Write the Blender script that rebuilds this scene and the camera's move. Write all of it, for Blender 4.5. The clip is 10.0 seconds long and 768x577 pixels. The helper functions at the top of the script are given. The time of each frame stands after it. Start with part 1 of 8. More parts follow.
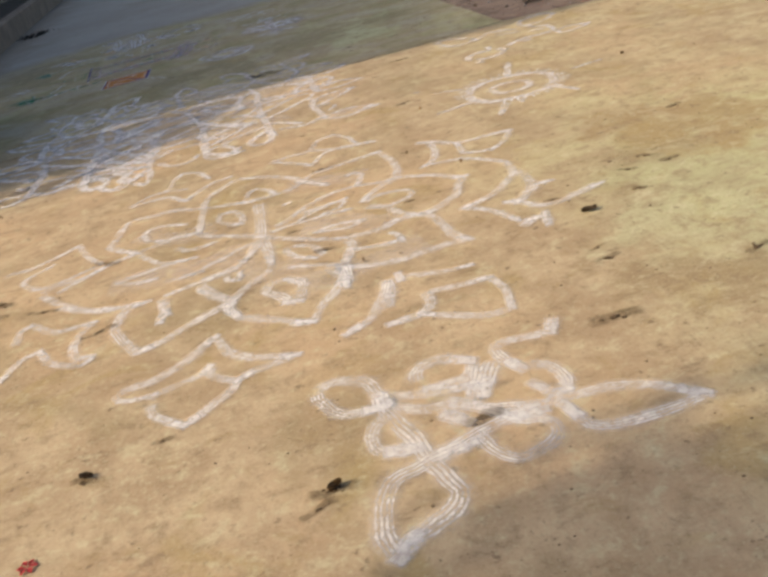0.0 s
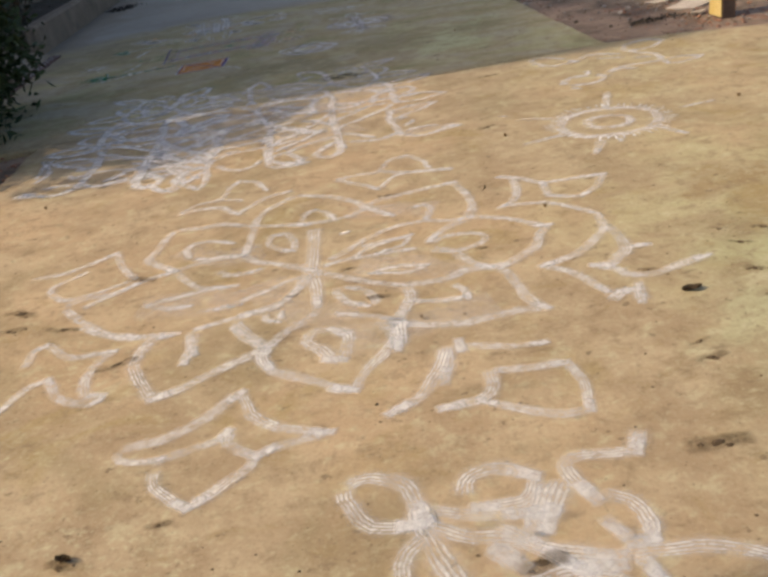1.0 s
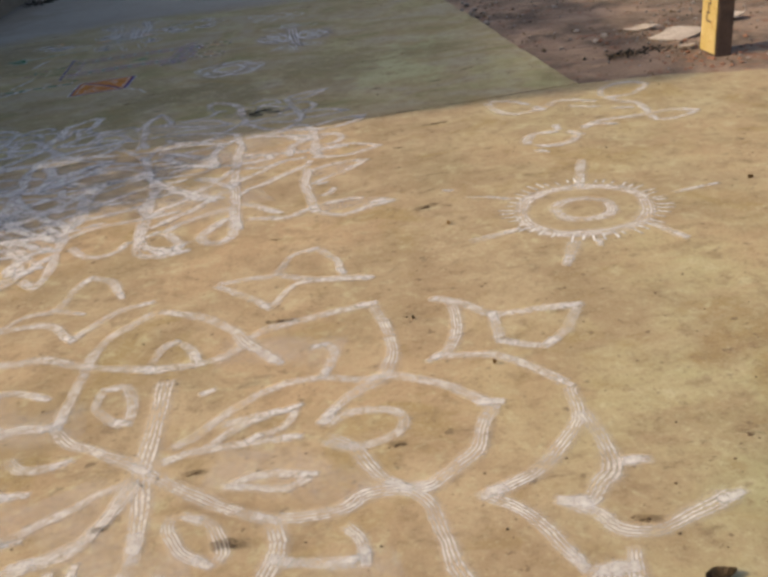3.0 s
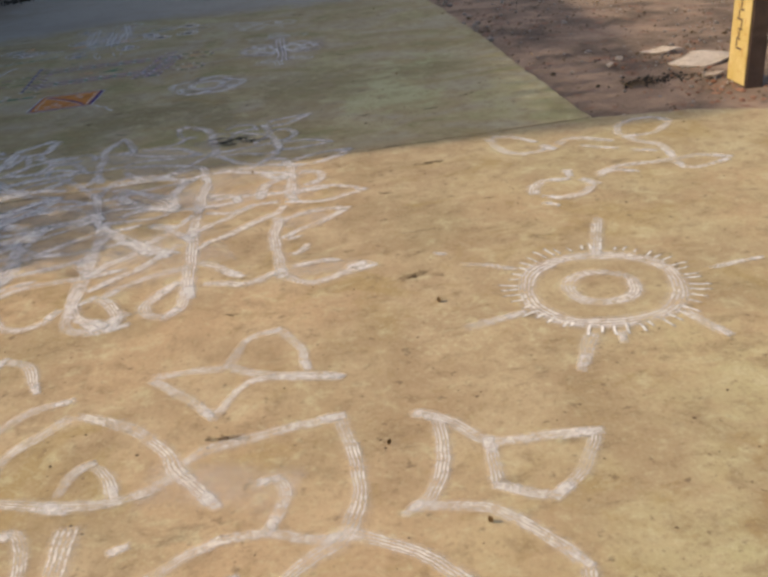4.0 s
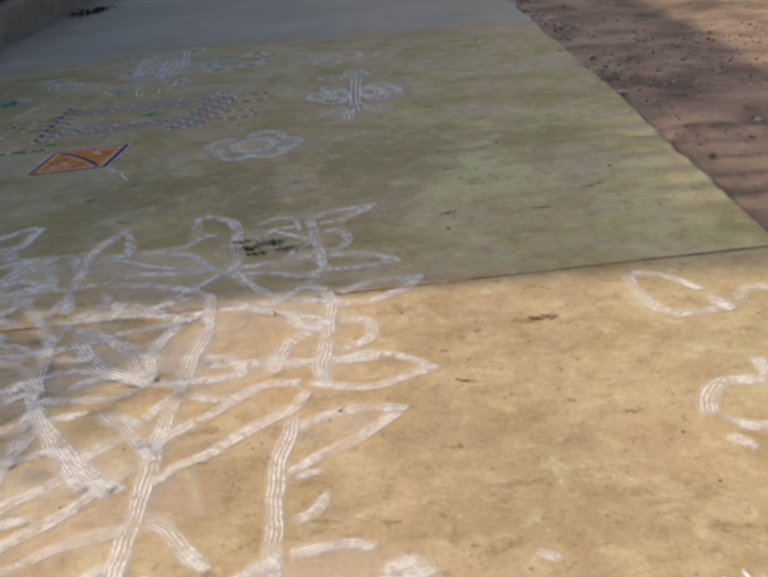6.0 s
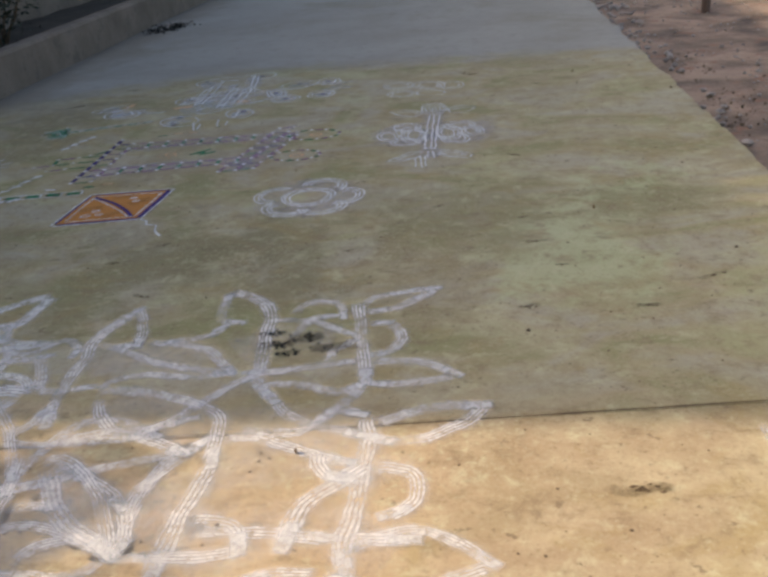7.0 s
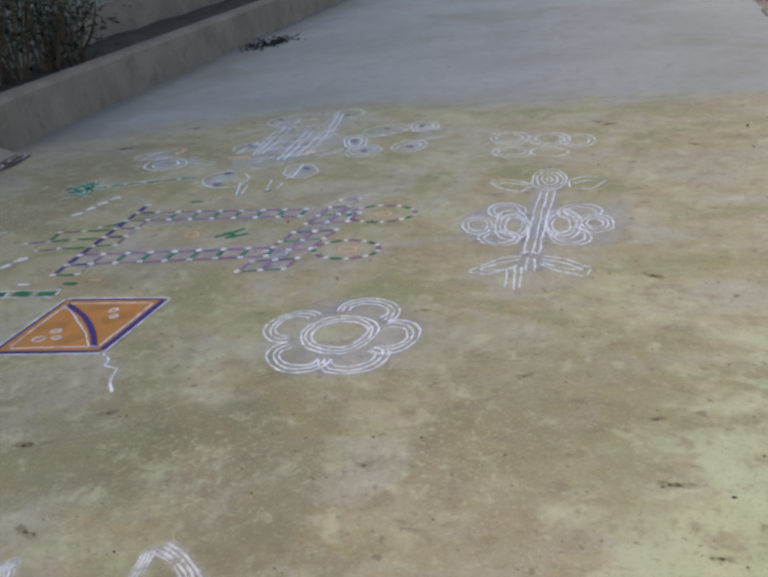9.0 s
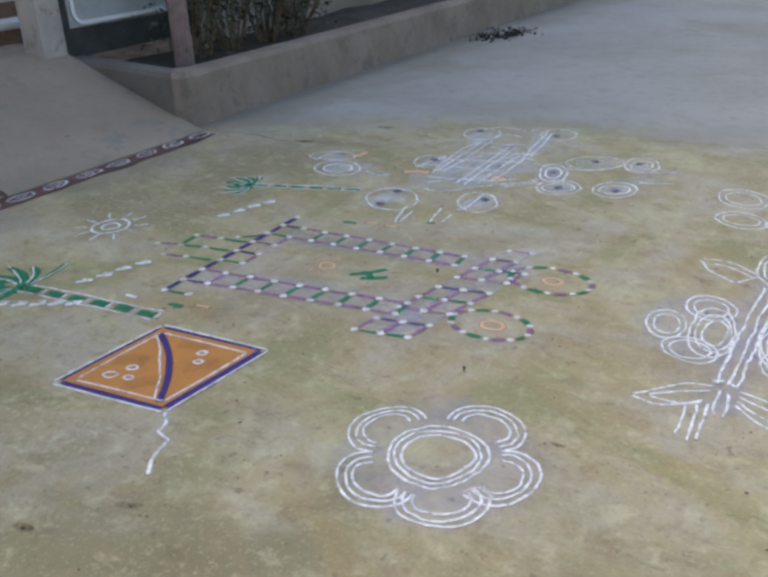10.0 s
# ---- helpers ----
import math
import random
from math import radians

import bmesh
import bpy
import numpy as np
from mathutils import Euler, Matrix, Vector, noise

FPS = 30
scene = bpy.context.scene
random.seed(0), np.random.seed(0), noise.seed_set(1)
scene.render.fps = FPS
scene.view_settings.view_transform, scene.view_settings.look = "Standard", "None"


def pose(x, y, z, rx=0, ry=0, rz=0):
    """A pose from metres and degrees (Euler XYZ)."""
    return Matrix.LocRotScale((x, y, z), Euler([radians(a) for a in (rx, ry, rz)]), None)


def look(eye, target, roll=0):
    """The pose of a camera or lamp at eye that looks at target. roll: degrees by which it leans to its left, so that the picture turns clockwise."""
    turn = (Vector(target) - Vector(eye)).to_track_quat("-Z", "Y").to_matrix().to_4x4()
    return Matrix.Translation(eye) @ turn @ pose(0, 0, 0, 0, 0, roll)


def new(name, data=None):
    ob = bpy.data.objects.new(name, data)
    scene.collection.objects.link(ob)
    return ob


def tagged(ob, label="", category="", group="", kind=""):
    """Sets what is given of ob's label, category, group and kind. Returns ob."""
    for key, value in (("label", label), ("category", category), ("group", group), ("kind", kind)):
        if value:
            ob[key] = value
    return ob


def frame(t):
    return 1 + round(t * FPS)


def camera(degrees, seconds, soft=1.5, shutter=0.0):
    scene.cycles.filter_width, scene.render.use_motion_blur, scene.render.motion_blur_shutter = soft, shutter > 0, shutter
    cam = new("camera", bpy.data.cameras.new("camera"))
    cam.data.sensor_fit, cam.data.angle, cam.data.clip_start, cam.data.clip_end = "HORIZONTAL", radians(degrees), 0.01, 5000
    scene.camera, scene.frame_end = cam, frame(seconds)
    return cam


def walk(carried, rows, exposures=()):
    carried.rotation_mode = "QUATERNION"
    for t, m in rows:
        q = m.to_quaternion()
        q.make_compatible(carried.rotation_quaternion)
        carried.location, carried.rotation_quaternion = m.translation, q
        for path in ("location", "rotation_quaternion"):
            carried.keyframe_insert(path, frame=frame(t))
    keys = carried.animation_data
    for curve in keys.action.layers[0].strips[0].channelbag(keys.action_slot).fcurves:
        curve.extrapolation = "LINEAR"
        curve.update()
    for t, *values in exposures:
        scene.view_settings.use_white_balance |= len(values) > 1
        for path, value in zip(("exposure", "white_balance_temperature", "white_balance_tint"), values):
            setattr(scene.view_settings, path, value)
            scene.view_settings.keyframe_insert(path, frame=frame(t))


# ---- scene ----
cam = camera(47.7, 10.0, 3.1)

PATH = [
    (0, (-0.414, -0.089, 1.525), (-0.22, 1.694, 0.64), -13.3),
    (0.5, (-0.318, 0.121, 1.552), (-0.254, 1.925, 0.691), -10.0),
    (1, (-0.305, 0.441, 1.524), (-0.254, 2.241, 0.654), -8.9),
    (1.5, (-0.257, 0.73, 1.506), (-0.126, 2.522, 0.627), -7.9),
    (2, (-0.081, 1.031, 1.522), (0.052, 2.819, 0.634), -7.7),
    (2.5, (0.015, 1.377, 1.505), (0.15, 3.157, 0.603), -7.1),
    (2.7, (0.041, 1.553, 1.511), (0.174, 3.334, 0.611), -6.8),
    (3.8, (0.237, 2.385, 1.55), (0.377, 4.159, 0.636), -5.7),
    (4, (0.259, 2.523, 1.529), (0.396, 4.3, 0.62), -5.2),
    (4.5, (0.298, 2.942, 1.518), (0.431, 4.724, 0.621), -3.8),
    (5, (0.413, 3.341, 1.52), (0.504, 5.132, 0.633), -3.9),
    (5.5, (0.459, 3.766, 1.49), (0.43, 5.547, 0.581), -5.1),
    (5.7, (0.46, 3.945, 1.506), (0.423, 5.728, 0.601), -5.0),
    (6.8, (0.567, 4.895, 1.454), (0.324, 6.688, 0.602), -5.1),
    (7, (0.553, 5.055, 1.479), (0.286, 6.843, 0.622), -5.2),
    (7.5, (0.554, 5.471, 1.477), (0.262, 7.256, 0.624), -5.3),
    (8, (0.625, 5.888, 1.48), (0.218, 7.655, 0.636), -5.6),
    (8.5, (0.618, 6.29, 1.453), (0.109, 8.035, 0.619), -5.9),
    (9, (0.618, 6.697, 1.435), (0.041, 8.419, 0.598), -6.1),
    (9.5, (0.639, 7.14, 1.459), (-0.213, 8.742, 0.618), -5.1),
    (10, (0.59, 7.557, 1.448), (-0.436, 9.05, 0.599), -2.6),
]
EXPOSURES = [(0, 0.29), (1, 0.15), (2.5, 0.02), (5.0, 0.2), (5.7, 0.29), (6.8, 0.57), (7.5, 0.82), (8.5, 1.19), (9.5, 1.48), (10, 1.6)]
walk(cam, [(t, look(eye, target, roll)) for t, eye, target, roll in PATH], EXPOSURES)

# ---- light ----
world = bpy.data.worlds.new("sky")
scene.world = world
world.use_nodes = True
wn = world.node_tree
sky = wn.nodes.new("ShaderNodeTexSky")
sky.sky_type, sky.sun_disc = "NISHITA", False
sky.air_density, sky.dust_density, sky.ozone_density = 1.0, 4.0, 0.6
sky.sun_elevation, sky.sun_rotation = radians(33), radians(-90)
wn.nodes["Background"].inputs[1].default_value = 0.15
wn.links.new(sky.outputs[0], wn.nodes["Background"].inputs[0])
sun_data = bpy.data.lights.new("sun", "SUN")
sun_data.energy, sun_data.angle, sun_data.color = 3.15, radians(0.9), (1.0, 0.84, 0.61)
sun_lamp = new("sun", sun_data)
sun_lamp.matrix_world = look((-20, 0.0, 20 * math.tan(radians(33))), (0, -0.25, 0))


# ---- materials ----
def material(name, rough=0.9):
    m = bpy.data.materials.new(name)
    m.use_nodes = True
    m.node_tree.nodes["Principled BSDF"].inputs["Roughness"].default_value = rough
    m.node_tree.nodes["Principled BSDF"].inputs["Specular IOR Level"].default_value = 0.25
    return m, m.node_tree, m.node_tree.nodes["Principled BSDF"]


def place(nt, stretch=(1, 1, 1)):
    g = nt.nodes.new("ShaderNodeNewGeometry")
    v = nt.nodes.new("ShaderNodeVectorMath")
    v.operation = "MULTIPLY"
    v.inputs[1].default_value = stretch
    nt.links.new(g.outputs["Position"], v.inputs[0])
    return v.outputs[0]


def noise_tex(nt, vec, scale, detail=5.0, rough=0.6, warp=0.0):
    n = nt.nodes.new("ShaderNodeTexNoise")
    n.inputs["Scale"].default_value, n.inputs["Detail"].default_value = scale, detail
    n.inputs["Roughness"].default_value, n.inputs["Distortion"].default_value = rough, warp
    nt.links.new(vec, n.inputs["Vector"])
    return n.outputs["Fac"]


def span(nt, value, lo, hi, out_lo=0.0, out_hi=1.0):
    r = nt.nodes.new("ShaderNodeMapRange")
    r.interpolation_type = "SMOOTHSTEP"
    for i, v in ((1, lo), (2, hi), (3, out_lo), (4, out_hi)):
        r.inputs[i].default_value = v
    nt.links.new(value, r.inputs[0])
    return r.outputs[0]


def calc(nt, op, a, b):
    m = nt.nodes.new("ShaderNodeMath")
    m.operation = op
    for i, v in enumerate((a, b)):
        if isinstance(v, (int, float)):
            m.inputs[i].default_value = v
        else:
            nt.links.new(v, m.inputs[i])
    return m.outputs[0]


def blend(nt, fac, a, b):
    m = nt.nodes.new("ShaderNodeMix")
    m.data_type = "RGBA"
    if isinstance(fac, (int, float)):
        m.inputs["Factor"].default_value = fac
    else:
        nt.links.new(fac, m.inputs["Factor"])
    for slot, v in ((6, a), (7, b)):
        if isinstance(v, tuple):
            m.inputs[slot].default_value = (*v, 1)
        else:
            nt.links.new(v, m.inputs[slot])
    return m.outputs[2]


def relief(nt, bsdf, height, strength, distance):
    b = nt.nodes.new("ShaderNodeBump")
    b.inputs["Strength"].default_value, b.inputs["Distance"].default_value = strength, distance
    nt.links.new(height, b.inputs["Height"])
    nt.links.new(b.outputs[0], bsdf.inputs["Normal"])


def axis(nt, vec, i):
    s = nt.nodes.new("ShaderNodeSeparateXYZ")
    nt.links.new(vec, s.inputs[0])
    return s.outputs[i]


def concrete_ground(name, grey_from=None):
    """Old cement screed: tan and olive mottling, moss, dark stains, pits."""
    m, nt, bsdf = material(name, 0.88)
    p = place(nt)
    broad = noise_tex(nt, p, 0.7, 4, 0.55, 0.3)
    mid = noise_tex(nt, p, 3.2, 6, 0.62, 0.4)
    fine = noise_tex(nt, p, 26, 6, 0.7)
    smear = noise_tex(nt, place(nt, (1.0, 3.0, 1)), 5.5, 5, 0.65)
    col = blend(nt, span(nt, mid, 0.36, 0.64), TAN_DARK, TAN)
    col = blend(nt, calc(nt, "MULTIPLY", span(nt, broad, 0.45, 0.62), 0.6), col, TAN_WARM)
    x, y = axis(nt, p, 0), axis(nt, p, 1)
    # moss on the damp side and on the far bay
    wob = calc(nt, "MULTIPLY", calc(nt, "SUBTRACT", broad, 0.5), 2.2)
    side = span(nt, calc(nt, "ADD", x, wob), 0.3, 1.5)
    near = span(nt, y, 3.2, 5.2, 1.0, 0.25)
    far = span(nt, y, 7.1, 7.5)
    damp = calc(nt, "MAXIMUM", calc(nt, "MULTIPLY", side, near), calc(nt, "MULTIPLY", far, 0.9))
    damp = calc(nt, "MULTIPLY", damp, span(nt, smear, 0.3, 0.6, 0.35, 1.0))
    col = blend(nt, damp, col, MOSS)
    tone = noise_tex(nt, place(nt, (0.8, 1.3, 1)), 1.9, 5, 0.6, 0.7)
    col = blend(nt, calc(nt, "MULTIPLY", calc(nt, "MULTIPLY", far, span(nt, tone, 0.36, 0.5, 1.0, 0.0)), 0.9), col, OLIVE)
    col = blend(nt, calc(nt, "MULTIPLY", calc(nt, "MULTIPLY", far, span(nt, tone, 0.46, 0.6)), 0.85), col, GREYISH)
    # large damp and dry zones
    zone = noise_tex(nt, place(nt, (1, 1, 1)), 0.95, 5, 0.6, 0.9)
    col = blend(nt, calc(nt, "MULTIPLY", span(nt, zone, 0.5, 0.66), 0.55), col, DAMP)
    col = blend(nt, calc(nt, "MULTIPLY", calc(nt, "MULTIPLY", span(nt, zone, 0.32, 0.46, 1.0, 0.0), damp), 0.7), col, LICHEN)
    col = blend(nt, calc(nt, "MULTIPLY", calc(nt, "MULTIPLY", calc(nt, "MULTIPLY", side, near), span(nt, mid, 0.4, 0.6)), 0.6), col, LICHEN)
    # pale scoured patches
    pale = calc(nt, "MULTIPLY", span(nt, noise_tex(nt, p, 1.5, 4, 0.5, 0.6), 0.57, 0.68), damp)
    col = blend(nt, calc(nt, "MULTIPLY", pale, 0.5), col, PALE)
    # paler and greener, in a lobe with an arm towards the road's edge
    for cx, cy, reach, much in ((0.84, 8.34, 0.5, 0.75), (0.9, 8.82, 0.4, 0.65), (1.08, 9.2, 0.28, 0.6), (1.3, 9.5, 0.22, 0.5), (1.5, 3.1, 0.7, 0.3), (1.15, 2.75, 0.45, 0.3)):
        away = nt.nodes.new("ShaderNodeVectorMath")
        away.operation = "DISTANCE"
        away.inputs[1].default_value = (cx, cy, 0)
        nt.links.new(p, away.inputs[0])
        ragged = calc(nt, "ADD", away.outputs["Value"], calc(nt, "MULTIPLY", calc(nt, "SUBTRACT", noise_tex(nt, p, 3.4, 6, 0.7, 0.5), 0.5), 1.3))
        col = blend(nt, calc(nt, "MULTIPLY", span(nt, ragged, reach * 0.35, reach, 1.0, 0.0), much), col, (0.47, 0.47, 0.27))
    # trodden dark patches
    for cx, cy, reach, tint in ((-0.81, 8.50, 0.8, (0.2, 0.165, 0.085)), (0.34, 8.97, 0.7, (0.23, 0.2, 0.09)), (-1.35, 8.1, 0.6, (0.22, 0.19, 0.085)),
                                (-2.75, 11.3, 0.9, (0.19, 0.15, 0.085)), (-2.7, 10.4, 0.6, (0.21, 0.165, 0.085)), (-0.4, 8.6, 0.6, (0.2, 0.165, 0.08)), (1.25, 9.0, 0.45, (0.23, 0.195, 0.09)), (1.75, 3.9, 0.5, (0.3, 0.2, 0.09)), (1.05, 2.35, 0.4, (0.27, 0.19, 0.1))):
        away = nt.nodes.new("ShaderNodeVectorMath")
        away.operation = "DISTANCE"
        away.inputs[1].default_value = (cx, cy, 0)
        nt.links.new(p, away.inputs[0])
        ragged = calc(nt, "ADD", away.outputs["Value"], calc(nt, "MULTIPLY", calc(nt, "SUBTRACT", noise_tex(nt, p, 2.4, 6, 0.7, 0.4), 0.5), 2.2))
        col = blend(nt, calc(nt, "MULTIPLY", span(nt, ragged, 0.1, reach, 1.0, 0.0), 0.7), col, tint)
    # ochre and dark stains
    col = blend(nt, calc(nt, "MULTIPLY", span(nt, noise_tex(nt, p, 2.1, 4, 0.6, 0.8), 0.54, 0.68), 0.6), col, OCHRE)
    col = blend(nt, calc(nt, "MULTIPLY", span(nt, noise_tex(nt, place(nt, (0.8, 1.6, 1)), 4.6, 5, 0.7), 0.57, 0.72), 0.6), col, STAIN)
    col = blend(nt, calc(nt, "MULTIPLY", span(nt, noise_tex(nt, p, 17, 3, 0.6), 0.62, 0.72), 0.7), col, STAIN)
    # ochre and brown blotches a hand across, and pits
    blotch = noise_tex(nt, place(nt, (0.9, 1.2, 1)), 6.5, 6, 0.68, 0.6)
    col = blend(nt, calc(nt, "MULTIPLY", span(nt, blotch, 0.55, 0.68), 0.5), col, (0.3, 0.21, 0.095))
    col = blend(nt, calc(nt, "MULTIPLY", span(nt, blotch, 0.33, 0.43, 1.0, 0.0), 0.4), col, PALE)
    pits = calc(nt, "MULTIPLY", span(nt, noise_tex(nt, p, 55, 2, 0.5), 0.66, 0.72), span(nt, noise_tex(nt, p, 2.6, 3, 0.6), 0.42, 0.6))
    col = blend(nt, calc(nt, "MULTIPLY", pits, 0.75), col, STAIN)
    # exposed aggregate in worn areas, and fine speckle
    worn = calc(nt, "MULTIPLY", span(nt, noise_tex(nt, p, 1.1, 3, 0.5), 0.53, 0.66), span(nt, noise_tex(nt, p, 42, 2, 0.5), 0.55, 0.68))
    col = blend(nt, calc(nt, "MULTIPLY", worn, 0.5), col, PALE)
    blot = noise_tex(nt, p, 9, 5, 0.7, 0.3)
    col = blend(nt, calc(nt, "MULTIPLY", span(nt, blot, 0.5, 0.7), 0.6), col, BROWNISH)
    col = blend(nt, calc(nt, "MULTIPLY", span(nt, blot, 0.3, 0.46, 1.0, 0.0), 0.5), col, PALE)
    col = blend(nt, calc(nt, "MULTIPLY", span(nt, fine, 0.53, 0.75), 0.5), col, PALE)
    col = blend(nt, calc(nt, "MULTIPLY", span(nt, fine, 0.27, 0.45, 1.0, 0.0), 0.6), col, BROWNISH)
    grain = noise_tex(nt, p, 70, 4, 0.75)
    col = blend(nt, calc(nt, "MULTIPLY", span(nt, grain, 0.54, 0.68), 0.45), col, BROWNISH)
    col = blend(nt, calc(nt, "MULTIPLY", span(nt, grain, 0.32, 0.45, 1.0, 0.0), 0.4), col, PALE)
    if grey_from is not None:
        col = blend(nt, 0.16, col, (0.315, 0.278, 0.168))
        edge = calc(nt, "ADD", y, calc(nt, "MULTIPLY", calc(nt, "SUBTRACT", mid, 0.5), 0.9))
        edge = calc(nt, "SUBTRACT", edge, calc(nt, "MULTIPLY", span(nt, x, -3.8, -1.6, 1.0, 0.0), -0.9))
        grey = blend(nt, span(nt, broad, 0.35, 0.65), (0.29, 0.263, 0.222), (0.34, 0.312, 0.27))
        grey = blend(nt, calc(nt, "MULTIPLY", span(nt, blot, 0.48, 0.72), 0.4), grey, (0.2, 0.175, 0.14))
        grey = blend(nt, calc(nt, "MULTIPLY", span(nt, noise_tex(nt, p, 0.8, 5, 0.7, 0.6), 0.5, 0.68), 0.45), grey, (0.23, 0.2, 0.14))
        grey = blend(nt, calc(nt, "MULTIPLY", span(nt, fine, 0.5, 0.72), 0.3), grey, (0.42, 0.39, 0.34))
        col = blend(nt, span(nt, edge, grey_from - 0.35, grey_from + 0.35), col, grey)
        # silt washed against the planter wall
        silt = calc(nt, "ADD", x, calc(nt, "MULTIPLY", calc(nt, "SUBTRACT", noise_tex(nt, p, 1.7, 5, 0.65, 0.4), 0.5), 1.4))
        col = blend(nt, calc(nt, "MULTIPLY", span(nt, silt, -3.65, -2.9, 1.0, 0.0), 0.65), col, (0.19, 0.15, 0.108))
    nt.links.new(col, bsdf.inputs["Base Color"])
    h = calc(nt, "ADD", calc(nt, "MULTIPLY", blot, 0.15), fine)
    relief(nt, bsdf, h, 0.42, 0.008)
    return m


TAN, TAN_DARK, TAN_WARM = (0.465, 0.35, 0.215), (0.36, 0.255, 0.15), (0.505, 0.345, 0.2)
MOSS, PALE, OCHRE, STAIN = (0.365, 0.305, 0.165), (0.54, 0.48, 0.3), (0.34, 0.245, 0.1), (0.14, 0.095, 0.055)
OLIVE, GREYISH = (0.25, 0.232, 0.098), (0.395, 0.34, 0.255)
BROWNISH, DAMP, LICHEN = (0.225, 0.155, 0.085), (0.26, 0.195, 0.1), (0.45, 0.42, 0.215)
SLAB = concrete_ground("cement_screed")
SLAB_FAR = concrete_ground("cement_road", 12.65)


def rough_stuff(name, a, b, scale, rough=0.92, bump=0.5, spots=None):
    m, nt, bsdf = material(name, rough)
    p = place(nt)
    n = noise_tex(nt, p, scale, 6, 0.65, 0.3)
    f = noise_tex(nt, p, scale * 9, 5, 0.7)
    col = blend(nt, span(nt, n, 0.3, 0.7), a, b)
    if spots:
        col = blend(nt, calc(nt, "MULTIPLY", span(nt, noise_tex(nt, p, scale * 3.1, 4, 0.6), 0.56, 0.68), 0.8), col, spots)
    col = blend(nt, calc(nt, "MULTIPLY", span(nt, f, 0.5, 0.8), 0.35), col, tuple(c * 0.5 for c in a))
    nt.links.new(col, bsdf.inputs["Base Color"])
    relief(nt, bsdf, calc(nt, "ADD", n, f), bump, 0.02)
    return m


DIRT = rough_stuff("bare_earth", (0.115, 0.082, 0.06), (0.39, 0.27, 0.19), 1.9, spots=(0.26, 0.13, 0.08), bump=0.9)
KERB = rough_stuff("grey_plaster", (0.18, 0.138, 0.102), (0.25, 0.196, 0.15), 2.4, spots=(0.15, 0.122, 0.095))
PILLAR = rough_stuff("pillar_plaster", (0.3, 0.255, 0.215), (0.4, 0.35, 0.3), 3.0, spots=(0.24, 0.19, 0.15))
RAMP = rough_stuff("ramp_cement", (0.255, 0.195, 0.14), (0.31, 0.24, 0.175), 1.4, spots=(0.2, 0.19, 0.15))
# grey cement with the shade on the return's face put into its colour
SHADED_CEMENT = rough_stuff("grey_cement_with_shade", (0.115, 0.1, 0.08), (0.155, 0.135, 0.11), 2.2, spots=(0.11, 0.1, 0.08))
SOIL = rough_stuff("dark_soil", (0.035, 0.028, 0.02), (0.07, 0.055, 0.04), 4)
WALL = rough_stuff("stained_wall", (0.16, 0.15, 0.12), (0.28, 0.25, 0.21), 1.5, spots=(0.05, 0.05, 0.04))
HOUSE = rough_stuff("house_plaster", (0.4, 0.36, 0.3), (0.48, 0.44, 0.38), 0.8)
RED = rough_stuff("red_oxide_band", (0.075, 0.04, 0.032), (0.12, 0.062, 0.05), 6)
YELLOW = rough_stuff("yellow_paint", (0.5, 0.36, 0.12), (0.6, 0.46, 0.2), 7, 0.6, 0.3, spots=(0.45, 0.25, 0.07))
BROWN = rough_stuff("brown_and_shade", (0.09, 0.06, 0.045), (0.14, 0.09, 0.065), 8, 0.7)
BARK = rough_stuff("bark", (0.2, 0.14, 0.115), (0.3, 0.21, 0.18), 9, bump=0.8)
STONE = rough_stuff("rubble", (0.24, 0.2, 0.17), (0.42, 0.37, 0.33), 11)
CLOD = rough_stuff("dark_litter", (0.085, 0.055, 0.032), (0.19, 0.13, 0.075), 30)
ASH = rough_stuff("soot", (0.012, 0.011, 0.01), (0.05, 0.045, 0.035), 40)
DRY = rough_stuff("dry_leaf", (0.16, 0.09, 0.035), (0.28, 0.17, 0.07), 25)
PAPER = rough_stuff("scrap_board", (0.5, 0.4, 0.31), (0.66, 0.56, 0.46), 9, 0.85, spots=(0.3, 0.2, 0.14))
FRAME = rough_stuff("gate_dark", (0.03, 0.03, 0.028), (0.06, 0.058, 0.05), 5, 0.6)
SHEET = rough_stuff("gate_sheet", (0.3, 0.3, 0.28), (0.38, 0.38, 0.36), 2.5, 0.55, 0.15)
WHITE = rough_stuff("white_paint", (0.68, 0.66, 0.62), (0.82, 0.8, 0.77), 4, 0.6, 0.2)
RISER = rough_stuff("brown_riser", (0.2, 0.12, 0.075), (0.3, 0.19, 0.12), 5)
PETAL = rough_stuff("red_petal", (0.5, 0.04, 0.05), (0.7, 0.12, 0.12), 60)


def leaf_material(name, a, b):
    m, nt, bsdf = material(name, 0.55)
    info = nt.nodes.new("ShaderNodeNewGeometry")
    col = blend(nt, info.outputs["Random Per Island"], a, b)
    nt.links.new(col, bsdf.inputs["Base Color"])
    return m


PLANT = leaf_material("planter_leaves", (0.02, 0.024, 0.014), (0.075, 0.078, 0.05))
LEAF = leaf_material("dark_leaves", (0.02, 0.035, 0.014), (0.06, 0.085, 0.03))


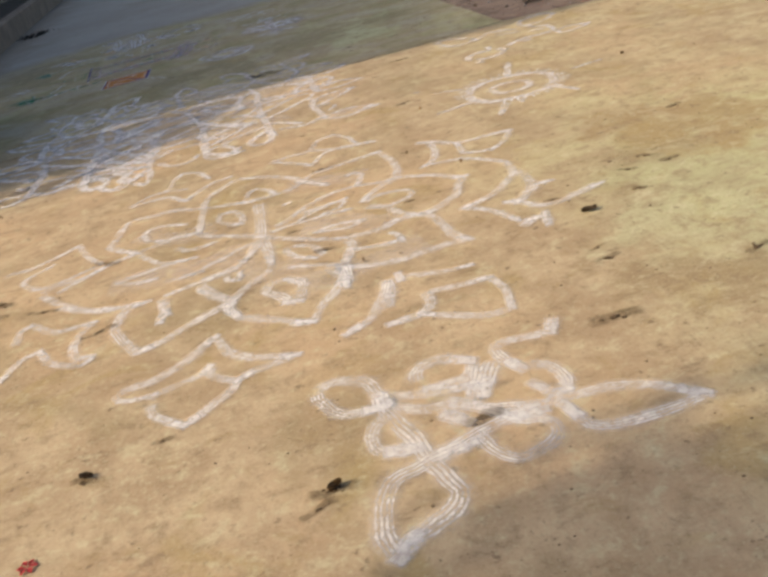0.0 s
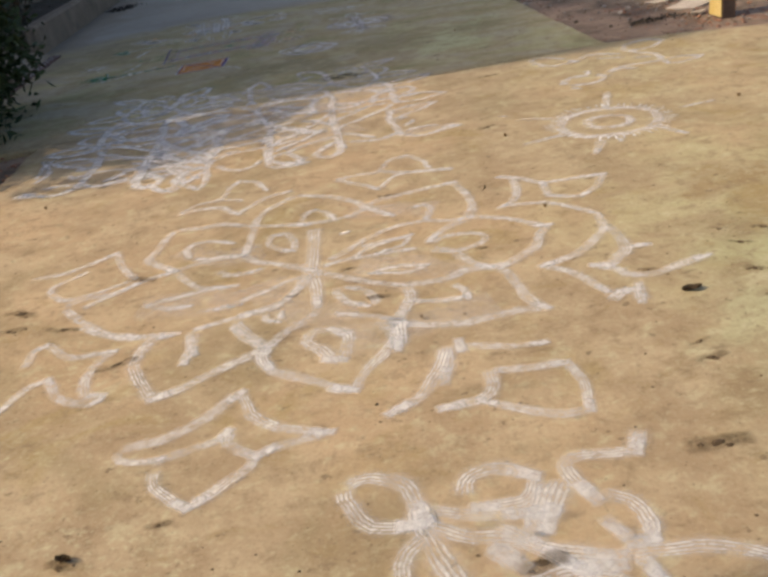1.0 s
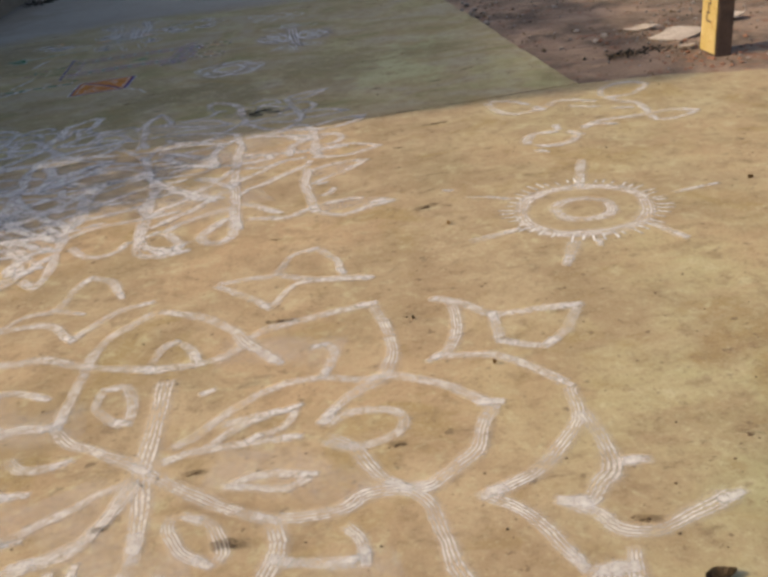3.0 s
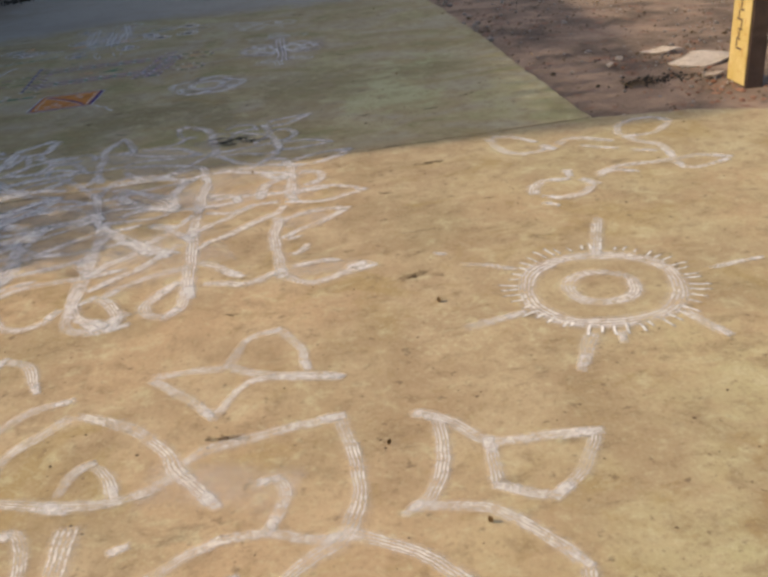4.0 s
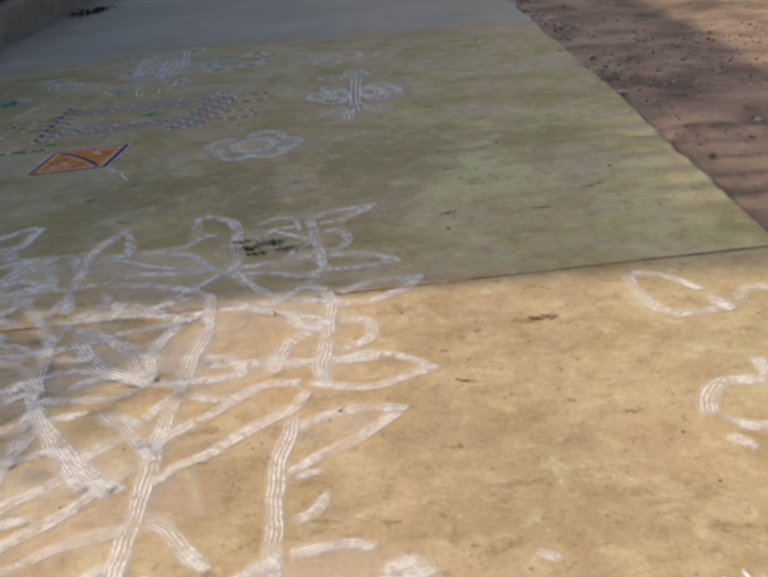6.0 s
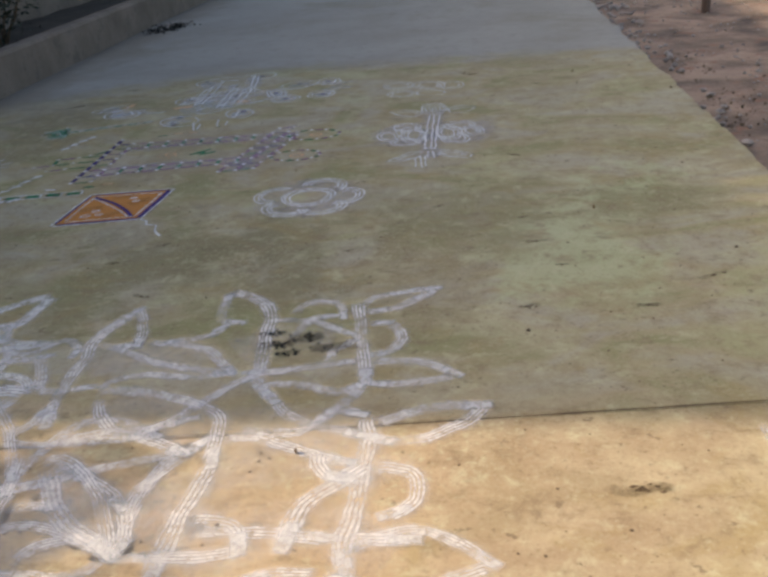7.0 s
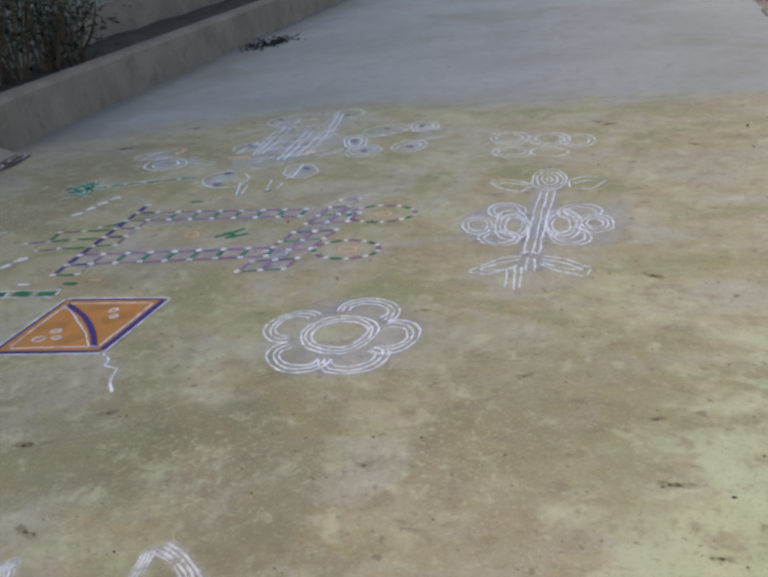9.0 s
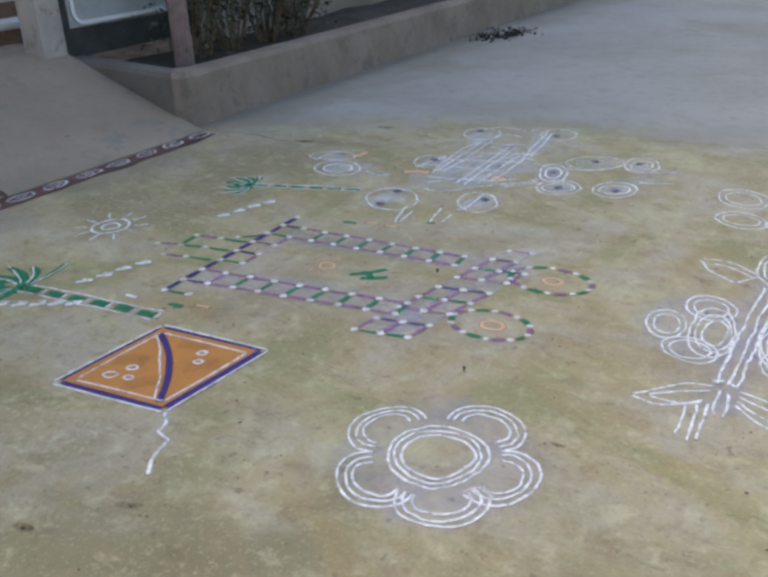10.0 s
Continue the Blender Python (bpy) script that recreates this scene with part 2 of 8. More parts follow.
def powder(name, a, b, lines=0, cover=0.9, wear=0.45, dense=False):
    """Powder trailed by hand: lines side by side across the stroke, worn thin in places."""
    m, nt, bsdf = material(name, 1.0)
    bsdf.inputs["Specular IOR Level"].default_value = 0.05
    p = place(nt)
    uv = nt.nodes.new("ShaderNodeUVMap")
    u = axis(nt, uv.outputs[0], 0)
    end = axis(nt, uv.outputs[0], 1)
    grain = noise_tex(nt, p, 150, 3, 0.7)
    patch = noise_tex(nt, p, 7, 4, 0.65)
    fray = calc(nt, "MULTIPLY", calc(nt, "SUBTRACT", noise_tex(nt, p, 45, 3, 0.7), 0.5), 0.22)
    uf = calc(nt, "ADD", u, fray)
    if lines:
        # a dusty margin round a core of lines side by side
        core = calc(nt, "MULTIPLY", span(nt, uf, 0.16, 0.3), span(nt, uf, 0.7, 0.84, 1.0, 0.0))
        wave = calc(nt, "SINE", calc(nt, "MULTIPLY", calc(nt, "ADD", calc(nt, "ADD", u, calc(nt, "MULTIPLY", fray, 0.35)), -0.22), 2 * math.pi * lines / 0.56), 0)
        comb = span(nt, wave, -0.9, 0.7, 0.46, 1.0)
        full = span(nt, noise_tex(nt, p, 5, 3, 0.5), 0.45, 0.62)
        core = calc(nt, "MULTIPLY", core, calc(nt, "MAXIMUM", comb, calc(nt, "MULTIPLY", full, 0.7)))
        dust = calc(nt, "MULTIPLY", calc(nt, "MULTIPLY", span(nt, uf, 0.0, 0.3), span(nt, uf, 0.7, 1.0, 1.0, 0.0)), 0.28)
        body = calc(nt, "MAXIMUM", core, dust)
    else:
        body = calc(nt, "MULTIPLY", span(nt, uf, 0.0, 0.3), span(nt, uf, 0.7, 1.0, 1.0, 0.0))
    body = calc(nt, "MULTIPLY", body, span(nt, calc(nt, "ADD", end, calc(nt, "MULTIPLY", fray, 0.05)), -0.004, 0.04 if lines else 0.02))
    a_mask = calc(nt, "MULTIPLY", body, span(nt, patch, wear - 0.18, wear + 0.18, 0.38, 1.0))
    a_mask = calc(nt, "MULTIPLY", a_mask, span(nt, noise_tex(nt, p, 30, 4, 0.7), 0.28, 0.6, 0.9 if dense else 0.42, 1.0))
    a_mask = calc(nt, "MULTIPLY", a_mask, span(nt, grain, 0.3, 0.55, 0.95 if dense else 0.62, 1.0))
    a_mask = calc(nt, "MULTIPLY", a_mask, cover)
    nt.links.new(blend(nt, grain, a, b), bsdf.inputs["Base Color"])
    nt.links.new(a_mask, bsdf.inputs["Alpha"])
    relief(nt, bsdf, grain, 0.2, 0.001)
    return m


CHALK = powder("white_powder", (0.76, 0.7, 0.65), (0.84, 0.79, 0.74), 4, 0.81, 0.46)
CHALK_BOLD = powder("fresh_white_powder", (0.76, 0.7, 0.66), (0.84, 0.78, 0.74), 4, 0.85, 0.44)
CHALK_THICK = powder("thick_white_powder", (0.79, 0.75, 0.72), (0.87, 0.83, 0.8), 4, 0.86, 0.4)
CHALK_FINE = powder("white_powder_line", (0.74, 0.7, 0.66), (0.85, 0.82, 0.79), 0, 1.0, 0.33)
DAB = powder("powder_dab", (0.78, 0.73, 0.7), (0.86, 0.82, 0.79), 0, 0.6, 0.4)
SMEAR = powder("mud_smear", (0.1, 0.065, 0.035), (0.17, 0.115, 0.06), 0, 0.6, 0.5)
SOOT = powder("soot_smear", (0.015, 0.013, 0.011), (0.05, 0.04, 0.03), 0, 0.6, 0.52)
FAINT = powder("faint_powder", (0.7, 0.65, 0.6), (0.78, 0.73, 0.67), 3, 0.55, 0.5)
PINCH = powder("white_pinch", (0.8, 0.76, 0.74), (0.84, 0.8, 0.78), 0, 0.88, 0.1)
BLUE = powder("blue_powder", (0.05, 0.035, 0.13), (0.085, 0.058, 0.19), 0, 0.97, 0.2, True)
INDIGO = powder("indigo_powder", (0.05, 0.05, 0.1), (0.1, 0.1, 0.17), 0, 0.85, 0.35)
ORANGE = powder("orange_powder", (0.46, 0.2, 0.055), (0.58, 0.26, 0.08), 0, 0.92, 0.2, True)
GREEN = powder("green_powder", (0.02, 0.15, 0.07), (0.04, 0.22, 0.11), 0, 0.93, 0.3, True)
PURPLE = powder("purple_powder", (0.24, 0.1, 0.21), (0.34, 0.16, 0.3), 0, 0.95, 0.25)
SALMON = powder("salmon_powder", (0.6, 0.36, 0.2), (0.68, 0.44, 0.26), 0, 1.0, 0.2, True)
SALMON_WASH = powder("orange_wash", (0.56, 0.27, 0.1), (0.64, 0.33, 0.13), 0, 0.4, 0.5)
LILAC_DARK = powder("grey_violet_powder", (0.2, 0.17, 0.22), (0.32, 0.28, 0.34), 0, 0.7, 0.4)
SMUDGE = powder("smudged_powder", (0.7, 0.6, 0.53), (0.78, 0.69, 0.62), 0, 0.3, 0.5)
CYAN = powder("pale_blue_powder", (0.6, 0.58, 0.585), (0.74, 0.71, 0.72), 0, 0.46, 0.5)
LILAC = powder("lilac_powder", (0.5, 0.46, 0.5), (0.6, 0.55, 0.6), 0, 0.4, 0.5)

# ---- builders ----
def mesh_ob(name, verts, faces, mat, parent=None, label="", smooth=False):
    me = bpy.data.meshes.new(name)
    me.from_pydata(verts, [], faces)
    me.materials.append(mat)
    if smooth:
        me.polygons.foreach_set("use_smooth", [True] * len(me.polygons))
    ob = new(name, me)
    if parent is not None:
        ob.parent = parent
    if label:
        tagged(ob, label)
    return ob


def part(name, bm, mat, parent=None, label="", smooth=False):
    me = bpy.data.meshes.new(name)
    bm.to_mesh(me)
    bm.free()
    me.materials.append(mat)
    if smooth:
        me.polygons.foreach_set("use_smooth", [True] * len(me.polygons))
    ob = new(name, me)
    if parent is not None:
        ob.parent = parent
    if label:
        tagged(ob, label)
    return ob


def box(size, centre, bevel=0.01):
    bm = bmesh.new()
    bmesh.ops.create_cube(bm, size=1, matrix=Matrix.Translation(centre) @ Matrix.Diagonal((*size, 1)))
    if bevel:
        bmesh.ops.bevel(bm, geom=bm.edges[:], offset=bevel, segments=2, affect="EDGES")
    return bm


def empty(name, label, category, x=0, y=0, z=0, group="", kind=""):
    ob = new(name)
    ob.location = (x, y, z)
    ob.empty_display_size = 0.1
    return tagged(ob, label, category, group, kind)


def wander(a, b, step, amount, seed):
    """Points from a to b along a worn edge."""
    a, b = Vector(a), Vector(b)
    n = max(2, int((b - a).length / step))
    side = Vector((a.y - b.y, b.x - a.x)).normalized()
    out = []
    for i in range(n):
        p = a.lerp(b, i / n)
        k = noise.noise((p.x * 2.3, p.y * 2.3, seed)) + 0.5 * noise.noise((p.x * 9, p.y * 9, seed))
        out.append(p + side * k * amount * (0 if i == 0 else 1))
    return out


def slab(name, corners, amounts, top, thick, mat, label):
    """A cast slab with worn edges, rounded at the rim."""
    ring = []
    for i, c in enumerate(corners):
        ring += wander(c, corners[(i + 1) % len(corners)], 0.06 if amounts[i] else 50, amounts[i], i * 3.7)
    mid = sum(ring, Vector((0, 0))) / len(ring)
    n = len(ring)
    verts = [(p.x, p.y, top) for p in ring]
    out = [p + (p - mid).normalized() * 0.012 for p in ring]
    verts += [(p.x, p.y, top - 0.012) for p in out] + [(p.x, p.y, top - thick) for p in out]
    faces = [tuple(range(n))]
    for k in (0, n):
        faces += [(k + i, k + n + i, k + n + (i + 1) % n, k + (i + 1) % n) for i in range(n)]
    return tagged(mesh_ob(name, verts, faces, mat), label, "pavement", kind="structure")


def smooth_line(pts, step=0.02, closed=False):
    """Catmull-Rom through the points."""
    p = [Vector(q) for q in pts]
    if closed:
        p = [p[-1], *p, p[0], p[1]]
    else:
        p = [p[0] * 2 - p[1], *p, p[-1] * 2 - p[-2]]
    out = []
    for i in range(1, len(p) - 2):
        a, b, c, d = p[i - 1:i + 3]
        n = max(2, int((c - b).length / step))
        for k in range(n):
            t = k / n
            out.append(0.5 * (2 * b + (c - a) * t + (2 * a - 5 * b + 4 * c - d) * t * t + (3 * b - a - 3 * c + d) * t ** 3))
    out.append(p[-2])
    return out


LAYER = [0]


def ribbon(name, parent, width, line, mat, height=0.0008, wob=0.16, closed=False):
    """A low bank of powder along a line, with u across and v along it."""
    LAYER[0] += 1
    z = 0.0022 + (LAYER[0] % 23) * 0.00006 + (0.001 if mat is CHALK_FINE else 0)
    if mat in (CYAN, LILAC, SMUDGE):
        z, height = 0.0013 + (LAYER[0] % 23) * 0.00002, 0.0002
    verts, uvs, faces, run = [], [], [], 0.0
    n = len(line)
    total = sum((line[i + 1] - line[i]).length for i in range(n - 1))
    spread = 1.9 if mat in (CHALK, CHALK_BOLD, CHALK_THICK, FAINT) else 1.25
    shake = 0.0 if mat in (BLUE, RED) else 0.009 if mat is CHALK_FINE else 0.007
    for i, p in enumerate(line):
        d = (line[min(i + 1, n - 1)] - line[max(i - 1, 0)])
        d = d.normalized() if d.length > 1e-6 else Vector((1, 0))
        s = Vector((-d.y, d.x))
        if i:
            run += (p - line[i - 1]).length
        w = width * spread * (1 + wob * noise.noise((p.x * 7, p.y * 7, LAYER[0] * 1.3)) * 2)
        p = p + s * shake * (noise.noise((run * 9, LAYER[0] * 2.1, 0)) + 0.5 * noise.noise((run * 30, LAYER[0] * 2.1, 5)))
        for u, h in ((0, 0), (0.2, 0.8), (0.5, 1), (0.8, 0.8), (1, 0)):
            q = p + s * (u - 0.5) * w
            verts.append((q.x, q.y, z + h * height))
            uvs.append((u, 1.0 if closed else min(run, total - run)))
        if i:
            k = i * 5
            faces += [(k - 5 + j, k + j, k + j + 1, k - 4 + j) for j in range(4)]
    me = bpy.data.meshes.new(name)
    me.from_pydata(verts, [], faces)
    layer = me.uv_layers.new(name="UVMap")
    layer.data.foreach_set("uv", [c for loop in me.loops for c in uvs[loop.vertex_index]])
    me.materials.append(mat)
    me.polygons.foreach_set("use_smooth", [True] * len(me.polygons))
    ob = new(name, me)
    ob.parent = parent
    return ob


def fill(name, parent, pts, mat, z=0.0035):
    me = bpy.data.meshes.new(name)
    me.from_pydata([(x, y, z) for x, y in pts], [], [tuple(range(len(pts)))])
    layer = me.uv_layers.new(name="UVMap")
    layer.data.foreach_set("uv", [0.5, 1.0] * len(pts))
    me.materials.append(mat)
    ob = new(name, me)
    ob.parent = parent
    return ob


def drawing(name, label):
    return empty(name, label, "floor drawing", group="powder drawings on the pavement")


def stroke(owner, width, pts, mat=None, closed=False, base=None):
    """One drawn line; the hand stops and turns at sharp corners, leaving a dab."""
    if closed:
        return ribbon("stroke", owner, width, smooth_line(pts, 0.012, True), mat or CHALK, closed=True)
    p = [Vector(q) for q in pts]
    cuts = [0] + [i for i in range(1, len(p) - 1) if (p[i] - p[i - 1]).angle(p[i + 1] - p[i]) > radians(66)] + [len(p) - 1]
    for a, b in zip(cuts, cuts[1:]):
        ribbon("stroke", owner, width, smooth_line(p[a:b + 1], 0.02), mat or base or CHALK)
    if mat is None:
        for i in cuts[1:]:
            d = (p[i] - p[i - 1]).normalized() * width
            ribbon("dab", owner, width * 0.95, [p[i] - d * 1.8, p[i] - d * 0.9, p[i] - d * 0.2, p[i] + d * 0.6], DAB, 0.0012)


def mirrored(owner, width, pts, about=-0.92):
    return stroke(owner, width * 1.2, [(2 * about - x, y) for x, y in pts], base=CHALK_THICK)


def ring_of(owner, x, y, rx, ry, width, mat, turn=0.0, n=14, wobble=0.0):
    c, s = math.cos(turn), math.sin(turn)
    pts = []
    for i in range(n):
        a = i * 2 * math.pi / n
        k = 1 + wobble * noise.noise((x * 3 + math.cos(a), y * 3 + math.sin(a), 1.7))
        ex, ey = rx * k * math.cos(a), ry * k * math.sin(a)
        pts.append((x + ex * c - ey * s, y + ex * s + ey * c))
    return stroke(owner, width, pts, mat, True)


def dot(owner, x, y, r, mat, name="dot"):
    """A pinch of powder."""
    LAYER[0] += 1
    z = 0.0046 + (LAYER[0] % 11) * 0.0001
    n = 8
    jit = [r * random.uniform(0.8, 1.2) for _ in range(n)]
    pts = [(x + jit[i] * math.cos(i * 2 * math.pi / n), y + jit[i] * math.sin(i * 2 * math.pi / n)) for i in range(n)]
    verts = [(x, y, z + 0.0015)] + [(a, b, z) for a, b in pts]
    me = bpy.data.meshes.new(name)
    me.from_pydata(verts, [], [(0, i + 1, (i + 1) % n + 1) for i in range(n)])
    layer = me.uv_layers.new(name="UVMap")
    layer.data.foreach_set("uv", [0.5, 1.0] * len(me.loops))
    me.materials.append(mat)
    ob = new(name, me)
    ob.parent = owner


# ---- ground and pavement ----
def earth():
    """Bare earth that reaches the horizon, uneven near the pavement."""
    xs = [-300, -120, -50, -25, -14] + [-9 + i * 0.25 for i in range(73)] + [14, 25, 50, 120, 300]
    ys = [-300, -120, -50, -25, -12] + [-6 + i * 0.25 for i in range(105)] + [25, 35, 60, 120, 300]
    verts = []
    for y in ys:
        for x in xs:
            h = -0.04 + 0.022 * noise.noise((x * 0.9, y * 0.9, 0)) + 0.012 * noise.noise((x * 3.1, y * 3.1, 4))
            verts.append((x, y, h))
    w = len(xs)
    faces = [(j * w + i, j * w + i + 1, (j + 1) * w + i + 1, (j + 1) * w + i) for j in range(len(ys) - 1) for i in range(w - 1)]
    return tagged(mesh_ob("ground", verts, faces, DIRT, smooth=True), "reddish brown bare earth with grit beside the pavement", "ground", kind="structure")


earth()
slab("pavement", [(-2.5, -8), (6.5, -8), (6.5, 6.9), (3.3, 7.08), (2.4, 7.31), (1.95, 7.36), (-2.5, 6.93)], [0.06, 0, 0, 0.05, 0.03, 0.006, 0.07], 0.0, 0.09, SLAB,
     "tan cement pavement with moss and dark stains")
slab("pavement", [(-3.62, 6.846), (1.95, 7.381), (1.93, 7.5), (1.88, 9.6), (1.74, 12.8), (1.6, 16.4), (1.2, 30), (-3.75, 30), (-3.72, 11.7)], [0.004, 0.01, 0.02, 0.035, 0.06, 0.06, 0, 0, 0], 0.001, 0.1, SLAB_FAR,
     "olive stained cement roadway turning grey further on")


def crack(pts, width):
    line = smooth_line(pts, 0.03)
    verts, faces = [], []
    for i, p in enumerate(line):
        w = width * (0.5 + abs(noise.noise((p.x * 6, p.y * 6, 2))))
        verts += [(p.x, p.y - w, 0.0022), (p.x, p.y + w, 0.0022)]
        if i:
            faces.append((2 * i - 2, 2 * i - 1, 2 * i + 1, 2 * i))
    tagged(mesh_ob("pavement_crack", verts, faces, CLOD), "thin dark crack in the roadway", "crack", kind="structure")


crack(((-3.5, 11.62), (-3.2, 11.66), (-2.95, 11.62), (-2.7, 11.68)), 0.006)
crack(((-1.2, 12.45), (-0.6, 12.62), (0.1, 12.7), (0.7, 12.68)), 0.004)
crack(((-2.4, 6.96), (-0.8, 7.095), (0.5, 7.225), (1.9, 7.37)), 0.004)


# ---- kerb, ramp, planter and gate ----
def kerb_run(outer, inner, mat, label, top=0.36):
    """A length of low planter wall with rounded arrises."""
    verts, faces = [], []
    for (x, y), (u, v) in zip(outer, inner):
        dx, dy = (u - x) * 0.12, (v - y) * 0.12
        verts += [(x, y, -0.06), (x, y, top - 0.03), (x + dx, y + dy, top), (u - dx, v - dy, top), (u, v, top - 0.03), (u, v, -0.06)]
    for i in range(len(outer) - 1):
        for j in range(5):
            a = i * 6 + j
            faces.append((a, a + 1, a + 7, a + 6))
    n = len(verts)
    faces += [tuple(range(5, -1, -1)), tuple(range(n - 6, n))]
    tagged(mesh_ob("kerb_wall", verts, faces, mat), label, "kerb", kind="structure")


def kerb():
    """Planter wall along the road, and its return towards the gate, coloured as in shade."""
    kerb_run([(-3.72, 30), (-3.7, 11.9), (-3.67, 11.7), (-3.69, 11.61), (-3.78, 11.56)], [(-3.88, 30), (-3.88, 11.9), (-3.885, 11.82), (-3.9, 11.77), (-3.93, 11.74)], KERB, "low grey plastered planter wall beside the road")
    kerb_run([(-3.78, 11.56), (-4.3, 11.61), (-5.0, 11.69)], [(-3.93, 11.74), (-4.3, 11.78), (-5.0, 11.86)], SHADED_CEMENT, "grey cement planter wall beside the ramp, coloured darker for its shaded face")


kerb()


def ramp():
    """Cement ramp up to the gate."""
    x0, x1, x2, h, y0, y1 = -3.56, -5.1, -7.5, 0.43, 10.1, 11.56
    verts, faces = [], []
    n = 12
    for j in range(n + 1):
        y = y0 + (y1 - y0) * j / n
        e = 0.012 * noise.noise((y * 5, 2, 0))
        back = y + 0.14 * j / n
        verts += [(x0 + e, y, -0.05), (x0 + e, y, 0.012), (x0 - 0.03, y, 0.026), (x1, back, h), (x2, back, h), (x2, back, -0.05)]
    for j in range(n):
        for i in range(5):
            a = j * 6 + i
            faces.append((a, a + 6, a + 7, a + 1))
    faces += [tuple(range(6)), tuple(range(n * 6 + 5, n * 6 - 1, -1))]
    tagged(mesh_ob("ramp", verts, faces, RAMP), "worn grey cement ramp rising to the gate", "ramp", kind="structure")
    steps = empty("side_kerb", "reddish brown cement block edging the ramp", "kerb", -3.75, 9.95, 0)
    bm = box((1.7, 0.26, 0.2), (-0.72, 0, 0.06), 0.05)
    for v in bm.verts:
        v.co += Vector(noise.noise_vector(v.co * 5)) * 0.02
    part("block", bm, RED, steps)


ramp()


def ring_border():
    """Red oxide band at the ramp's foot with white loops on it."""
    owner = drawing("border_drawing", "white powder loops along a red oxide band at the ramp")
    ribbon("band", owner, 0.16, smooth_line([(-3.5, 8.9), (-3.49, 9.7), (-3.5, 10.4), (-3.5, 11.0), (-3.52, 11.55)], 0.05), RED, 0.0010)
    for i in range(11):
        y = 9.25 + i * 0.222
        ring_of(owner, -3.5, y, 0.038, 0.075, 0.02, DAB, 0.06, 10, 0.35)
        ring_of(owner, -3.5, y, 0.014, 0.032, 0.012, DAB, 0.0, 6)


ring_border()


def planter():
    verts, faces, n = [], [], 24
    for j in range(n + 1):
        for i in range(5):
            x, y = -5.02 + i * 0.29, 11.7 + j * 0.5
            verts.append((x, y, 0.24 + 0.05 * noise.noise((x * 3, y * 3, 5))))
    for j in range(n):
        for i in range(4):
            a = j * 5 + i
            faces.append((a, a + 1, a + 6, a + 5))
    tagged(mesh_ob("planter_soil", verts, faces, SOIL, smooth=True), "dark damp soil in the planter behind the kerb", "soil", kind="structure")
    part_wall = part("wall_west", box((0.18, 18, 2.2), (-5.45, 22.2, 1.0), 0.01), WALL)
    plinth = part("wall_base", box((0.3, 15.4, 0.62), (-5.15, 22.2, 0.24), 0.02), KERB)
    tagged(plinth, "pale plastered wall base behind the planter", "wall", kind="structure")
    tagged(part_wall, "dark weathered compound wall behind the planter", "wall", kind="structure")


planter()


def gate():
    post = empty("gate_post", "grey plastered gate pillar at the ramp top", "post", -5.05, 11.57, 0.34)
    part("shaft", box((0.2, 0.23, 1.9), (0, 0, 0.98), 0.015), PILLAR, post)
    leaf = empty("gate_leaf", "grey sheet metal gate with white rounded border and dark base rail", "gate", -5.06, 11.7, 0.33)
    part("base_rail", box((0.05, 1.4, 0.2), (0, 0.72, 0.11), 0.008), FRAME, leaf, "dark base rail")
    part("stile", box((0.05, 0.1, 1.5), (0, 0.055, 0.97), 0.008), FRAME, leaf)
    part("stile", box((0.05, 0.1, 1.5), (0, 1.37, 0.97), 0.008), FRAME, leaf)
    part("sheet", box((0.02, 1.22, 1.45), (0.0, 0.715, 0.945), 0.004), SHEET, leaf, "grey painted sheet panel")
    # rounded white border bent from one bar
    r, path = 0.09, []
    for cy, cz, a0 in ((0.24, 0.34, 180), (1.18, 0.34, 270), (1.18, 1.5, 0), (0.24, 1.5, 90)):
        for k in range(5):
            a = radians(a0 + k * 22.5)
            path.append((cy + r * math.cos(a), cz + r * math.sin(a)))
    verts, faces, n = [], [], len(path)
    for i, (y, z) in enumerate(path):
        y0, z0 = path[i - 1]
        y1, z1 = path[(i + 1) % n]
        d = Vector((y1 - y0, z1 - z0)).normalized() * 0.014
        for sx, so in ((0.012, -1), (0.03, -1), (0.03, 1), (0.012, 1)):
            verts.append((sx, y - d.y * so, z + d.x * so))
    for i in range(n):
        for k in range(4):
            a, b = i * 4 + k, i * 4 + (k + 1) % 4
            c, e = ((i + 1) % n) * 4 + (k + 1) % 4, ((i + 1) % n) * 4 + k
            faces.append((a, b, c, e))
    mesh_ob("border", verts, faces, WHITE, leaf, "white rounded border")
    stair = empty("house_step", "white painted steps beyond the gate", "steps", -5.75, 11.3, 0.43)
    for i in range(3):
        part("step", box((0.3, 2.6, 0.05), (-0.28 * i, 0, 0.13 + 0.17 * i), 0.012), WHITE, stair)
        part("riser", box((0.28, 2.56, 0.12), (-0.28 * i, 0, 0.047 + 0.17 * i), 0.006), RISER, stair, "brown riser")


gate()


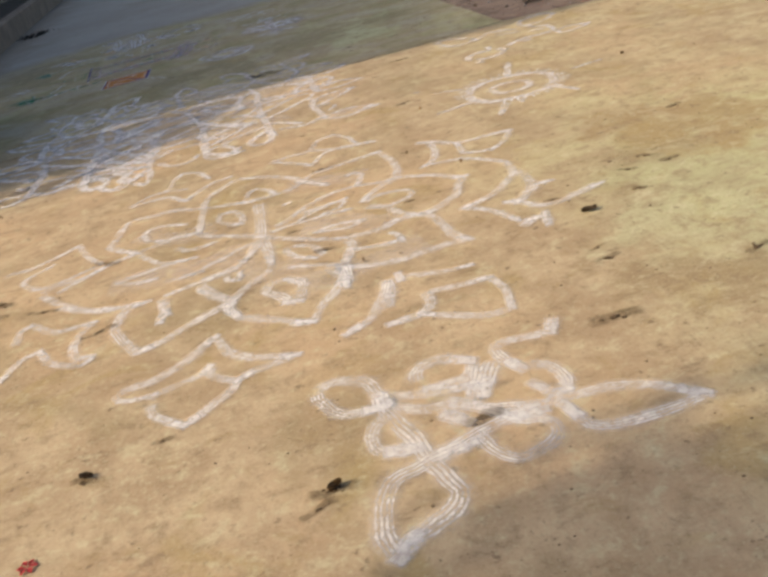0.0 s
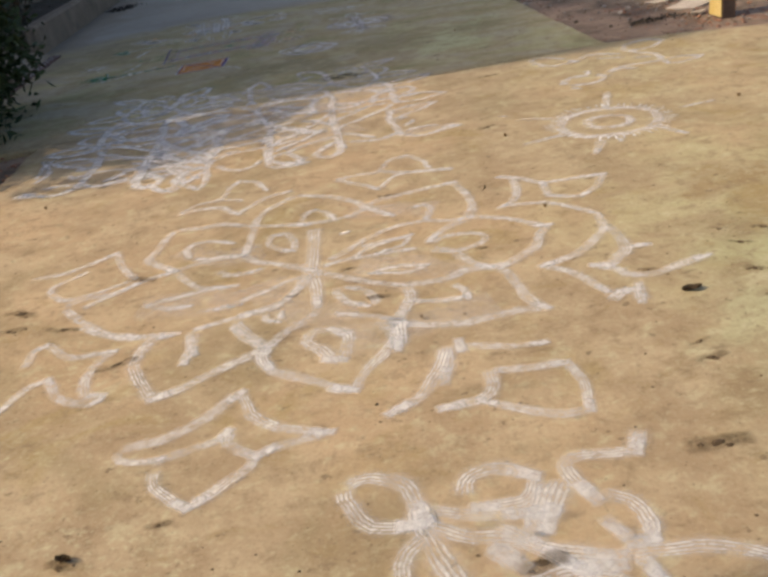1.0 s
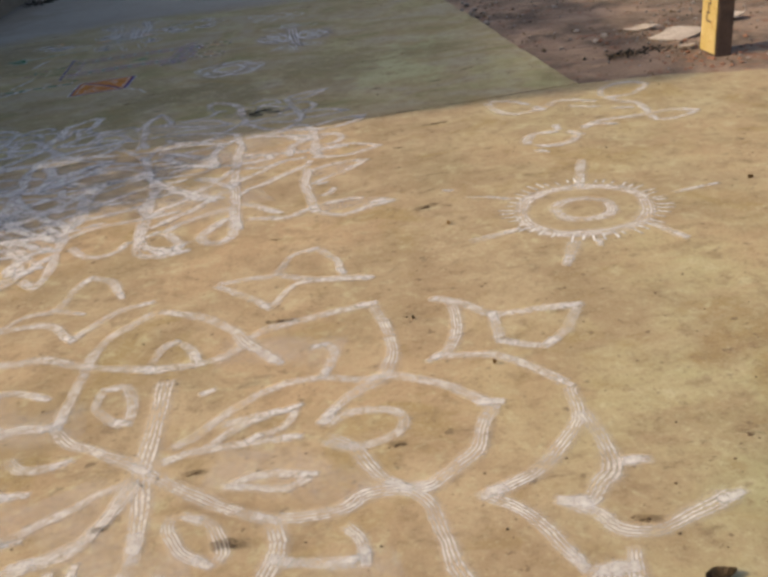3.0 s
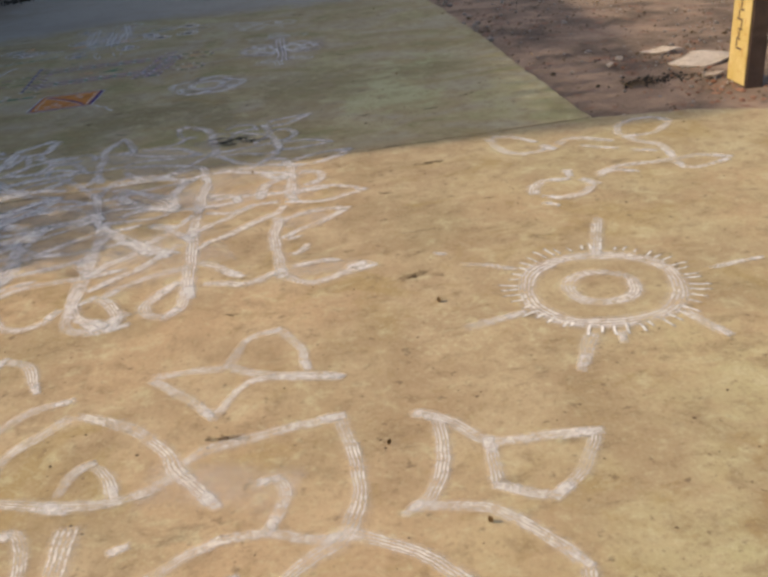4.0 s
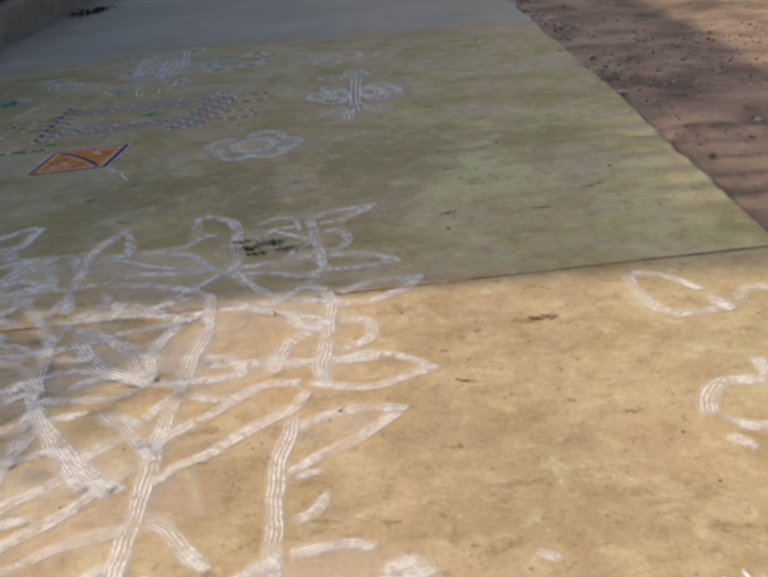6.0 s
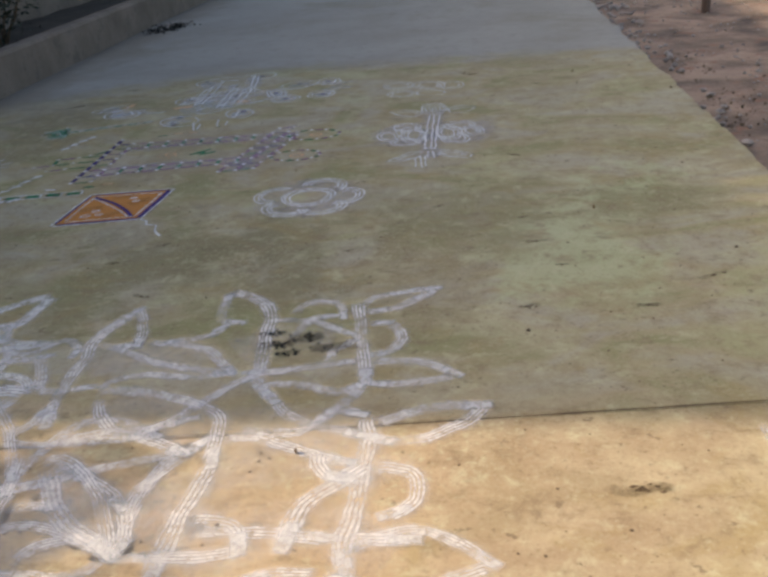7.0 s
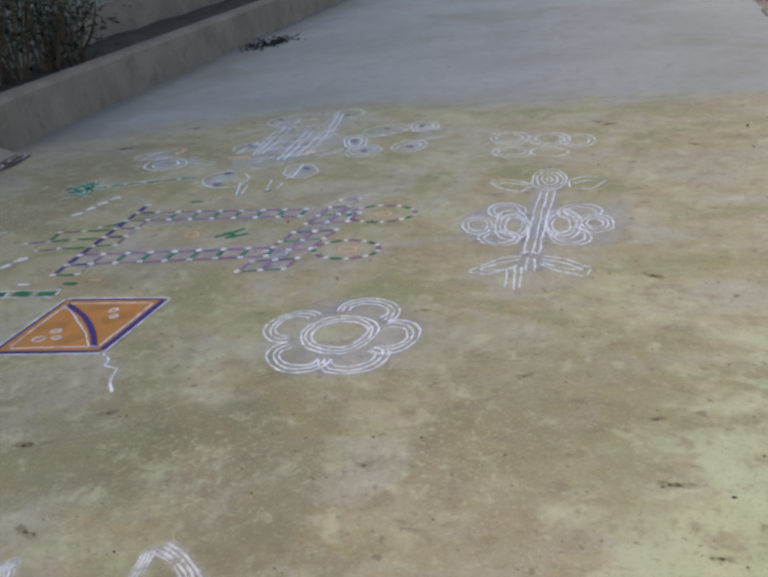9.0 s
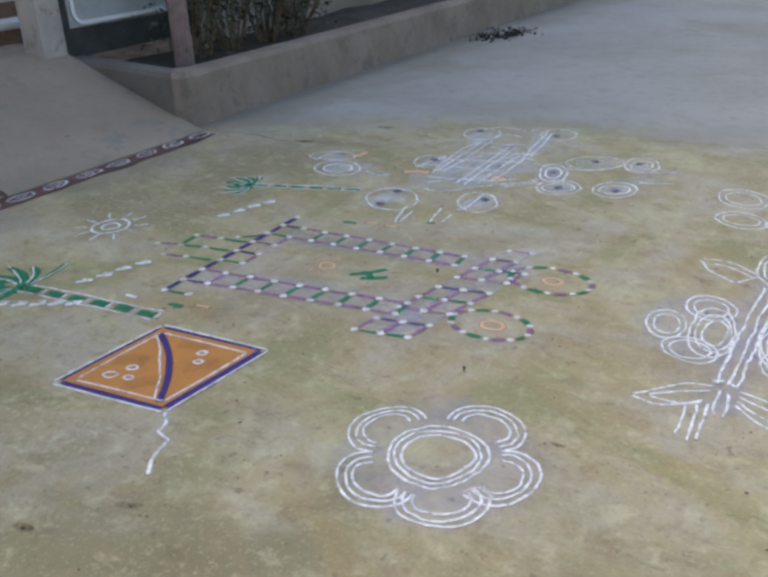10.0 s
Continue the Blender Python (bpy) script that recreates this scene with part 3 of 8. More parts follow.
def house():
    """An unseen house added beyond the compound, so its flank and roof rail shade the road."""
    owner = empty("house", "plain plastered house behind the compound wall, unseen, added to shade the road", "house", -6.9, 17, 0)
    part("body", box((8, 19.4, 5.2), (-4.3, 0.0, 2.56), 0.02), HOUSE, owner)
    part("parapet", box((0.14, 17.1, 1.5), (-0.39, 1.15, 5.9), 0.01), HOUSE, owner)
    part("low_parapet", box((0.14, 2.28, 0.62), (-0.39, -8.55, 5.46), 0.01), HOUSE, owner)
    part("shade_rail", box((0.1, 2.28, 0.12), (-0.37, -8.55, 6.44), 0.01), HOUSE, owner)
    # added slats, spaced to split the sun into stripes on the road
    for i in range(9):
        part("shade_slat", box((0.09, 0.25 if i < 2 else 0.2, 0.62), (-0.37, -9.6 + i * 0.26, 6.08), 0.01), HOUSE, owner)


house()


# ---- plants ----
def leaf_cloud(name, owner, count, spot, size, mat):
    verts, faces = [], []
    for _ in range(count):
        c, spread = spot()
        a = Vector((random.gauss(0, 1), random.gauss(0, 1), random.gauss(0, 0.7))).normalized()
        b = a.cross(Vector((random.gauss(0, 1), random.gauss(0, 1), random.gauss(0, 1)))).normalized()
        s = size * random.uniform(0.6, 1.4)
        up = a.cross(b) * s * 0.15
        k = len(verts)
        verts += [c - a * s, c - b * s * 0.36 + up, c + a * s, c + b * s * 0.36 + up]
        faces += [(k, k + 1, k + 2), (k, k + 2, k + 3)]
    return mesh_ob(name, [tuple(v) for v in verts], faces, mat, owner)


def limb(bm, a, b, r0, r1, sides=7, bend=0.05):
    a, b = Vector(a), Vector(b)
    rings, n = [], 6
    d = (b - a).normalized()
    s = d.orthogonal().normalized()
    t = d.cross(s)
    for i in range(n + 1):
        f = i / n
        c = a.lerp(b, f) + Vector(noise.noise_vector(a * 3 + Vector((f * 2, 0, 0)))) * bend * math.sin(f * math.pi)
        r = (r0 + (r1 - r0) * f) * (1 + 0.12 * noise.noise((f * 7, a.x, a.y)))
        rings.append([bm.verts.new(c + (s * math.cos(k * 2 * math.pi / sides) + t * math.sin(k * 2 * math.pi / sides)) * r) for k in range(sides)])
    for i in range(n):
        for k in range(sides):
            bm.faces.new((rings[i][k], rings[i][(k + 1) % sides], rings[i + 1][(k + 1) % sides], rings[i + 1][k]))
    bm.faces.new(rings[0][::-1])
    bm.faces.new(rings[-1])


def bush(x, y, rx, ry, h, count, label, size=0.05):
    owner = empty("bush", label, "bush", x, y, -0.04)
    bm = bmesh.new()
    tips = []
    for i in range(26):
        a = random.uniform(0, 2 * math.pi)
        r = math.sqrt(random.random())
        tip = Vector((rx * 0.85 * r * math.cos(a), ry * 0.85 * r * math.sin(a), h * random.uniform(0.45, 0.95) * (1 - 0.3 * r)))
        limb(bm, (tip.x * 0.15, tip.y * 0.3, -0.02), tip, 0.022, 0.006, 5, 0.15)
        tips.append(tip)
    part("stem", bm, BARK, owner)
    lumps = []
    for i in range(60):
        a, u = random.uniform(0, 2 * math.pi), random.random() ** 0.5
        lumps.append(Vector((rx * u * math.cos(a), ry * u * math.sin(a), h * random.uniform(0.08, 1.0) * (1 - 0.25 * u * u))))

    def spot():
        c = random.choice(lumps)
        return c + Vector((random.gauss(0, 0.13), random.gauss(0, 0.13), random.gauss(0, 0.11))), 0
    leaf_cloud("foliage", owner, count, spot, size, LEAF)
    return owner


random.seed(11)
# mostly out of view; placed and sized to shade the pavement's left side
bush(-3.65, 6.95, 0.72, 1.2, 2.05, 9000, "dense dark green bush at the pavement edge, mostly out of view, placed for shade")
bush(-3.3, 8.15, 0.42, 0.6, 1.7, 5000, "dark green bush beside the roadway")


def planter_plants():
    tree = empty("planter_tree", "slim pinkish brown tree trunk standing in the planter", "tree", -4.3, 12.2, 0.22)
    bm = bmesh.new()
    limb(bm, (0, 0, -0.1), (0.03, 0.02, 2.6), 0.075, 0.055, 10, 0.05)
    for i in range(7):
        a = i * 0.9
        limb(bm, (0.03, 0.02, 2.2 + 0.05 * i), (0.9 * math.cos(a), 0.9 * math.sin(a), 3.1 + 0.1 * i), 0.035, 0.012, 6, 0.1)
    part("trunk", bm, BARK, tree)
    leaf_cloud("crown", tree, 2200, lambda: (Vector((random.gauss(0, 0.5), random.gauss(0, 0.5), random.gauss(3.1, 0.3))), 0), 0.06, LEAF)
    for y, h, count in ((12.55, 1.0, 520), (12.95, 1.2, 650), (13.35, 0.95, 520), (13.75, 0.7, 380)):
        plant = empty("planter_plant", "dark leggy shrub growing in the planter soil", "shrub", -4.5, y, 0.22, "shrubs in the planter")
        bm = bmesh.new()
        for i in range(14):
            a = random.uniform(0, 6.28)
            limb(bm, (0.05 * math.cos(a), 0.1 * math.sin(a), -0.03), (0.3 * math.cos(a), 0.3 * math.sin(a), h * random.uniform(0.6, 1.0)), 0.012, 0.005, 5, 0.06)
        part("stem", bm, CLOD, plant)

        def spot(h=h):
            return Vector((random.gauss(0, 0.19), random.gauss(0, 0.2), h * random.betavariate(2.2, 1.6))), 0
        leaf_cloud("foliage", plant, count, spot, 0.035, PLANT)


planter_plants()


def shade_tree():
    """An unseen tree added beside the pavement so its crown dapples the near corner."""
    owner = empty("tree", "leafy tree beside the pavement, unseen, added to cast dappled shade", "tree", -4.74, 0.93, -0.04)
    bm = bmesh.new()
    limb(bm, (0, 0, -0.1), (0.1, 0.1, 2.9), 0.16, 0.11, 10, 0.1)
    lumps = []
    for i in range(16):
        a = i * 2.4
        e = Vector((0.9 * math.cos(a) * random.uniform(0.3, 1), 0.75 * math.sin(a) * random.uniform(0.3, 1), random.uniform(3.3, 4.3)))
        limb(bm, (0.1, 0.1, 2.7 + 0.012 * i), e, 0.05, 0.015, 6, 0.15)
        lumps += [e + Vector((random.gauss(0, 0.25), random.gauss(0, 0.25), random.gauss(0, 0.2))) for _ in range(3)]
    part("trunk", bm, BARK, owner)

    def spot():
        return random.choice(lumps) + Vector((random.gauss(0, 0.16), random.gauss(0, 0.16), random.gauss(0, 0.13))), 0
    leaf_cloud("crown", owner, 11000, spot, 0.06, LEAF)


shade_tree()


# ---- the earth side ----
def yellow_post():
    owner = empty("post", "square post with a yellow painted side, unlit faces coloured dark brown, and dark writing", "post", 3.13, 7.85, -0.05)
    # dark brown puts the shade of the unlit faces into the shaft's colour
    part("shaft", box((0.12, 0.24, 2.3), (0, 0, 1.15), 0.008), BROWN, owner)
    part("painted_side", box((0.008, 0.225, 2.25), (-0.0625, 0, 1.15), 0.002), YELLOW, owner, "yellow painted side")
    for i in range(16):
        part("writing", box((0.004, 0.05 + 0.02 * (i % 3 == 0), 0.012), (-0.067, 0.015 * (i % 2), 0.24 + i * 0.06), 0), BROWN, owner, "dark illegible writing")
        part("writing", box((0.004, 0.014, 0.04), (-0.067, 0.03 - 0.02 * (i % 3), 0.27 + i * 0.06), 0), BROWN, owner, "dark illegible writing")
    foot = empty("rubble_heap", "reddish rubble and grit heaped at the post foot", "rubble", 3.1, 7.8, -0.05, kind="stuff")
    verts, faces = [], []
    for _ in range(150):
        a, r = random.uniform(0, 6.28), abs(random.gauss(0, 0.28))
        stone_into(verts, faces, r * math.cos(a) - 0.05, r * math.sin(a) - 0.05, random.uniform(-0.01, 0.01), random.uniform(0.006, 0.024))
    mesh_ob("stones", verts, faces, RED_EARTH, foot)


def stone_into(verts, faces, x, y, z, r):
    k = len(verts)
    pts = [(1, 0, 0), (0, 1, 0), (-1, 0, 0), (0, -1, 0), (0, 0, 0.7), (0, 0, -0.6), (0.6, 0.6, 0.35), (-0.55, 0.6, 0.3), (-0.6, -0.6, 0.35), (0.6, -0.55, 0.3)]
    t = random.uniform(0, 6.28)
    c, s = math.cos(t), math.sin(t)
    for px, py, pz in pts:
        q = r * random.uniform(0.75, 1.25)
        verts.append((x + (px * c - py * s) * q, y + (px * s + py * c) * q * 0.8, z + pz * q))
    for a, b, d in ((0, 6, 9), (0, 1, 6), (1, 7, 6), (1, 2, 7), (2, 8, 7), (2, 3, 8), (3, 9, 8), (3, 0, 9), (4, 9, 6), (4, 6, 7), (4, 7, 8), (4, 8, 9), (5, 1, 0), (5, 2, 1), (5, 3, 2), (5, 0, 3)):
        faces.append((k + a, k + b, k + d))


RED_EARTH = rough_stuff("red_grit", (0.28, 0.12, 0.07), (0.42, 0.24, 0.16), 14)
random.seed(5)
yellow_post()


def grit(name, count, area, sizes, mat, label, z=-0.03):
    verts, faces = [], []
    x0, x1, y0, y1 = area
    while len(verts) < count * 10:
        x, y = random.uniform(x0, x1), random.uniform(y0, y1)
        if noise.noise((x * 0.8, y * 0.8, 9)) + random.uniform(-0.4, 0.5) < 0:
            continue
        stone_into(verts, faces, x, y, z, random.uniform(*sizes) * (2.0 if random.random() < 0.04 else 1))
    tagged(mesh_ob(name, verts, faces, mat), label, "gravel", kind="stuff")


grit("gravel", 1300, (2.0, 6.0, 7.4, 17), (0.004, 0.018), STONE, "scattered grey grit and small stones on bare earth")
grit("gravel", 600, (2.0, 5.0, 7.4, 12), (0.003, 0.012), CLOD, "dark crumbs and dead leaves on bare earth")
grit("gravel", 160, (1.6, 2.0, 9, 17), (0.01, 0.035), STONE, "broken cement crumbs along the road edge", -0.02)
grit("gravel", 110, (1.92, 2.15, 7.5, 12.5), (0.003, 0.011), CLOD, "dark crumbs caught along the road edge", -0.03)
grit("gravel", 170, (2.2, 4.4, 8.4, 11.5), (0.004, 0.012), CLOD, "dead leaf crumbs and dark litter on bare earth", -0.03)
grit("gravel", 150, (2.3, 3.6, 7.7, 8.9), (0.004, 0.014), RED_EARTH, "reddish brick grit on bare earth", -0.03)
grit("gravel", 260, (-3.4, -2.5, 4.5, 7.2), (0.005, 0.02), RED_EARTH, "reddish grit on the earth beside the pavement")


def scraps():
    for x, y, sx, sy, turn in ((3.12, 8.48, 0.42, 0.3, 14), (2.98, 8.85, 0.3, 0.1, -12), (3.75, 8.9, 0.28, 0.16, 8), (3.0, 8.05, 0.16, 0.06, 10), (2.62, 8.75, 0.07, 0.05, 30), (2.5, 8.6, 0.06, 0.04, 0)):
        bm = bmesh.new()
        n = 9
        low = [bm.verts.new((sx * 0.5 * math.cos(i * 6.283 / n) * random.uniform(0.75, 1.2), sy * 0.5 * math.sin(i * 6.283 / n) * random.uniform(0.75, 1.2), 0.008 * (i % 3))) for i in range(n)]
        face = bm.faces.new(low)
        ex = bmesh.ops.extrude_face_region(bm, geom=[face])
        for v in ex["geom"]:
            if isinstance(v, bmesh.types.BMVert):
                v.co.z += 0.012
        bmesh.ops.recalc_face_normals(bm, faces=bm.faces[:])
        ob = part("scrap_board", bm, PAPER)
        ob.matrix_world = pose(x, y, -0.025, 4, -3, turn)
        tagged(ob, "torn pale scrap of board lying on earth", "scrap", "scraps on the earth")
    heap = empty("ash_heap", "black ash and charred litter on bare earth", "ash", 2.7, 8.15, -0.04, kind="stuff")
    verts, faces = [], []
    for _ in range(130):
        stone_into(verts, faces, random.gauss(0, 0.17), random.gauss(0, 0.07), random.uniform(0, 0.012), random.uniform(0.004, 0.016))
    mesh_ob("crumbs", verts, faces, ASH, heap)
    for k in (-1, 0, 1):
        ribbon("smear", heap, 0.1, smooth_line([(-0.28, 0.05 * k), (0.0, 0.07 * k), (0.3, 0.04 * k)], 0.04), SMEAR)
    pole = empty("fence_pole", "thin dark reddish pole standing in earth", "pole", 2.68, 14.5, -0.08)
    bm = bmesh.new()
    limb(bm, (0, 0, 0), (0.02, 0, 1.6), 0.045, 0.04, 8, 0.02)
    part("shaft", bm, BROWN, pole)


scraps()


def road_debris():
    """Damp leaf litter swept against the kerb."""
    owner = empty("leaf_litter", "dark wet leaf litter swept against the kerb", "litter", -3.42, 15.7, 0, kind="stuff")
    verts, faces = [], []
    for _ in range(260):
        stone_into(verts, faces, random.gauss(0.0, 0.13), random.gauss(0, 0.2), random.uniform(0.003, 0.015), random.uniform(0.004, 0.02))
    mesh_ob("crumbs", verts, faces, ASH, owner)
    verts, faces = [], []
    for _ in range(16):
        stone_into(verts, faces, random.gauss(0.0, 0.12), random.gauss(0, 0.15), 0.035, random.uniform(0.01, 0.03))
    mesh_ob("scraps", verts, faces, STONE, owner)
    for dx in (-0.12, 0.0, 0.12):
        ribbon("smear", owner, 0.14, smooth_line([(dx, -0.35 + dx), (dx + 0.03, 0.0), (dx, 0.3 + dx)], 0.03), SOOT)
    soot = empty("soot_patch", "black soot crumbs on the pavement", "soot", -0.24, 7.69, 0.002, kind="stuff")
    verts, faces = [], []
    for cx, cy, sp, k in ((0, 0, 0.025, 40), (0.09, 0.05, 0.03, 40), (-0.03, 0.08, 0.02, 20), (0.19, -0.02, 0.035, 15), (0.05, -0.06, 0.025, 15)):
        for _ in range(k):
            stone_into(verts, faces, cx + random.gauss(0, sp), cy + random.gauss(0, sp * 0.6), 0.0015, random.uniform(0.002, 0.007))
    mesh_ob("crumbs", verts, faces, ASH, soot)
    for pts, w in ((((-0.07, -0.02), (0.0, 0.01), (0.07, 0.0)), 0.05), (((0.03, 0.06), (0.1, 0.05), (0.16, 0.07)), 0.07), (((-0.08, 0.09), (-0.03, 0.08), (0.02, 0.1)), 0.035), (((0.12, -0.03), (0.2, -0.02), (0.27, 0.0)), 0.05), (((0.0, -0.06), (0.05, -0.06), (0.1, -0.05)), 0.04)):
        ribbon("smear", soot, w, smooth_line(pts, 0.02), SOOT)


road_debris()

# ---- powder drawings ----
random.seed(21)
lotus_kolam = drawing("lotus_kolam", "white powder lotus kolam with eight petals drawn on concrete")
stroke(lotus_kolam, 0.055, ((-0.48, 4.38), (-0.49, 4.13), (-0.5, 3.88), (-0.49, 3.72), (-0.49, 3.53)))
stroke(lotus_kolam, 0.04, ((-0.57, 4.9), (-0.67, 4.79), (-0.74, 4.72), (-0.77, 4.58), (-0.78, 4.45), (-0.8, 4.31), (-0.81, 4.17)))
stroke(lotus_kolam, 0.04, ((-0.81, 4.17), (-0.75, 4.08), (-0.65, 4.01), (-0.55, 3.93), (-0.5, 3.88)))
stroke(lotus_kolam, 0.04, ((-1.13, 4.13), (-1.01, 4.18), (-0.91, 4.2), (-0.81, 4.18)))
stroke(lotus_kolam, 0.045, ((-1.19, 4.67), (-1.23, 4.55), (-1.25, 4.41), (-1.27, 4.31), (-1.21, 4.22), (-1.13, 4.13)))
stroke(lotus_kolam, 0.04, ((-1.19, 4.67), (-1.06, 4.64), (-0.94, 4.64), (-0.78, 4.54), (-0.59, 4.47), (-0.51, 4.44)))
stroke(lotus_kolam, 0.035, ((-1.07, 4.24), (-1.1, 4.37), (-1.07, 4.43), (-0.99, 4.43), (-0.88, 4.36)))
stroke(lotus_kolam, 0.03, ((-1.07, 4.24), (-1.0, 4.22)))
stroke(lotus_kolam, 0.035, ((-0.69, 4.37), (-0.7, 4.27), (-0.64, 4.17), (-0.58, 4.14), (-0.58, 4.23), (-0.62, 4.36), (-0.69, 4.37)))
stroke(lotus_kolam, 0.035, ((-1.22, 4.9), (-1.1, 5.02), (-0.99, 5.04), (-0.95, 5.2), (-0.9, 5.32), (-0.8, 5.25), (-0.73, 5.07)))
stroke(lotus_kolam, 0.035, ((-1.22, 4.9), (-1.09, 4.93), (-0.98, 4.9), (-0.87, 4.75), (-0.82, 4.84), (-0.72, 4.95), (-0.6, 4.99)))
stroke(lotus_kolam, 0.03, ((-0.99, 5.04), (-0.87, 4.97)))
stroke(lotus_kolam, 0.042, ((-0.57, 4.9), (-0.45, 4.83), (-0.35, 4.76), (-0.26, 4.64), (-0.22, 4.55), (-0.14, 4.43), (-0.1, 4.37)))
stroke(lotus_kolam, 0.04, ((-0.22, 4.54), (-0.27, 4.48), (-0.37, 4.44), (-0.46, 4.44), (-0.59, 4.47)))
stroke(lotus_kolam, 0.035, ((-0.55, 4.48), (-0.52, 4.59), (-0.47, 4.63), (-0.41, 4.55), (-0.38, 4.46)))
stroke(lotus_kolam, 0.042, ((-0.22, 4.56), (-0.15, 4.62), (-0.02, 4.65), (0.12, 4.68), (0.26, 4.7)))
stroke(lotus_kolam, 0.045, ((0.26, 4.7), (0.28, 4.55), (0.29, 4.38), (0.27, 4.27), (0.23, 4.18), (0.15, 4.13), (0.08, 4.07), (0.03, 3.99)))
stroke(lotus_kolam, 0.035, ((-0.44, 3.96), (-0.34, 4.04), (-0.23, 4.15), (-0.12, 4.22), (0.0, 4.24), (0.16, 4.19), (0.23, 4.19)))
stroke(lotus_kolam, 0.035, ((-0.01, 4.44), (0.07, 4.45), (0.09, 4.37), (0.04, 4.24)))
stroke(lotus_kolam, 0.03, ((-0.34, 3.94), (-0.22, 4.03), (-0.04, 4.1), (-0.09, 4.0), (-0.2, 3.95)))
stroke(lotus_kolam, 0.03, ((-0.37, 4.24), (-0.32, 4.26)))
stroke(lotus_kolam, 0.042, ((0.21, 4.21), (0.31, 4.16), (0.42, 4.08), (0.52, 3.96), (0.56, 3.95)))
stroke(lotus_kolam, 0.045, ((0.56, 3.95), (0.5, 3.87), (0.45, 3.74), (0.38, 3.68), (0.29, 3.62), (0.22, 3.63)))
stroke(lotus_kolam, 0.042, ((0.02, 3.92), (0.1, 3.85), (0.13, 3.78), (0.17, 3.69), (0.22, 3.62)))
stroke(lotus_kolam, 0.035, ((0.02, 3.96), (0.09, 4.01), (0.2, 4.01), (0.26, 3.97), (0.26, 3.9), (0.19, 3.85), (0.1, 3.84), (0.03, 3.87)))
stroke(lotus_kolam, 0.035, ((-0.47, 3.9), (-0.39, 3.93), (-0.27, 3.94), (-0.12, 3.94), (-0.05, 3.93)))
stroke(lotus_kolam, 0.035, ((-0.3, 4.05), (-0.17, 4.07), (-0.08, 4.08)))
stroke(lotus_kolam, 0.045, ((-0.14, 3.6), (-0.03, 3.58), (0.06, 3.59), (0.12, 3.63), (0.22, 3.62), (0.28, 3.55), (0.29, 3.46), (0.3, 3.34), (0.32, 3.25), (0.35, 3.2)))
stroke(lotus_kolam, 0.045, ((0.35, 3.2), (0.25, 3.22), (0.17, 3.21), (0.04, 3.19), (-0.07, 3.22), (-0.16, 3.26), (-0.21, 3.3)))
stroke(lotus_kolam, 0.04, ((-0.5, 3.88), (-0.39, 3.78), (-0.28, 3.68), (-0.18, 3.61), (-0.13, 3.58)))
stroke(lotus_kolam, 0.05, ((-0.13, 3.58), (-0.12, 3.48), (-0.15, 3.39), (-0.19, 3.3)))
stroke(lotus_kolam, 0.055, ((-0.19, 3.3), (-0.19, 3.21), (-0.21, 3.09)))
stroke(lotus_kolam, 0.035, ((0.05, 3.53), (0.09, 3.46), (0.09, 3.38), (0.01, 3.39), (-0.09, 3.42), (-0.13, 3.44)))
stroke(lotus_kolam, 0.03, ((-0.26, 3.75), (-0.16, 3.78), (-0.01, 3.75), (-0.09, 3.71), (-0.19, 3.73), (-0.26, 3.75)))
stroke(lotus_kolam, 0.035, ((-0.38, 3.67), (-0.41, 3.63), (-0.36, 3.52), (-0.29, 3.46), (-0.26, 3.49), (-0.29, 3.6), (-0.36, 3.66)))
stroke(lotus_kolam, 0.035, ((-0.44, 3.45), (-0.35, 3.4), (-0.27, 3.36), (-0.2, 3.31)))
stroke(lotus_kolam, 0.05, ((-0.44, 3.32), (-0.51, 3.31), (-0.53, 3.25), (-0.48, 3.17), (-0.44, 3.09), (-0.41, 3.08), (-0.4, 3.16), (-0.38, 3.25), (-0.44, 3.32)))
stroke(lotus_kolam, 0.042, ((-0.48, 3.5), (-0.54, 3.42), (-0.61, 3.36), (-0.69, 3.25)))
stroke(lotus_kolam, 0.045, ((-0.82, 3.52), (-0.76, 3.39), (-0.69, 3.26), (-0.7, 3.18), (-0.66, 3.08)))
stroke(lotus_kolam, 0.045, ((-0.69, 3.27), (-0.74, 3.22), (-0.89, 3.13), (-0.99, 3.06), (-1.08, 3.03)))
stroke(lotus_kolam, 0.045, ((-1.08, 3.03), (-1.14, 3.16), (-1.18, 3.29), (-1.17, 3.38), (-1.13, 3.48), (-1.05, 3.5)))
stroke(lotus_kolam, 0.042, ((-0.69, 3.27), (-0.77, 3.37), (-0.82, 3.46)))
stroke(lotus_kolam, 0.045, ((-0.7, 3.26), (-0.69, 3.16), (-0.65, 3.08), (-0.55, 3.0), (-0.46, 2.92), (-0.4, 2.88)))
stroke(lotus_kolam, 0.045, ((-0.48, 2.92), (-0.38, 2.87), (-0.34, 2.98), (-0.25, 3.1), (-0.18, 3.29)))
stroke(lotus_kolam, 0.042, ((-1.15, 2.75), (-1.01, 2.77), (-0.9, 2.83), (-0.81, 2.93), (-0.76, 2.98)))
stroke(lotus_kolam, 0.042, ((-0.76, 2.98), (-0.74, 2.9), (-0.72, 2.82), (-0.64, 2.74), (-0.55, 2.69), (-0.47, 2.66)))
stroke(lotus_kolam, 0.042, ((-0.47, 2.66), (-0.57, 2.64), (-0.66, 2.62), (-0.7, 2.6)))
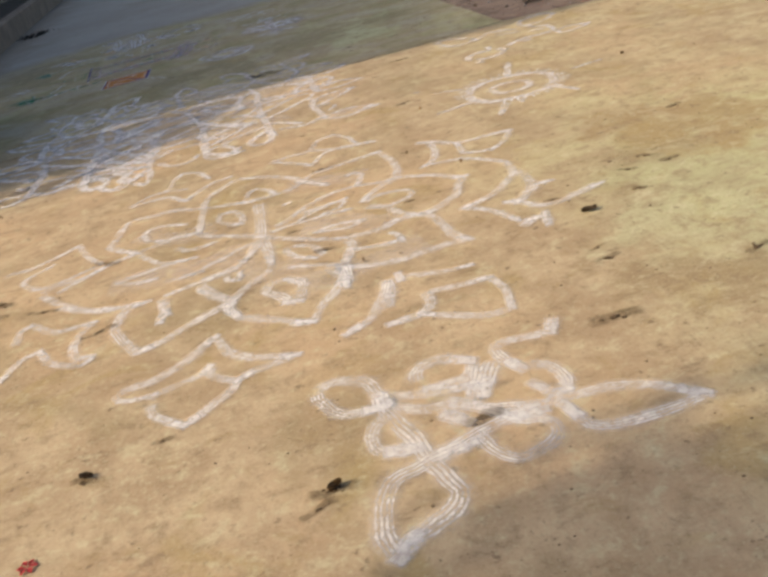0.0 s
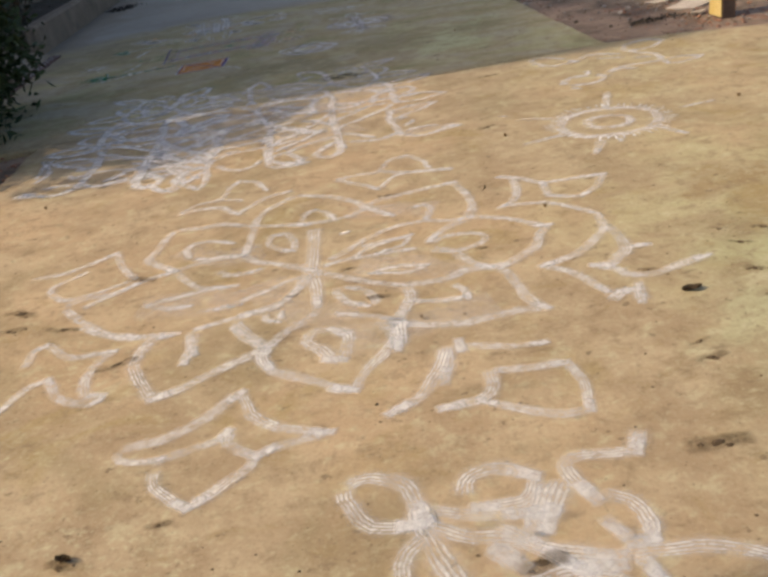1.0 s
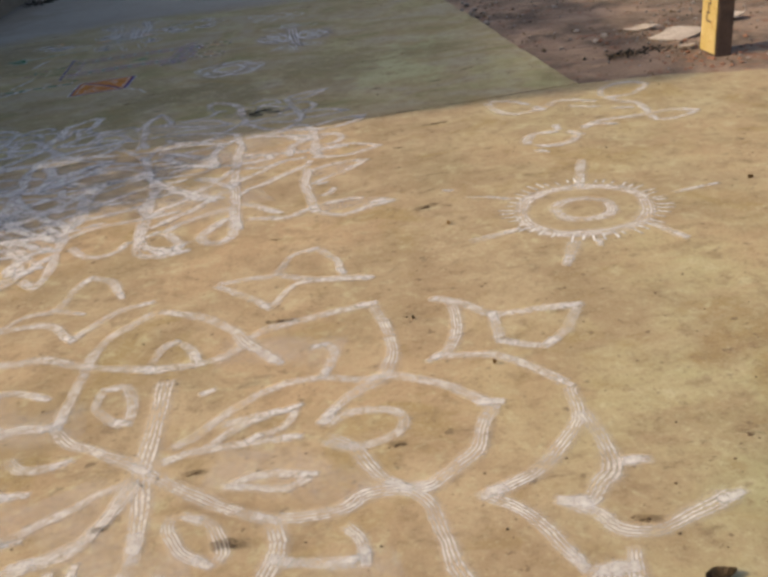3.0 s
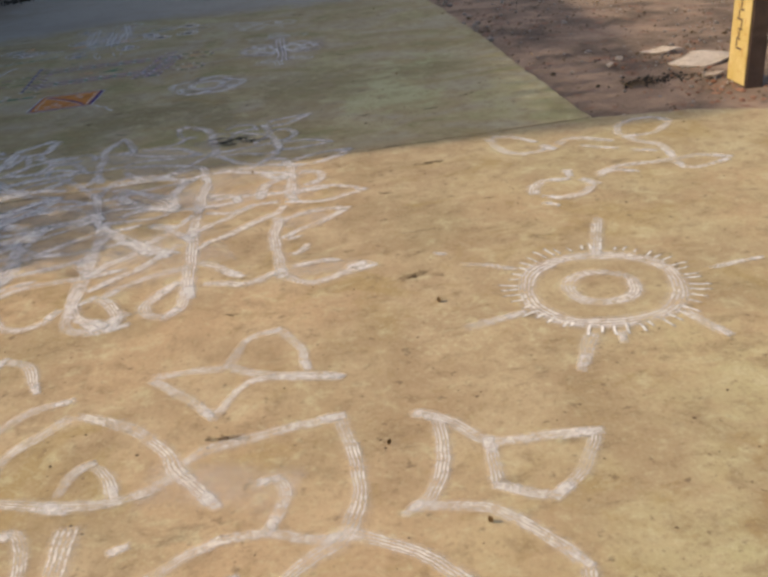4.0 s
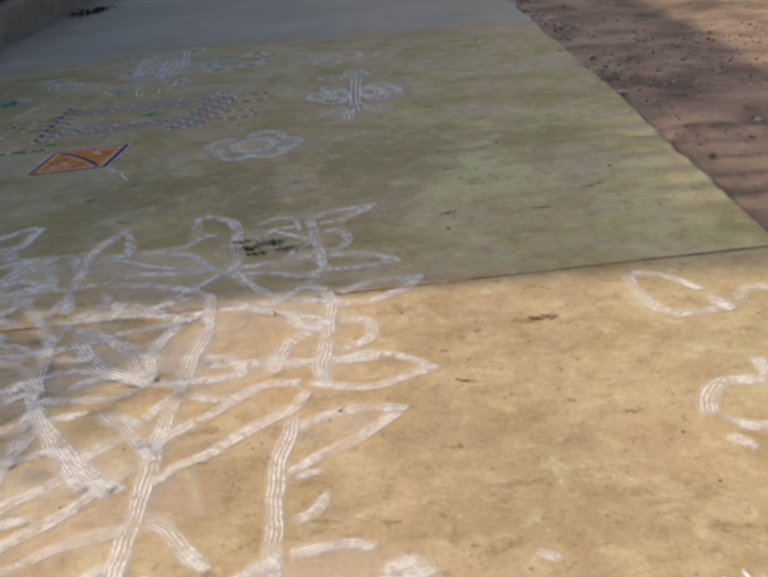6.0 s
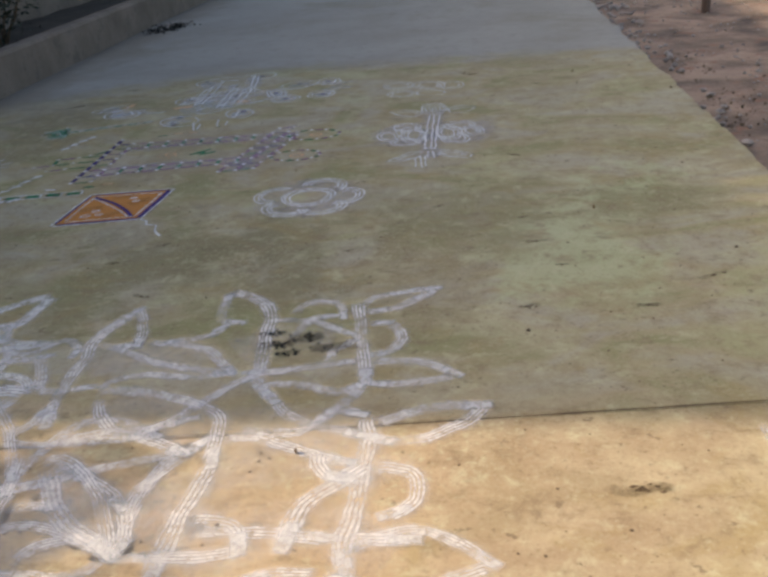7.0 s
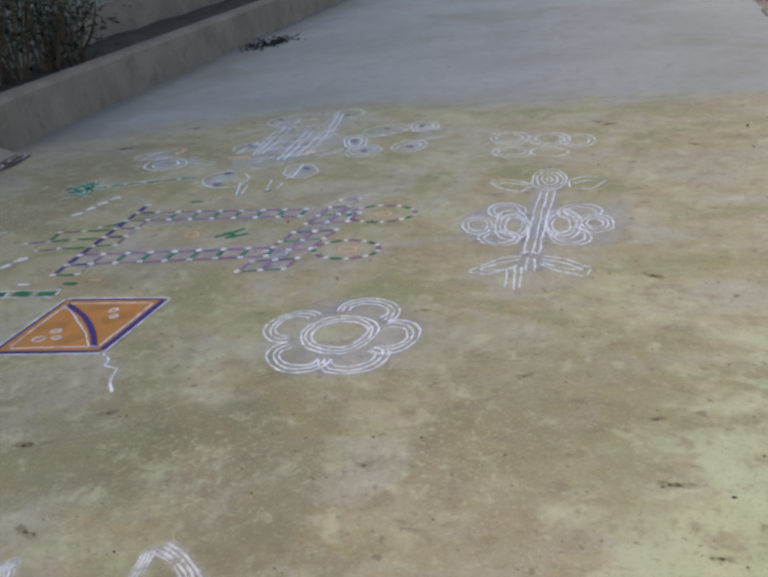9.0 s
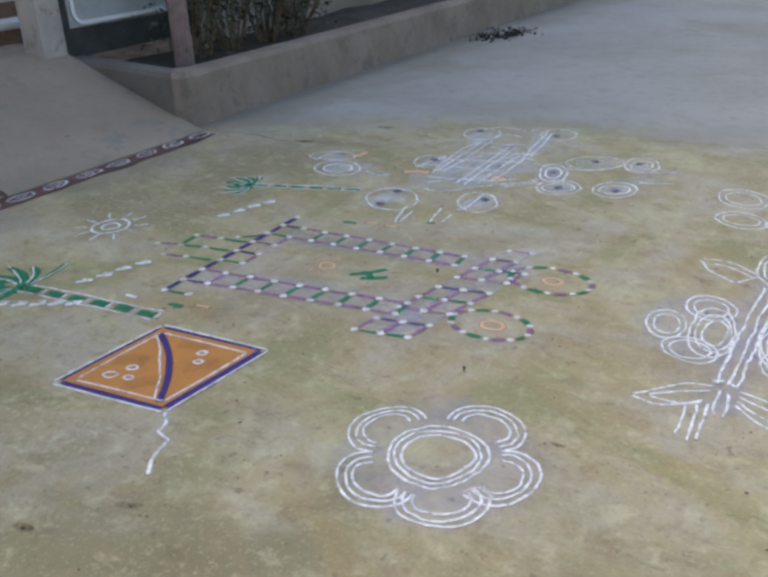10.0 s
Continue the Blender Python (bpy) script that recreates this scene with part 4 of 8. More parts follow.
stroke(lotus_kolam, 0.038, ((-1.01, 2.62), (-0.99, 2.67), (-0.9, 2.69), (-0.82, 2.72), (-0.79, 2.76)))
stroke(lotus_kolam, 0.038, ((-0.79, 2.76), (-0.79, 2.69), (-0.74, 2.63), (-0.7, 2.6)))
stroke(lotus_kolam, 0.042, ((-0.7, 2.6), (-0.72, 2.54), (-0.78, 2.5), (-0.85, 2.44), (-0.89, 2.41)))
stroke(lotus_kolam, 0.038, ((-1.01, 2.62), (-1.0, 2.54), (-0.94, 2.46), (-0.89, 2.41)))
stroke(lotus_kolam, 0.03, ((-1.15, 2.75), (-1.12, 2.69), (-1.04, 2.67), (-0.99, 2.67)))
stroke(lotus_kolam, 0.042, ((-1.48, 3.72), (-1.38, 3.62), (-1.25, 3.53), (-1.17, 3.52), (-1.05, 3.5)))
stroke(lotus_kolam, 0.038, ((-1.51, 3.88), (-1.38, 3.99), (-1.28, 4.07), (-1.13, 4.13)))
stroke(lotus_kolam, 0.035, ((-1.23, 3.8), (-1.14, 3.83), (-1.07, 3.84), (-0.97, 3.87), (-0.83, 3.86)))
stroke(lotus_kolam, 0.035, ((-1.13, 4.13), (-1.05, 3.98), (-0.99, 3.9), (-0.88, 3.86)))
stroke(lotus_kolam, 0.03, ((-0.98, 3.67), (-0.88, 3.66), (-0.8, 3.66)))
stroke(lotus_kolam, 0.035, ((-0.93, 4.06), (-0.87, 3.98), (-0.79, 3.97), (-0.73, 3.99)))
stroke(lotus_kolam, 0.035, ((-0.51, 3.85), (-0.62, 3.8), (-0.72, 3.74), (-0.81, 3.69), (-0.9, 3.65)))
stroke(lotus_kolam, 0.035, ((-0.51, 3.84), (-0.57, 3.7), (-0.64, 3.61), (-0.72, 3.58), (-0.8, 3.57)))
stroke(lotus_kolam, 0.035, ((-0.53, 3.85), (-0.58, 3.7), (-0.64, 3.6), (-0.72, 3.56), (-0.85, 3.54), (-0.97, 3.5)))
stroke(lotus_kolam, 0.03, ((-0.69, 3.55), (-0.69, 3.48), (-0.64, 3.45), (-0.63, 3.53)))
stroke(lotus_kolam, 0.045, ((-0.97, 3.48), (-0.97, 3.35), (-0.99, 3.25)))
stroke(lotus_kolam, 0.035, ((-1.85, 4.32), (-1.68, 4.33), (-1.54, 4.42), (-1.46, 4.49)))
stroke(lotus_kolam, 0.035, ((-1.46, 4.49), (-1.39, 4.27), (-1.31, 4.12), (-1.47, 4.03), (-1.61, 4.01), (-1.69, 4.11), (-1.68, 4.2), (-1.57, 4.29)))
stroke(lotus_kolam, 0.038, ((-1.59, 3.92), (-1.53, 3.98), (-1.39, 3.99), (-1.29, 4.06)))
stroke(lotus_kolam, 0.038, ((-1.59, 3.92), (-1.5, 3.79), (-1.35, 3.61), (-1.21, 3.53)))
stroke(lotus_kolam, 0.038, ((-1.63, 3.41), (-1.62, 3.55), (-1.58, 3.59), (-1.46, 3.45), (-1.37, 3.44), (-1.28, 3.44)))
stroke(lotus_kolam, 0.04, ((-1.28, 3.44), (-1.34, 3.33), (-1.35, 3.22), (-1.32, 3.13), (-1.26, 3.12)))
stroke(lotus_kolam, 0.038, ((-1.25, 3.11), (-1.3, 3.06), (-1.42, 3.14), (-1.5, 3.3)))
stroke(lotus_kolam, 0.035, ((-1.47, 3.29), (-1.53, 3.28), (-1.58, 3.24), (-1.63, 3.11)))
stroke(lotus_kolam, 0.035, ((-1.23, 3.82), (-1.12, 3.75), (-1.02, 3.73)))
stroke(lotus_kolam, 0.035, ((-0.99, 3.5), (-0.98, 3.37), (-0.95, 3.3)))
stroke(lotus_kolam, 0.038, ((0.46, 4.67), (0.54, 4.62), (0.53, 4.43), (0.48, 4.3), (0.4, 4.24)))
stroke(lotus_kolam, 0.038, ((0.47, 4.68), (0.59, 4.59), (0.67, 4.49), (0.84, 4.47), (0.98, 4.46)))
stroke(lotus_kolam, 0.038, ((0.98, 4.46), (0.88, 4.3), (0.79, 4.22), (0.65, 4.29), (0.66, 4.4), (0.67, 4.49)))
stroke(lotus_kolam, 0.038, ((0.42, 4.26), (0.61, 4.21), (0.72, 4.09), (0.79, 3.98)))
stroke(lotus_kolam, 0.042, ((0.79, 3.98), (0.76, 3.81), (0.64, 3.66), (0.53, 3.58), (0.42, 3.55)))
stroke(lotus_kolam, 0.045, ((0.78, 3.85), (0.79, 3.7), (0.78, 3.58), (0.73, 3.52), (0.67, 3.46), (0.61, 3.48)))
stroke(lotus_kolam, 0.038, ((0.78, 3.6), (0.87, 3.58)))
stroke(lotus_kolam, 0.042, ((0.42, 3.55), (0.51, 3.46), (0.56, 3.34), (0.59, 3.25)))
stroke(lotus_kolam, 0.042, ((0.61, 3.48), (0.68, 3.42), (0.71, 3.35), (0.79, 3.33), (0.9, 3.36), (1.04, 3.41)))
stroke(lotus_kolam, 0.05, ((0.57, 3.17), (0.64, 3.23), (0.69, 3.23)))
stroke(lotus_kolam, 0.042, ((0.72, 3.3), (0.7, 3.21), (0.68, 3.13)))
stroke(lotus_kolam, 0.055, ((-0.05, 3.06), (-0.06, 2.96), (-0.09, 2.83)))
stroke(lotus_kolam, 0.05, ((0.0, 3.05), (0.0, 3.01)))
stroke(lotus_kolam, 0.035, ((0.01, 3.04), (0.1, 3.0), (0.2, 2.97), (0.28, 2.97)))
stroke(lotus_kolam, 0.05, ((-0.04, 3.04), (-0.1, 2.9), (-0.17, 2.77), (-0.28, 2.7)))
stroke(lotus_kolam, 0.045, ((0.06, 2.86), (0.05, 2.74), (-0.01, 2.69), (-0.12, 2.68)))
stroke(lotus_kolam, 0.038, ((0.06, 2.85), (0.17, 2.83), (0.31, 2.82), (0.33, 2.7), (0.3, 2.54)))
stroke(lotus_kolam, 0.038, ((0.3, 2.54), (0.2, 2.55), (0.09, 2.62), (0.0, 2.69)))
stroke(lotus_kolam, 0.035, ((-0.36, 5.07), (-0.21, 5.07), (-0.1, 5.08), (-0.03, 5.24), (0.08, 5.29), (0.15, 5.16), (0.17, 5.0)))
stroke(lotus_kolam, 0.035, ((-0.1, 5.08), (0.03, 5.0), (0.28, 4.93)))
stroke(lotus_kolam, 0.035, ((-0.36, 5.06), (-0.21, 4.9), (-0.13, 4.78), (-0.04, 4.94), (0.05, 4.97), (0.27, 4.92)))
stroke(lotus_kolam, 0.04, ((-0.28, 3.32), (-0.23, 3.25), (-0.21, 3.11)))
stroke(lotus_kolam, 0.03, ((-0.16, 3.45), (-0.09, 3.42), (-0.01, 3.4), (0.08, 3.4)))
scroll_kolam = drawing("scroll_kolam", "white powder kolam of loops and leaves drawn on concrete")
stroke(scroll_kolam, 0.05, ((-0.45, 2.38), (-0.38, 2.4), (-0.29, 2.36), (-0.26, 2.28), (-0.24, 2.19)))
stroke(scroll_kolam, 0.05, ((-0.45, 2.38), (-0.43, 2.3), (-0.4, 2.22), (-0.35, 2.19), (-0.24, 2.18)))
stroke(scroll_kolam, 0.055, ((-0.24, 2.13), (-0.29, 2.1), (-0.32, 2.04), (-0.31, 1.97), (-0.26, 1.94), (-0.21, 1.93)))
stroke(scroll_kolam, 0.06, ((-0.26, 2.27), (-0.24, 2.12), (-0.21, 2.0), (-0.19, 1.89), (-0.17, 1.8), (-0.15, 1.73), (-0.15, 1.68), (-0.19, 1.63), (-0.26, 1.59), (-0.31, 1.57), (-0.35, 1.53)))
stroke(scroll_kolam, 0.055, ((-0.35, 1.53), (-0.37, 1.61), (-0.36, 1.71), (-0.33, 1.79), (-0.29, 1.83), (-0.23, 1.84), (-0.18, 1.86), (-0.12, 1.87), (-0.06, 1.88)))
stroke(scroll_kolam, 0.05, ((-0.13, 2.25), (-0.12, 2.32), (-0.07, 2.35), (0.0, 2.34), (0.07, 2.29)))
stroke(scroll_kolam, 0.04, ((0.07, 2.29), (0.03, 2.21), (-0.06, 2.2), (-0.11, 2.21)))
stroke(scroll_kolam, 0.055, ((0.1, 2.27), (0.05, 2.17), (0.01, 2.07)))
stroke(scroll_kolam, 0.055, ((0.14, 2.26), (0.1, 2.19), (0.05, 2.09)))
stroke(scroll_kolam, 0.045, ((-0.23, 2.23), (-0.12, 2.18), (-0.02, 2.16), (0.03, 2.16)))
stroke(scroll_kolam, 0.05, ((-0.25, 2.18), (-0.15, 2.11), (-0.05, 2.08), (0.04, 2.02), (0.12, 1.98), (0.19, 1.96)))
stroke(scroll_kolam, 0.05, ((0.19, 1.96), (0.3, 1.95), (0.39, 1.94), (0.49, 1.9), (0.56, 1.83), (0.61, 1.78)))
stroke(scroll_kolam, 0.05, ((0.61, 1.78), (0.5, 1.76), (0.39, 1.76), (0.29, 1.78), (0.26, 1.83), (0.24, 1.92)))
stroke(scroll_kolam, 0.05, ((0.41, 2.42), (0.36, 2.32), (0.28, 2.33), (0.2, 2.34), (0.16, 2.31), (0.18, 2.22), (0.2, 2.16)))
stroke(scroll_kolam, 0.045, ((0.21, 2.18), (0.28, 2.13), (0.3, 2.05), (0.28, 1.99), (0.23, 1.99), (0.2, 2.07)))
stroke(scroll_kolam, 0.045, ((-0.03, 1.95), (-0.01, 1.82), (0.04, 1.76), (0.1, 1.76), (0.16, 1.79), (0.18, 1.84), (0.16, 1.89), (0.11, 1.91), (0.06, 1.96)))
stroke(scroll_kolam, 0.05, ((-0.18, 1.86), (-0.1, 1.89), (-0.02, 1.92), (0.09, 1.94), (0.18, 1.93)))
stroke(scroll_kolam, 0.06, ((-0.1, 2.06), (-0.04, 1.98)))
stroke(scroll_kolam, 0.045, ((-0.08, 2.13), (-0.01, 2.06), (0.07, 1.96)))
lattice_kolam = drawing("lattice_kolam", "large interlaced white powder kolam drawn on concrete")
stroke(lattice_kolam, 0.04, ((0.03, 7.99), (0.07, 8.06), (0.19, 8.1), (0.31, 8.13), (0.25, 8.05), (0.16, 7.96), (0.07, 7.94)), base=CHALK_BOLD)
mirrored(lattice_kolam, 0.04, ((0.03, 7.99), (0.07, 8.06), (0.19, 8.1), (0.31, 8.13), (0.25, 8.05), (0.16, 7.96), (0.07, 7.94)))
stroke(lattice_kolam, 0.05, ((0.01, 8.02), (0.05, 7.78), (0.09, 7.57), (0.11, 7.44)), base=CHALK_BOLD)
mirrored(lattice_kolam, 0.05, ((0.01, 8.02), (0.05, 7.78), (0.09, 7.57), (0.11, 7.44)))
stroke(lattice_kolam, 0.04, ((0.06, 7.84), (0.15, 7.85), (0.2, 7.75), (0.19, 7.68), (0.16, 7.63), (0.1, 7.61)), base=CHALK_BOLD)
mirrored(lattice_kolam, 0.04, ((0.06, 7.84), (0.15, 7.85), (0.2, 7.75), (0.19, 7.68), (0.16, 7.63), (0.1, 7.61)))
stroke(lattice_kolam, 0.042, ((0.11, 7.57), (0.21, 7.57), (0.32, 7.54), (0.41, 7.47), (0.32, 7.44), (0.23, 7.42), (0.12, 7.43)), base=CHALK_BOLD)
mirrored(lattice_kolam, 0.042, ((0.11, 7.57), (0.21, 7.57), (0.32, 7.54), (0.41, 7.47), (0.32, 7.44), (0.23, 7.42), (0.12, 7.43)))
stroke(lattice_kolam, 0.038, ((0.08, 7.58), (-0.07, 7.54), (-0.21, 7.51), (-0.31, 7.5)), base=CHALK_BOLD)
mirrored(lattice_kolam, 0.038, ((0.08, 7.58), (-0.07, 7.54), (-0.21, 7.51), (-0.31, 7.5)))
stroke(lattice_kolam, 0.04, ((-0.24, 7.38), (-0.2, 7.43), (-0.09, 7.42), (0.04, 7.38), (0.11, 7.43)), base=CHALK_BOLD)
mirrored(lattice_kolam, 0.04, ((-0.24, 7.38), (-0.2, 7.43), (-0.09, 7.42), (0.04, 7.38), (0.11, 7.43)))
stroke(lattice_kolam, 0.038, ((0.11, 7.42), (0.07, 7.34), (0.04, 7.28), (-0.02, 7.2)), base=CHALK_BOLD)
mirrored(lattice_kolam, 0.038, ((0.11, 7.42), (0.07, 7.34), (0.04, 7.28), (-0.02, 7.2)))
stroke(lattice_kolam, 0.05, ((-0.54, 8.14), (-0.45, 8.1), (-0.36, 8.02), (-0.32, 7.94), (-0.3, 7.79), (-0.28, 7.65), (-0.26, 7.48), (-0.22, 7.39), (-0.17, 7.33)), base=CHALK_BOLD)
mirrored(lattice_kolam, 0.05, ((-0.54, 8.14), (-0.45, 8.1), (-0.36, 8.02), (-0.32, 7.94), (-0.3, 7.79), (-0.28, 7.65), (-0.26, 7.48), (-0.22, 7.39), (-0.17, 7.33)))
stroke(lattice_kolam, 0.045, ((-0.54, 8.14), (-0.52, 8.0), (-0.5, 7.89), (-0.42, 7.87)), base=CHALK_BOLD)
mirrored(lattice_kolam, 0.045, ((-0.54, 8.14), (-0.52, 8.0), (-0.5, 7.89), (-0.42, 7.87)))
stroke(lattice_kolam, 0.036, ((-0.23, 7.92), (-0.21, 8.0), (-0.13, 8.03), (-0.06, 8.0), (-0.03, 7.89)), base=CHALK_BOLD)
mirrored(lattice_kolam, 0.036, ((-0.23, 7.92), (-0.21, 8.0), (-0.13, 8.03), (-0.06, 8.0), (-0.03, 7.89)))
stroke(lattice_kolam, 0.036, ((-0.2, 7.73), (-0.17, 7.84), (-0.13, 7.9), (-0.06, 7.91)), base=CHALK_BOLD)
mirrored(lattice_kolam, 0.036, ((-0.2, 7.73), (-0.17, 7.84), (-0.13, 7.9), (-0.06, 7.91)))
stroke(lattice_kolam, 0.036, ((-0.03, 7.55), (-0.03, 7.64), (0.0, 7.67), (0.04, 7.73)), base=CHALK_BOLD)
mirrored(lattice_kolam, 0.036, ((-0.03, 7.55), (-0.03, 7.64), (0.0, 7.67), (0.04, 7.73)))
stroke(lattice_kolam, 0.034, ((-0.33, 7.89), (-0.22, 7.88), (-0.12, 7.86), (0.03, 7.75)), base=CHALK_BOLD)
mirrored(lattice_kolam, 0.034, ((-0.33, 7.89), (-0.22, 7.88), (-0.12, 7.86), (0.03, 7.75)))
stroke(lattice_kolam, 0.045, ((-0.17, 7.33), (-0.11, 7.25), (-0.02, 7.19), (0.08, 7.16), (0.15, 7.14)), base=CHALK_BOLD)
mirrored(lattice_kolam, 0.045, ((-0.17, 7.33), (-0.11, 7.25), (-0.02, 7.19), (0.08, 7.16), (0.15, 7.14)))
stroke(lattice_kolam, 0.04, ((-0.26, 7.17), (-0.13, 7.16), (-0.04, 7.17), (0.04, 7.27), (0.13, 7.25)), base=CHALK_BOLD)
mirrored(lattice_kolam, 0.04, ((-0.26, 7.17), (-0.13, 7.16), (-0.04, 7.17), (0.04, 7.27), (0.13, 7.25)))
stroke(lattice_kolam, 0.045, ((0.17, 7.19), (0.24, 7.24), (0.36, 7.29), (0.5, 7.3), (0.45, 7.21), (0.37, 7.15), (0.31, 7.12), (0.23, 7.11), (0.17, 7.13)), base=CHALK_BOLD)
mirrored(lattice_kolam, 0.045, ((0.17, 7.19), (0.24, 7.24), (0.36, 7.29), (0.5, 7.3), (0.45, 7.21), (0.37, 7.15), (0.31, 7.12), (0.23, 7.11), (0.17, 7.13)))
stroke(lattice_kolam, 0.055, ((0.14, 7.25), (0.16, 7.12), (0.16, 7.0), (0.16, 6.9), (0.16, 6.78), (0.15, 6.69), (0.17, 6.58)), base=CHALK_BOLD)
mirrored(lattice_kolam, 0.055, ((0.14, 7.25), (0.16, 7.12), (0.16, 7.0), (0.16, 6.9), (0.16, 6.78), (0.15, 6.69), (0.17, 6.58)))
stroke(lattice_kolam, 0.045, ((0.18, 6.98), (0.24, 6.99), (0.3, 6.97), (0.32, 6.92), (0.32, 6.86), (0.28, 6.81), (0.24, 6.79)), base=CHALK_BOLD)
mirrored(lattice_kolam, 0.045, ((0.18, 6.98), (0.24, 6.99), (0.3, 6.97), (0.32, 6.92), (0.32, 6.86), (0.28, 6.81), (0.24, 6.79)))
stroke(lattice_kolam, 0.055, ((0.18, 7.01), (0.11, 6.93), (0.04, 6.86), (0.01, 6.78), (0.0, 6.67)), base=CHALK_BOLD)
mirrored(lattice_kolam, 0.055, ((0.18, 7.01), (0.11, 6.93), (0.04, 6.86), (0.01, 6.78), (0.0, 6.67)))
stroke(lattice_kolam, 0.045, ((0.02, 7.07), (0.03, 7.0), (0.07, 6.95), (0.13, 6.94)), base=CHALK_BOLD)
mirrored(lattice_kolam, 0.045, ((0.02, 7.07), (0.03, 7.0), (0.07, 6.95), (0.13, 6.94)))
stroke(lattice_kolam, 0.045, ((0.15, 6.7), (0.24, 6.7), (0.33, 6.7)), base=CHALK_BOLD)
mirrored(lattice_kolam, 0.045, ((0.15, 6.7), (0.24, 6.7), (0.33, 6.7)))
stroke(lattice_kolam, 0.05, ((-0.88, 7.97), (-0.94, 7.82), (-0.95, 7.72), (-0.93, 7.63), (-0.93, 7.5), (-0.91, 7.31), (-0.88, 7.2)), base=CHALK_BOLD)
stroke(lattice_kolam, 0.045, ((-0.89, 7.97), (-0.87, 8.01), (-0.8, 7.85), (-0.77, 7.7)), base=CHALK_BOLD)
stroke(lattice_kolam, 0.038, ((-0.88, 7.69), (-0.81, 7.71), (-0.77, 7.71)), base=CHALK_BOLD)
stroke(lattice_kolam, 0.038, ((-0.93, 7.72), (-0.79, 7.66), (-0.67, 7.59), (-0.53, 7.54), (-0.37, 7.5)), base=CHALK_BOLD)
stroke(lattice_kolam, 0.038, ((-0.74, 7.73), (-0.61, 7.71), (-0.5, 7.67), (-0.43, 7.6), (-0.35, 7.5)), base=CHALK_BOLD)
mirrored(lattice_kolam, 0.038, ((-0.74, 7.73), (-0.61, 7.71), (-0.5, 7.67), (-0.43, 7.6), (-0.35, 7.5)))
stroke(lattice_kolam, 0.036, ((-0.69, 7.73), (-0.53, 7.76), (-0.48, 7.85)), base=CHALK_BOLD)
mirrored(lattice_kolam, 0.036, ((-0.69, 7.73), (-0.53, 7.76), (-0.48, 7.85)))
stroke(lattice_kolam, 0.036, ((-0.8, 7.4), (-0.75, 7.47), (-0.66, 7.5), (-0.49, 7.48), (-0.36, 7.5)), base=CHALK_BOLD)
mirrored(lattice_kolam, 0.036, ((-0.8, 7.4), (-0.75, 7.47), (-0.66, 7.5), (-0.49, 7.48), (-0.36, 7.5)))
stroke(lattice_kolam, 0.05, ((-0.8, 7.39), (-0.71, 7.4), (-0.56, 7.37), (-0.43, 7.32), (-0.34, 7.26), (-0.31, 7.19), (-0.3, 7.1), (-0.28, 7.0)), base=CHALK_BOLD)
mirrored(lattice_kolam, 0.05, ((-0.8, 7.39), (-0.71, 7.4), (-0.56, 7.37), (-0.43, 7.32), (-0.34, 7.26), (-0.31, 7.19), (-0.3, 7.1), (-0.28, 7.0)))
stroke(lattice_kolam, 0.055, ((-0.28, 7.0), (-0.29, 6.89), (-0.3, 6.77), (-0.3, 6.66), (-0.3, 6.56)), base=CHALK_BOLD)
mirrored(lattice_kolam, 0.055, ((-0.28, 7.0), (-0.29, 6.89), (-0.3, 6.77), (-0.3, 6.66), (-0.3, 6.56)))
stroke(lattice_kolam, 0.045, ((-0.77, 7.37), (-0.72, 7.25), (-0.64, 7.17), (-0.58, 7.15), (-0.48, 7.11), (-0.37, 7.05)), base=CHALK_BOLD)
mirrored(lattice_kolam, 0.045, ((-0.77, 7.37), (-0.72, 7.25), (-0.64, 7.17), (-0.58, 7.15), (-0.48, 7.11), (-0.37, 7.05)))
stroke(lattice_kolam, 0.04, ((-0.57, 7.15), (-0.5, 7.2), (-0.42, 7.3), (-0.34, 7.42), (-0.27, 7.49)), base=CHALK_BOLD)
mirrored(lattice_kolam, 0.04, ((-0.57, 7.15), (-0.5, 7.2), (-0.42, 7.3), (-0.34, 7.42), (-0.27, 7.49)))
stroke(lattice_kolam, 0.045, ((-0.37, 7.05), (-0.41, 6.98), (-0.45, 6.89), (-0.46, 6.81), (-0.43, 6.73), (-0.42, 6.66), (-0.43, 6.63)), base=CHALK_BOLD)
mirrored(lattice_kolam, 0.045, ((-0.37, 7.05), (-0.41, 6.98), (-0.45, 6.89), (-0.46, 6.81), (-0.43, 6.73), (-0.42, 6.66), (-0.43, 6.63)))
stroke(lattice_kolam, 0.045, ((-0.66, 6.96), (-0.55, 6.89), (-0.47, 6.81)), base=CHALK_BOLD)
mirrored(lattice_kolam, 0.045, ((-0.66, 6.96), (-0.55, 6.89), (-0.47, 6.81)))
stroke(lattice_kolam, 0.055, ((-0.77, 6.99), (-0.69, 6.85), (-0.6, 6.75), (-0.5, 6.68), (-0.43, 6.63)), base=CHALK_BOLD)
mirrored(lattice_kolam, 0.055, ((-0.77, 6.99), (-0.69, 6.85), (-0.6, 6.75), (-0.5, 6.68), (-0.43, 6.63)))
stroke(lattice_kolam, 0.045, ((-0.77, 6.99), (-0.69, 6.98), (-0.62, 6.93)), base=CHALK_BOLD)
mirrored(lattice_kolam, 0.045, ((-0.77, 6.99), (-0.69, 6.98), (-0.62, 6.93)))
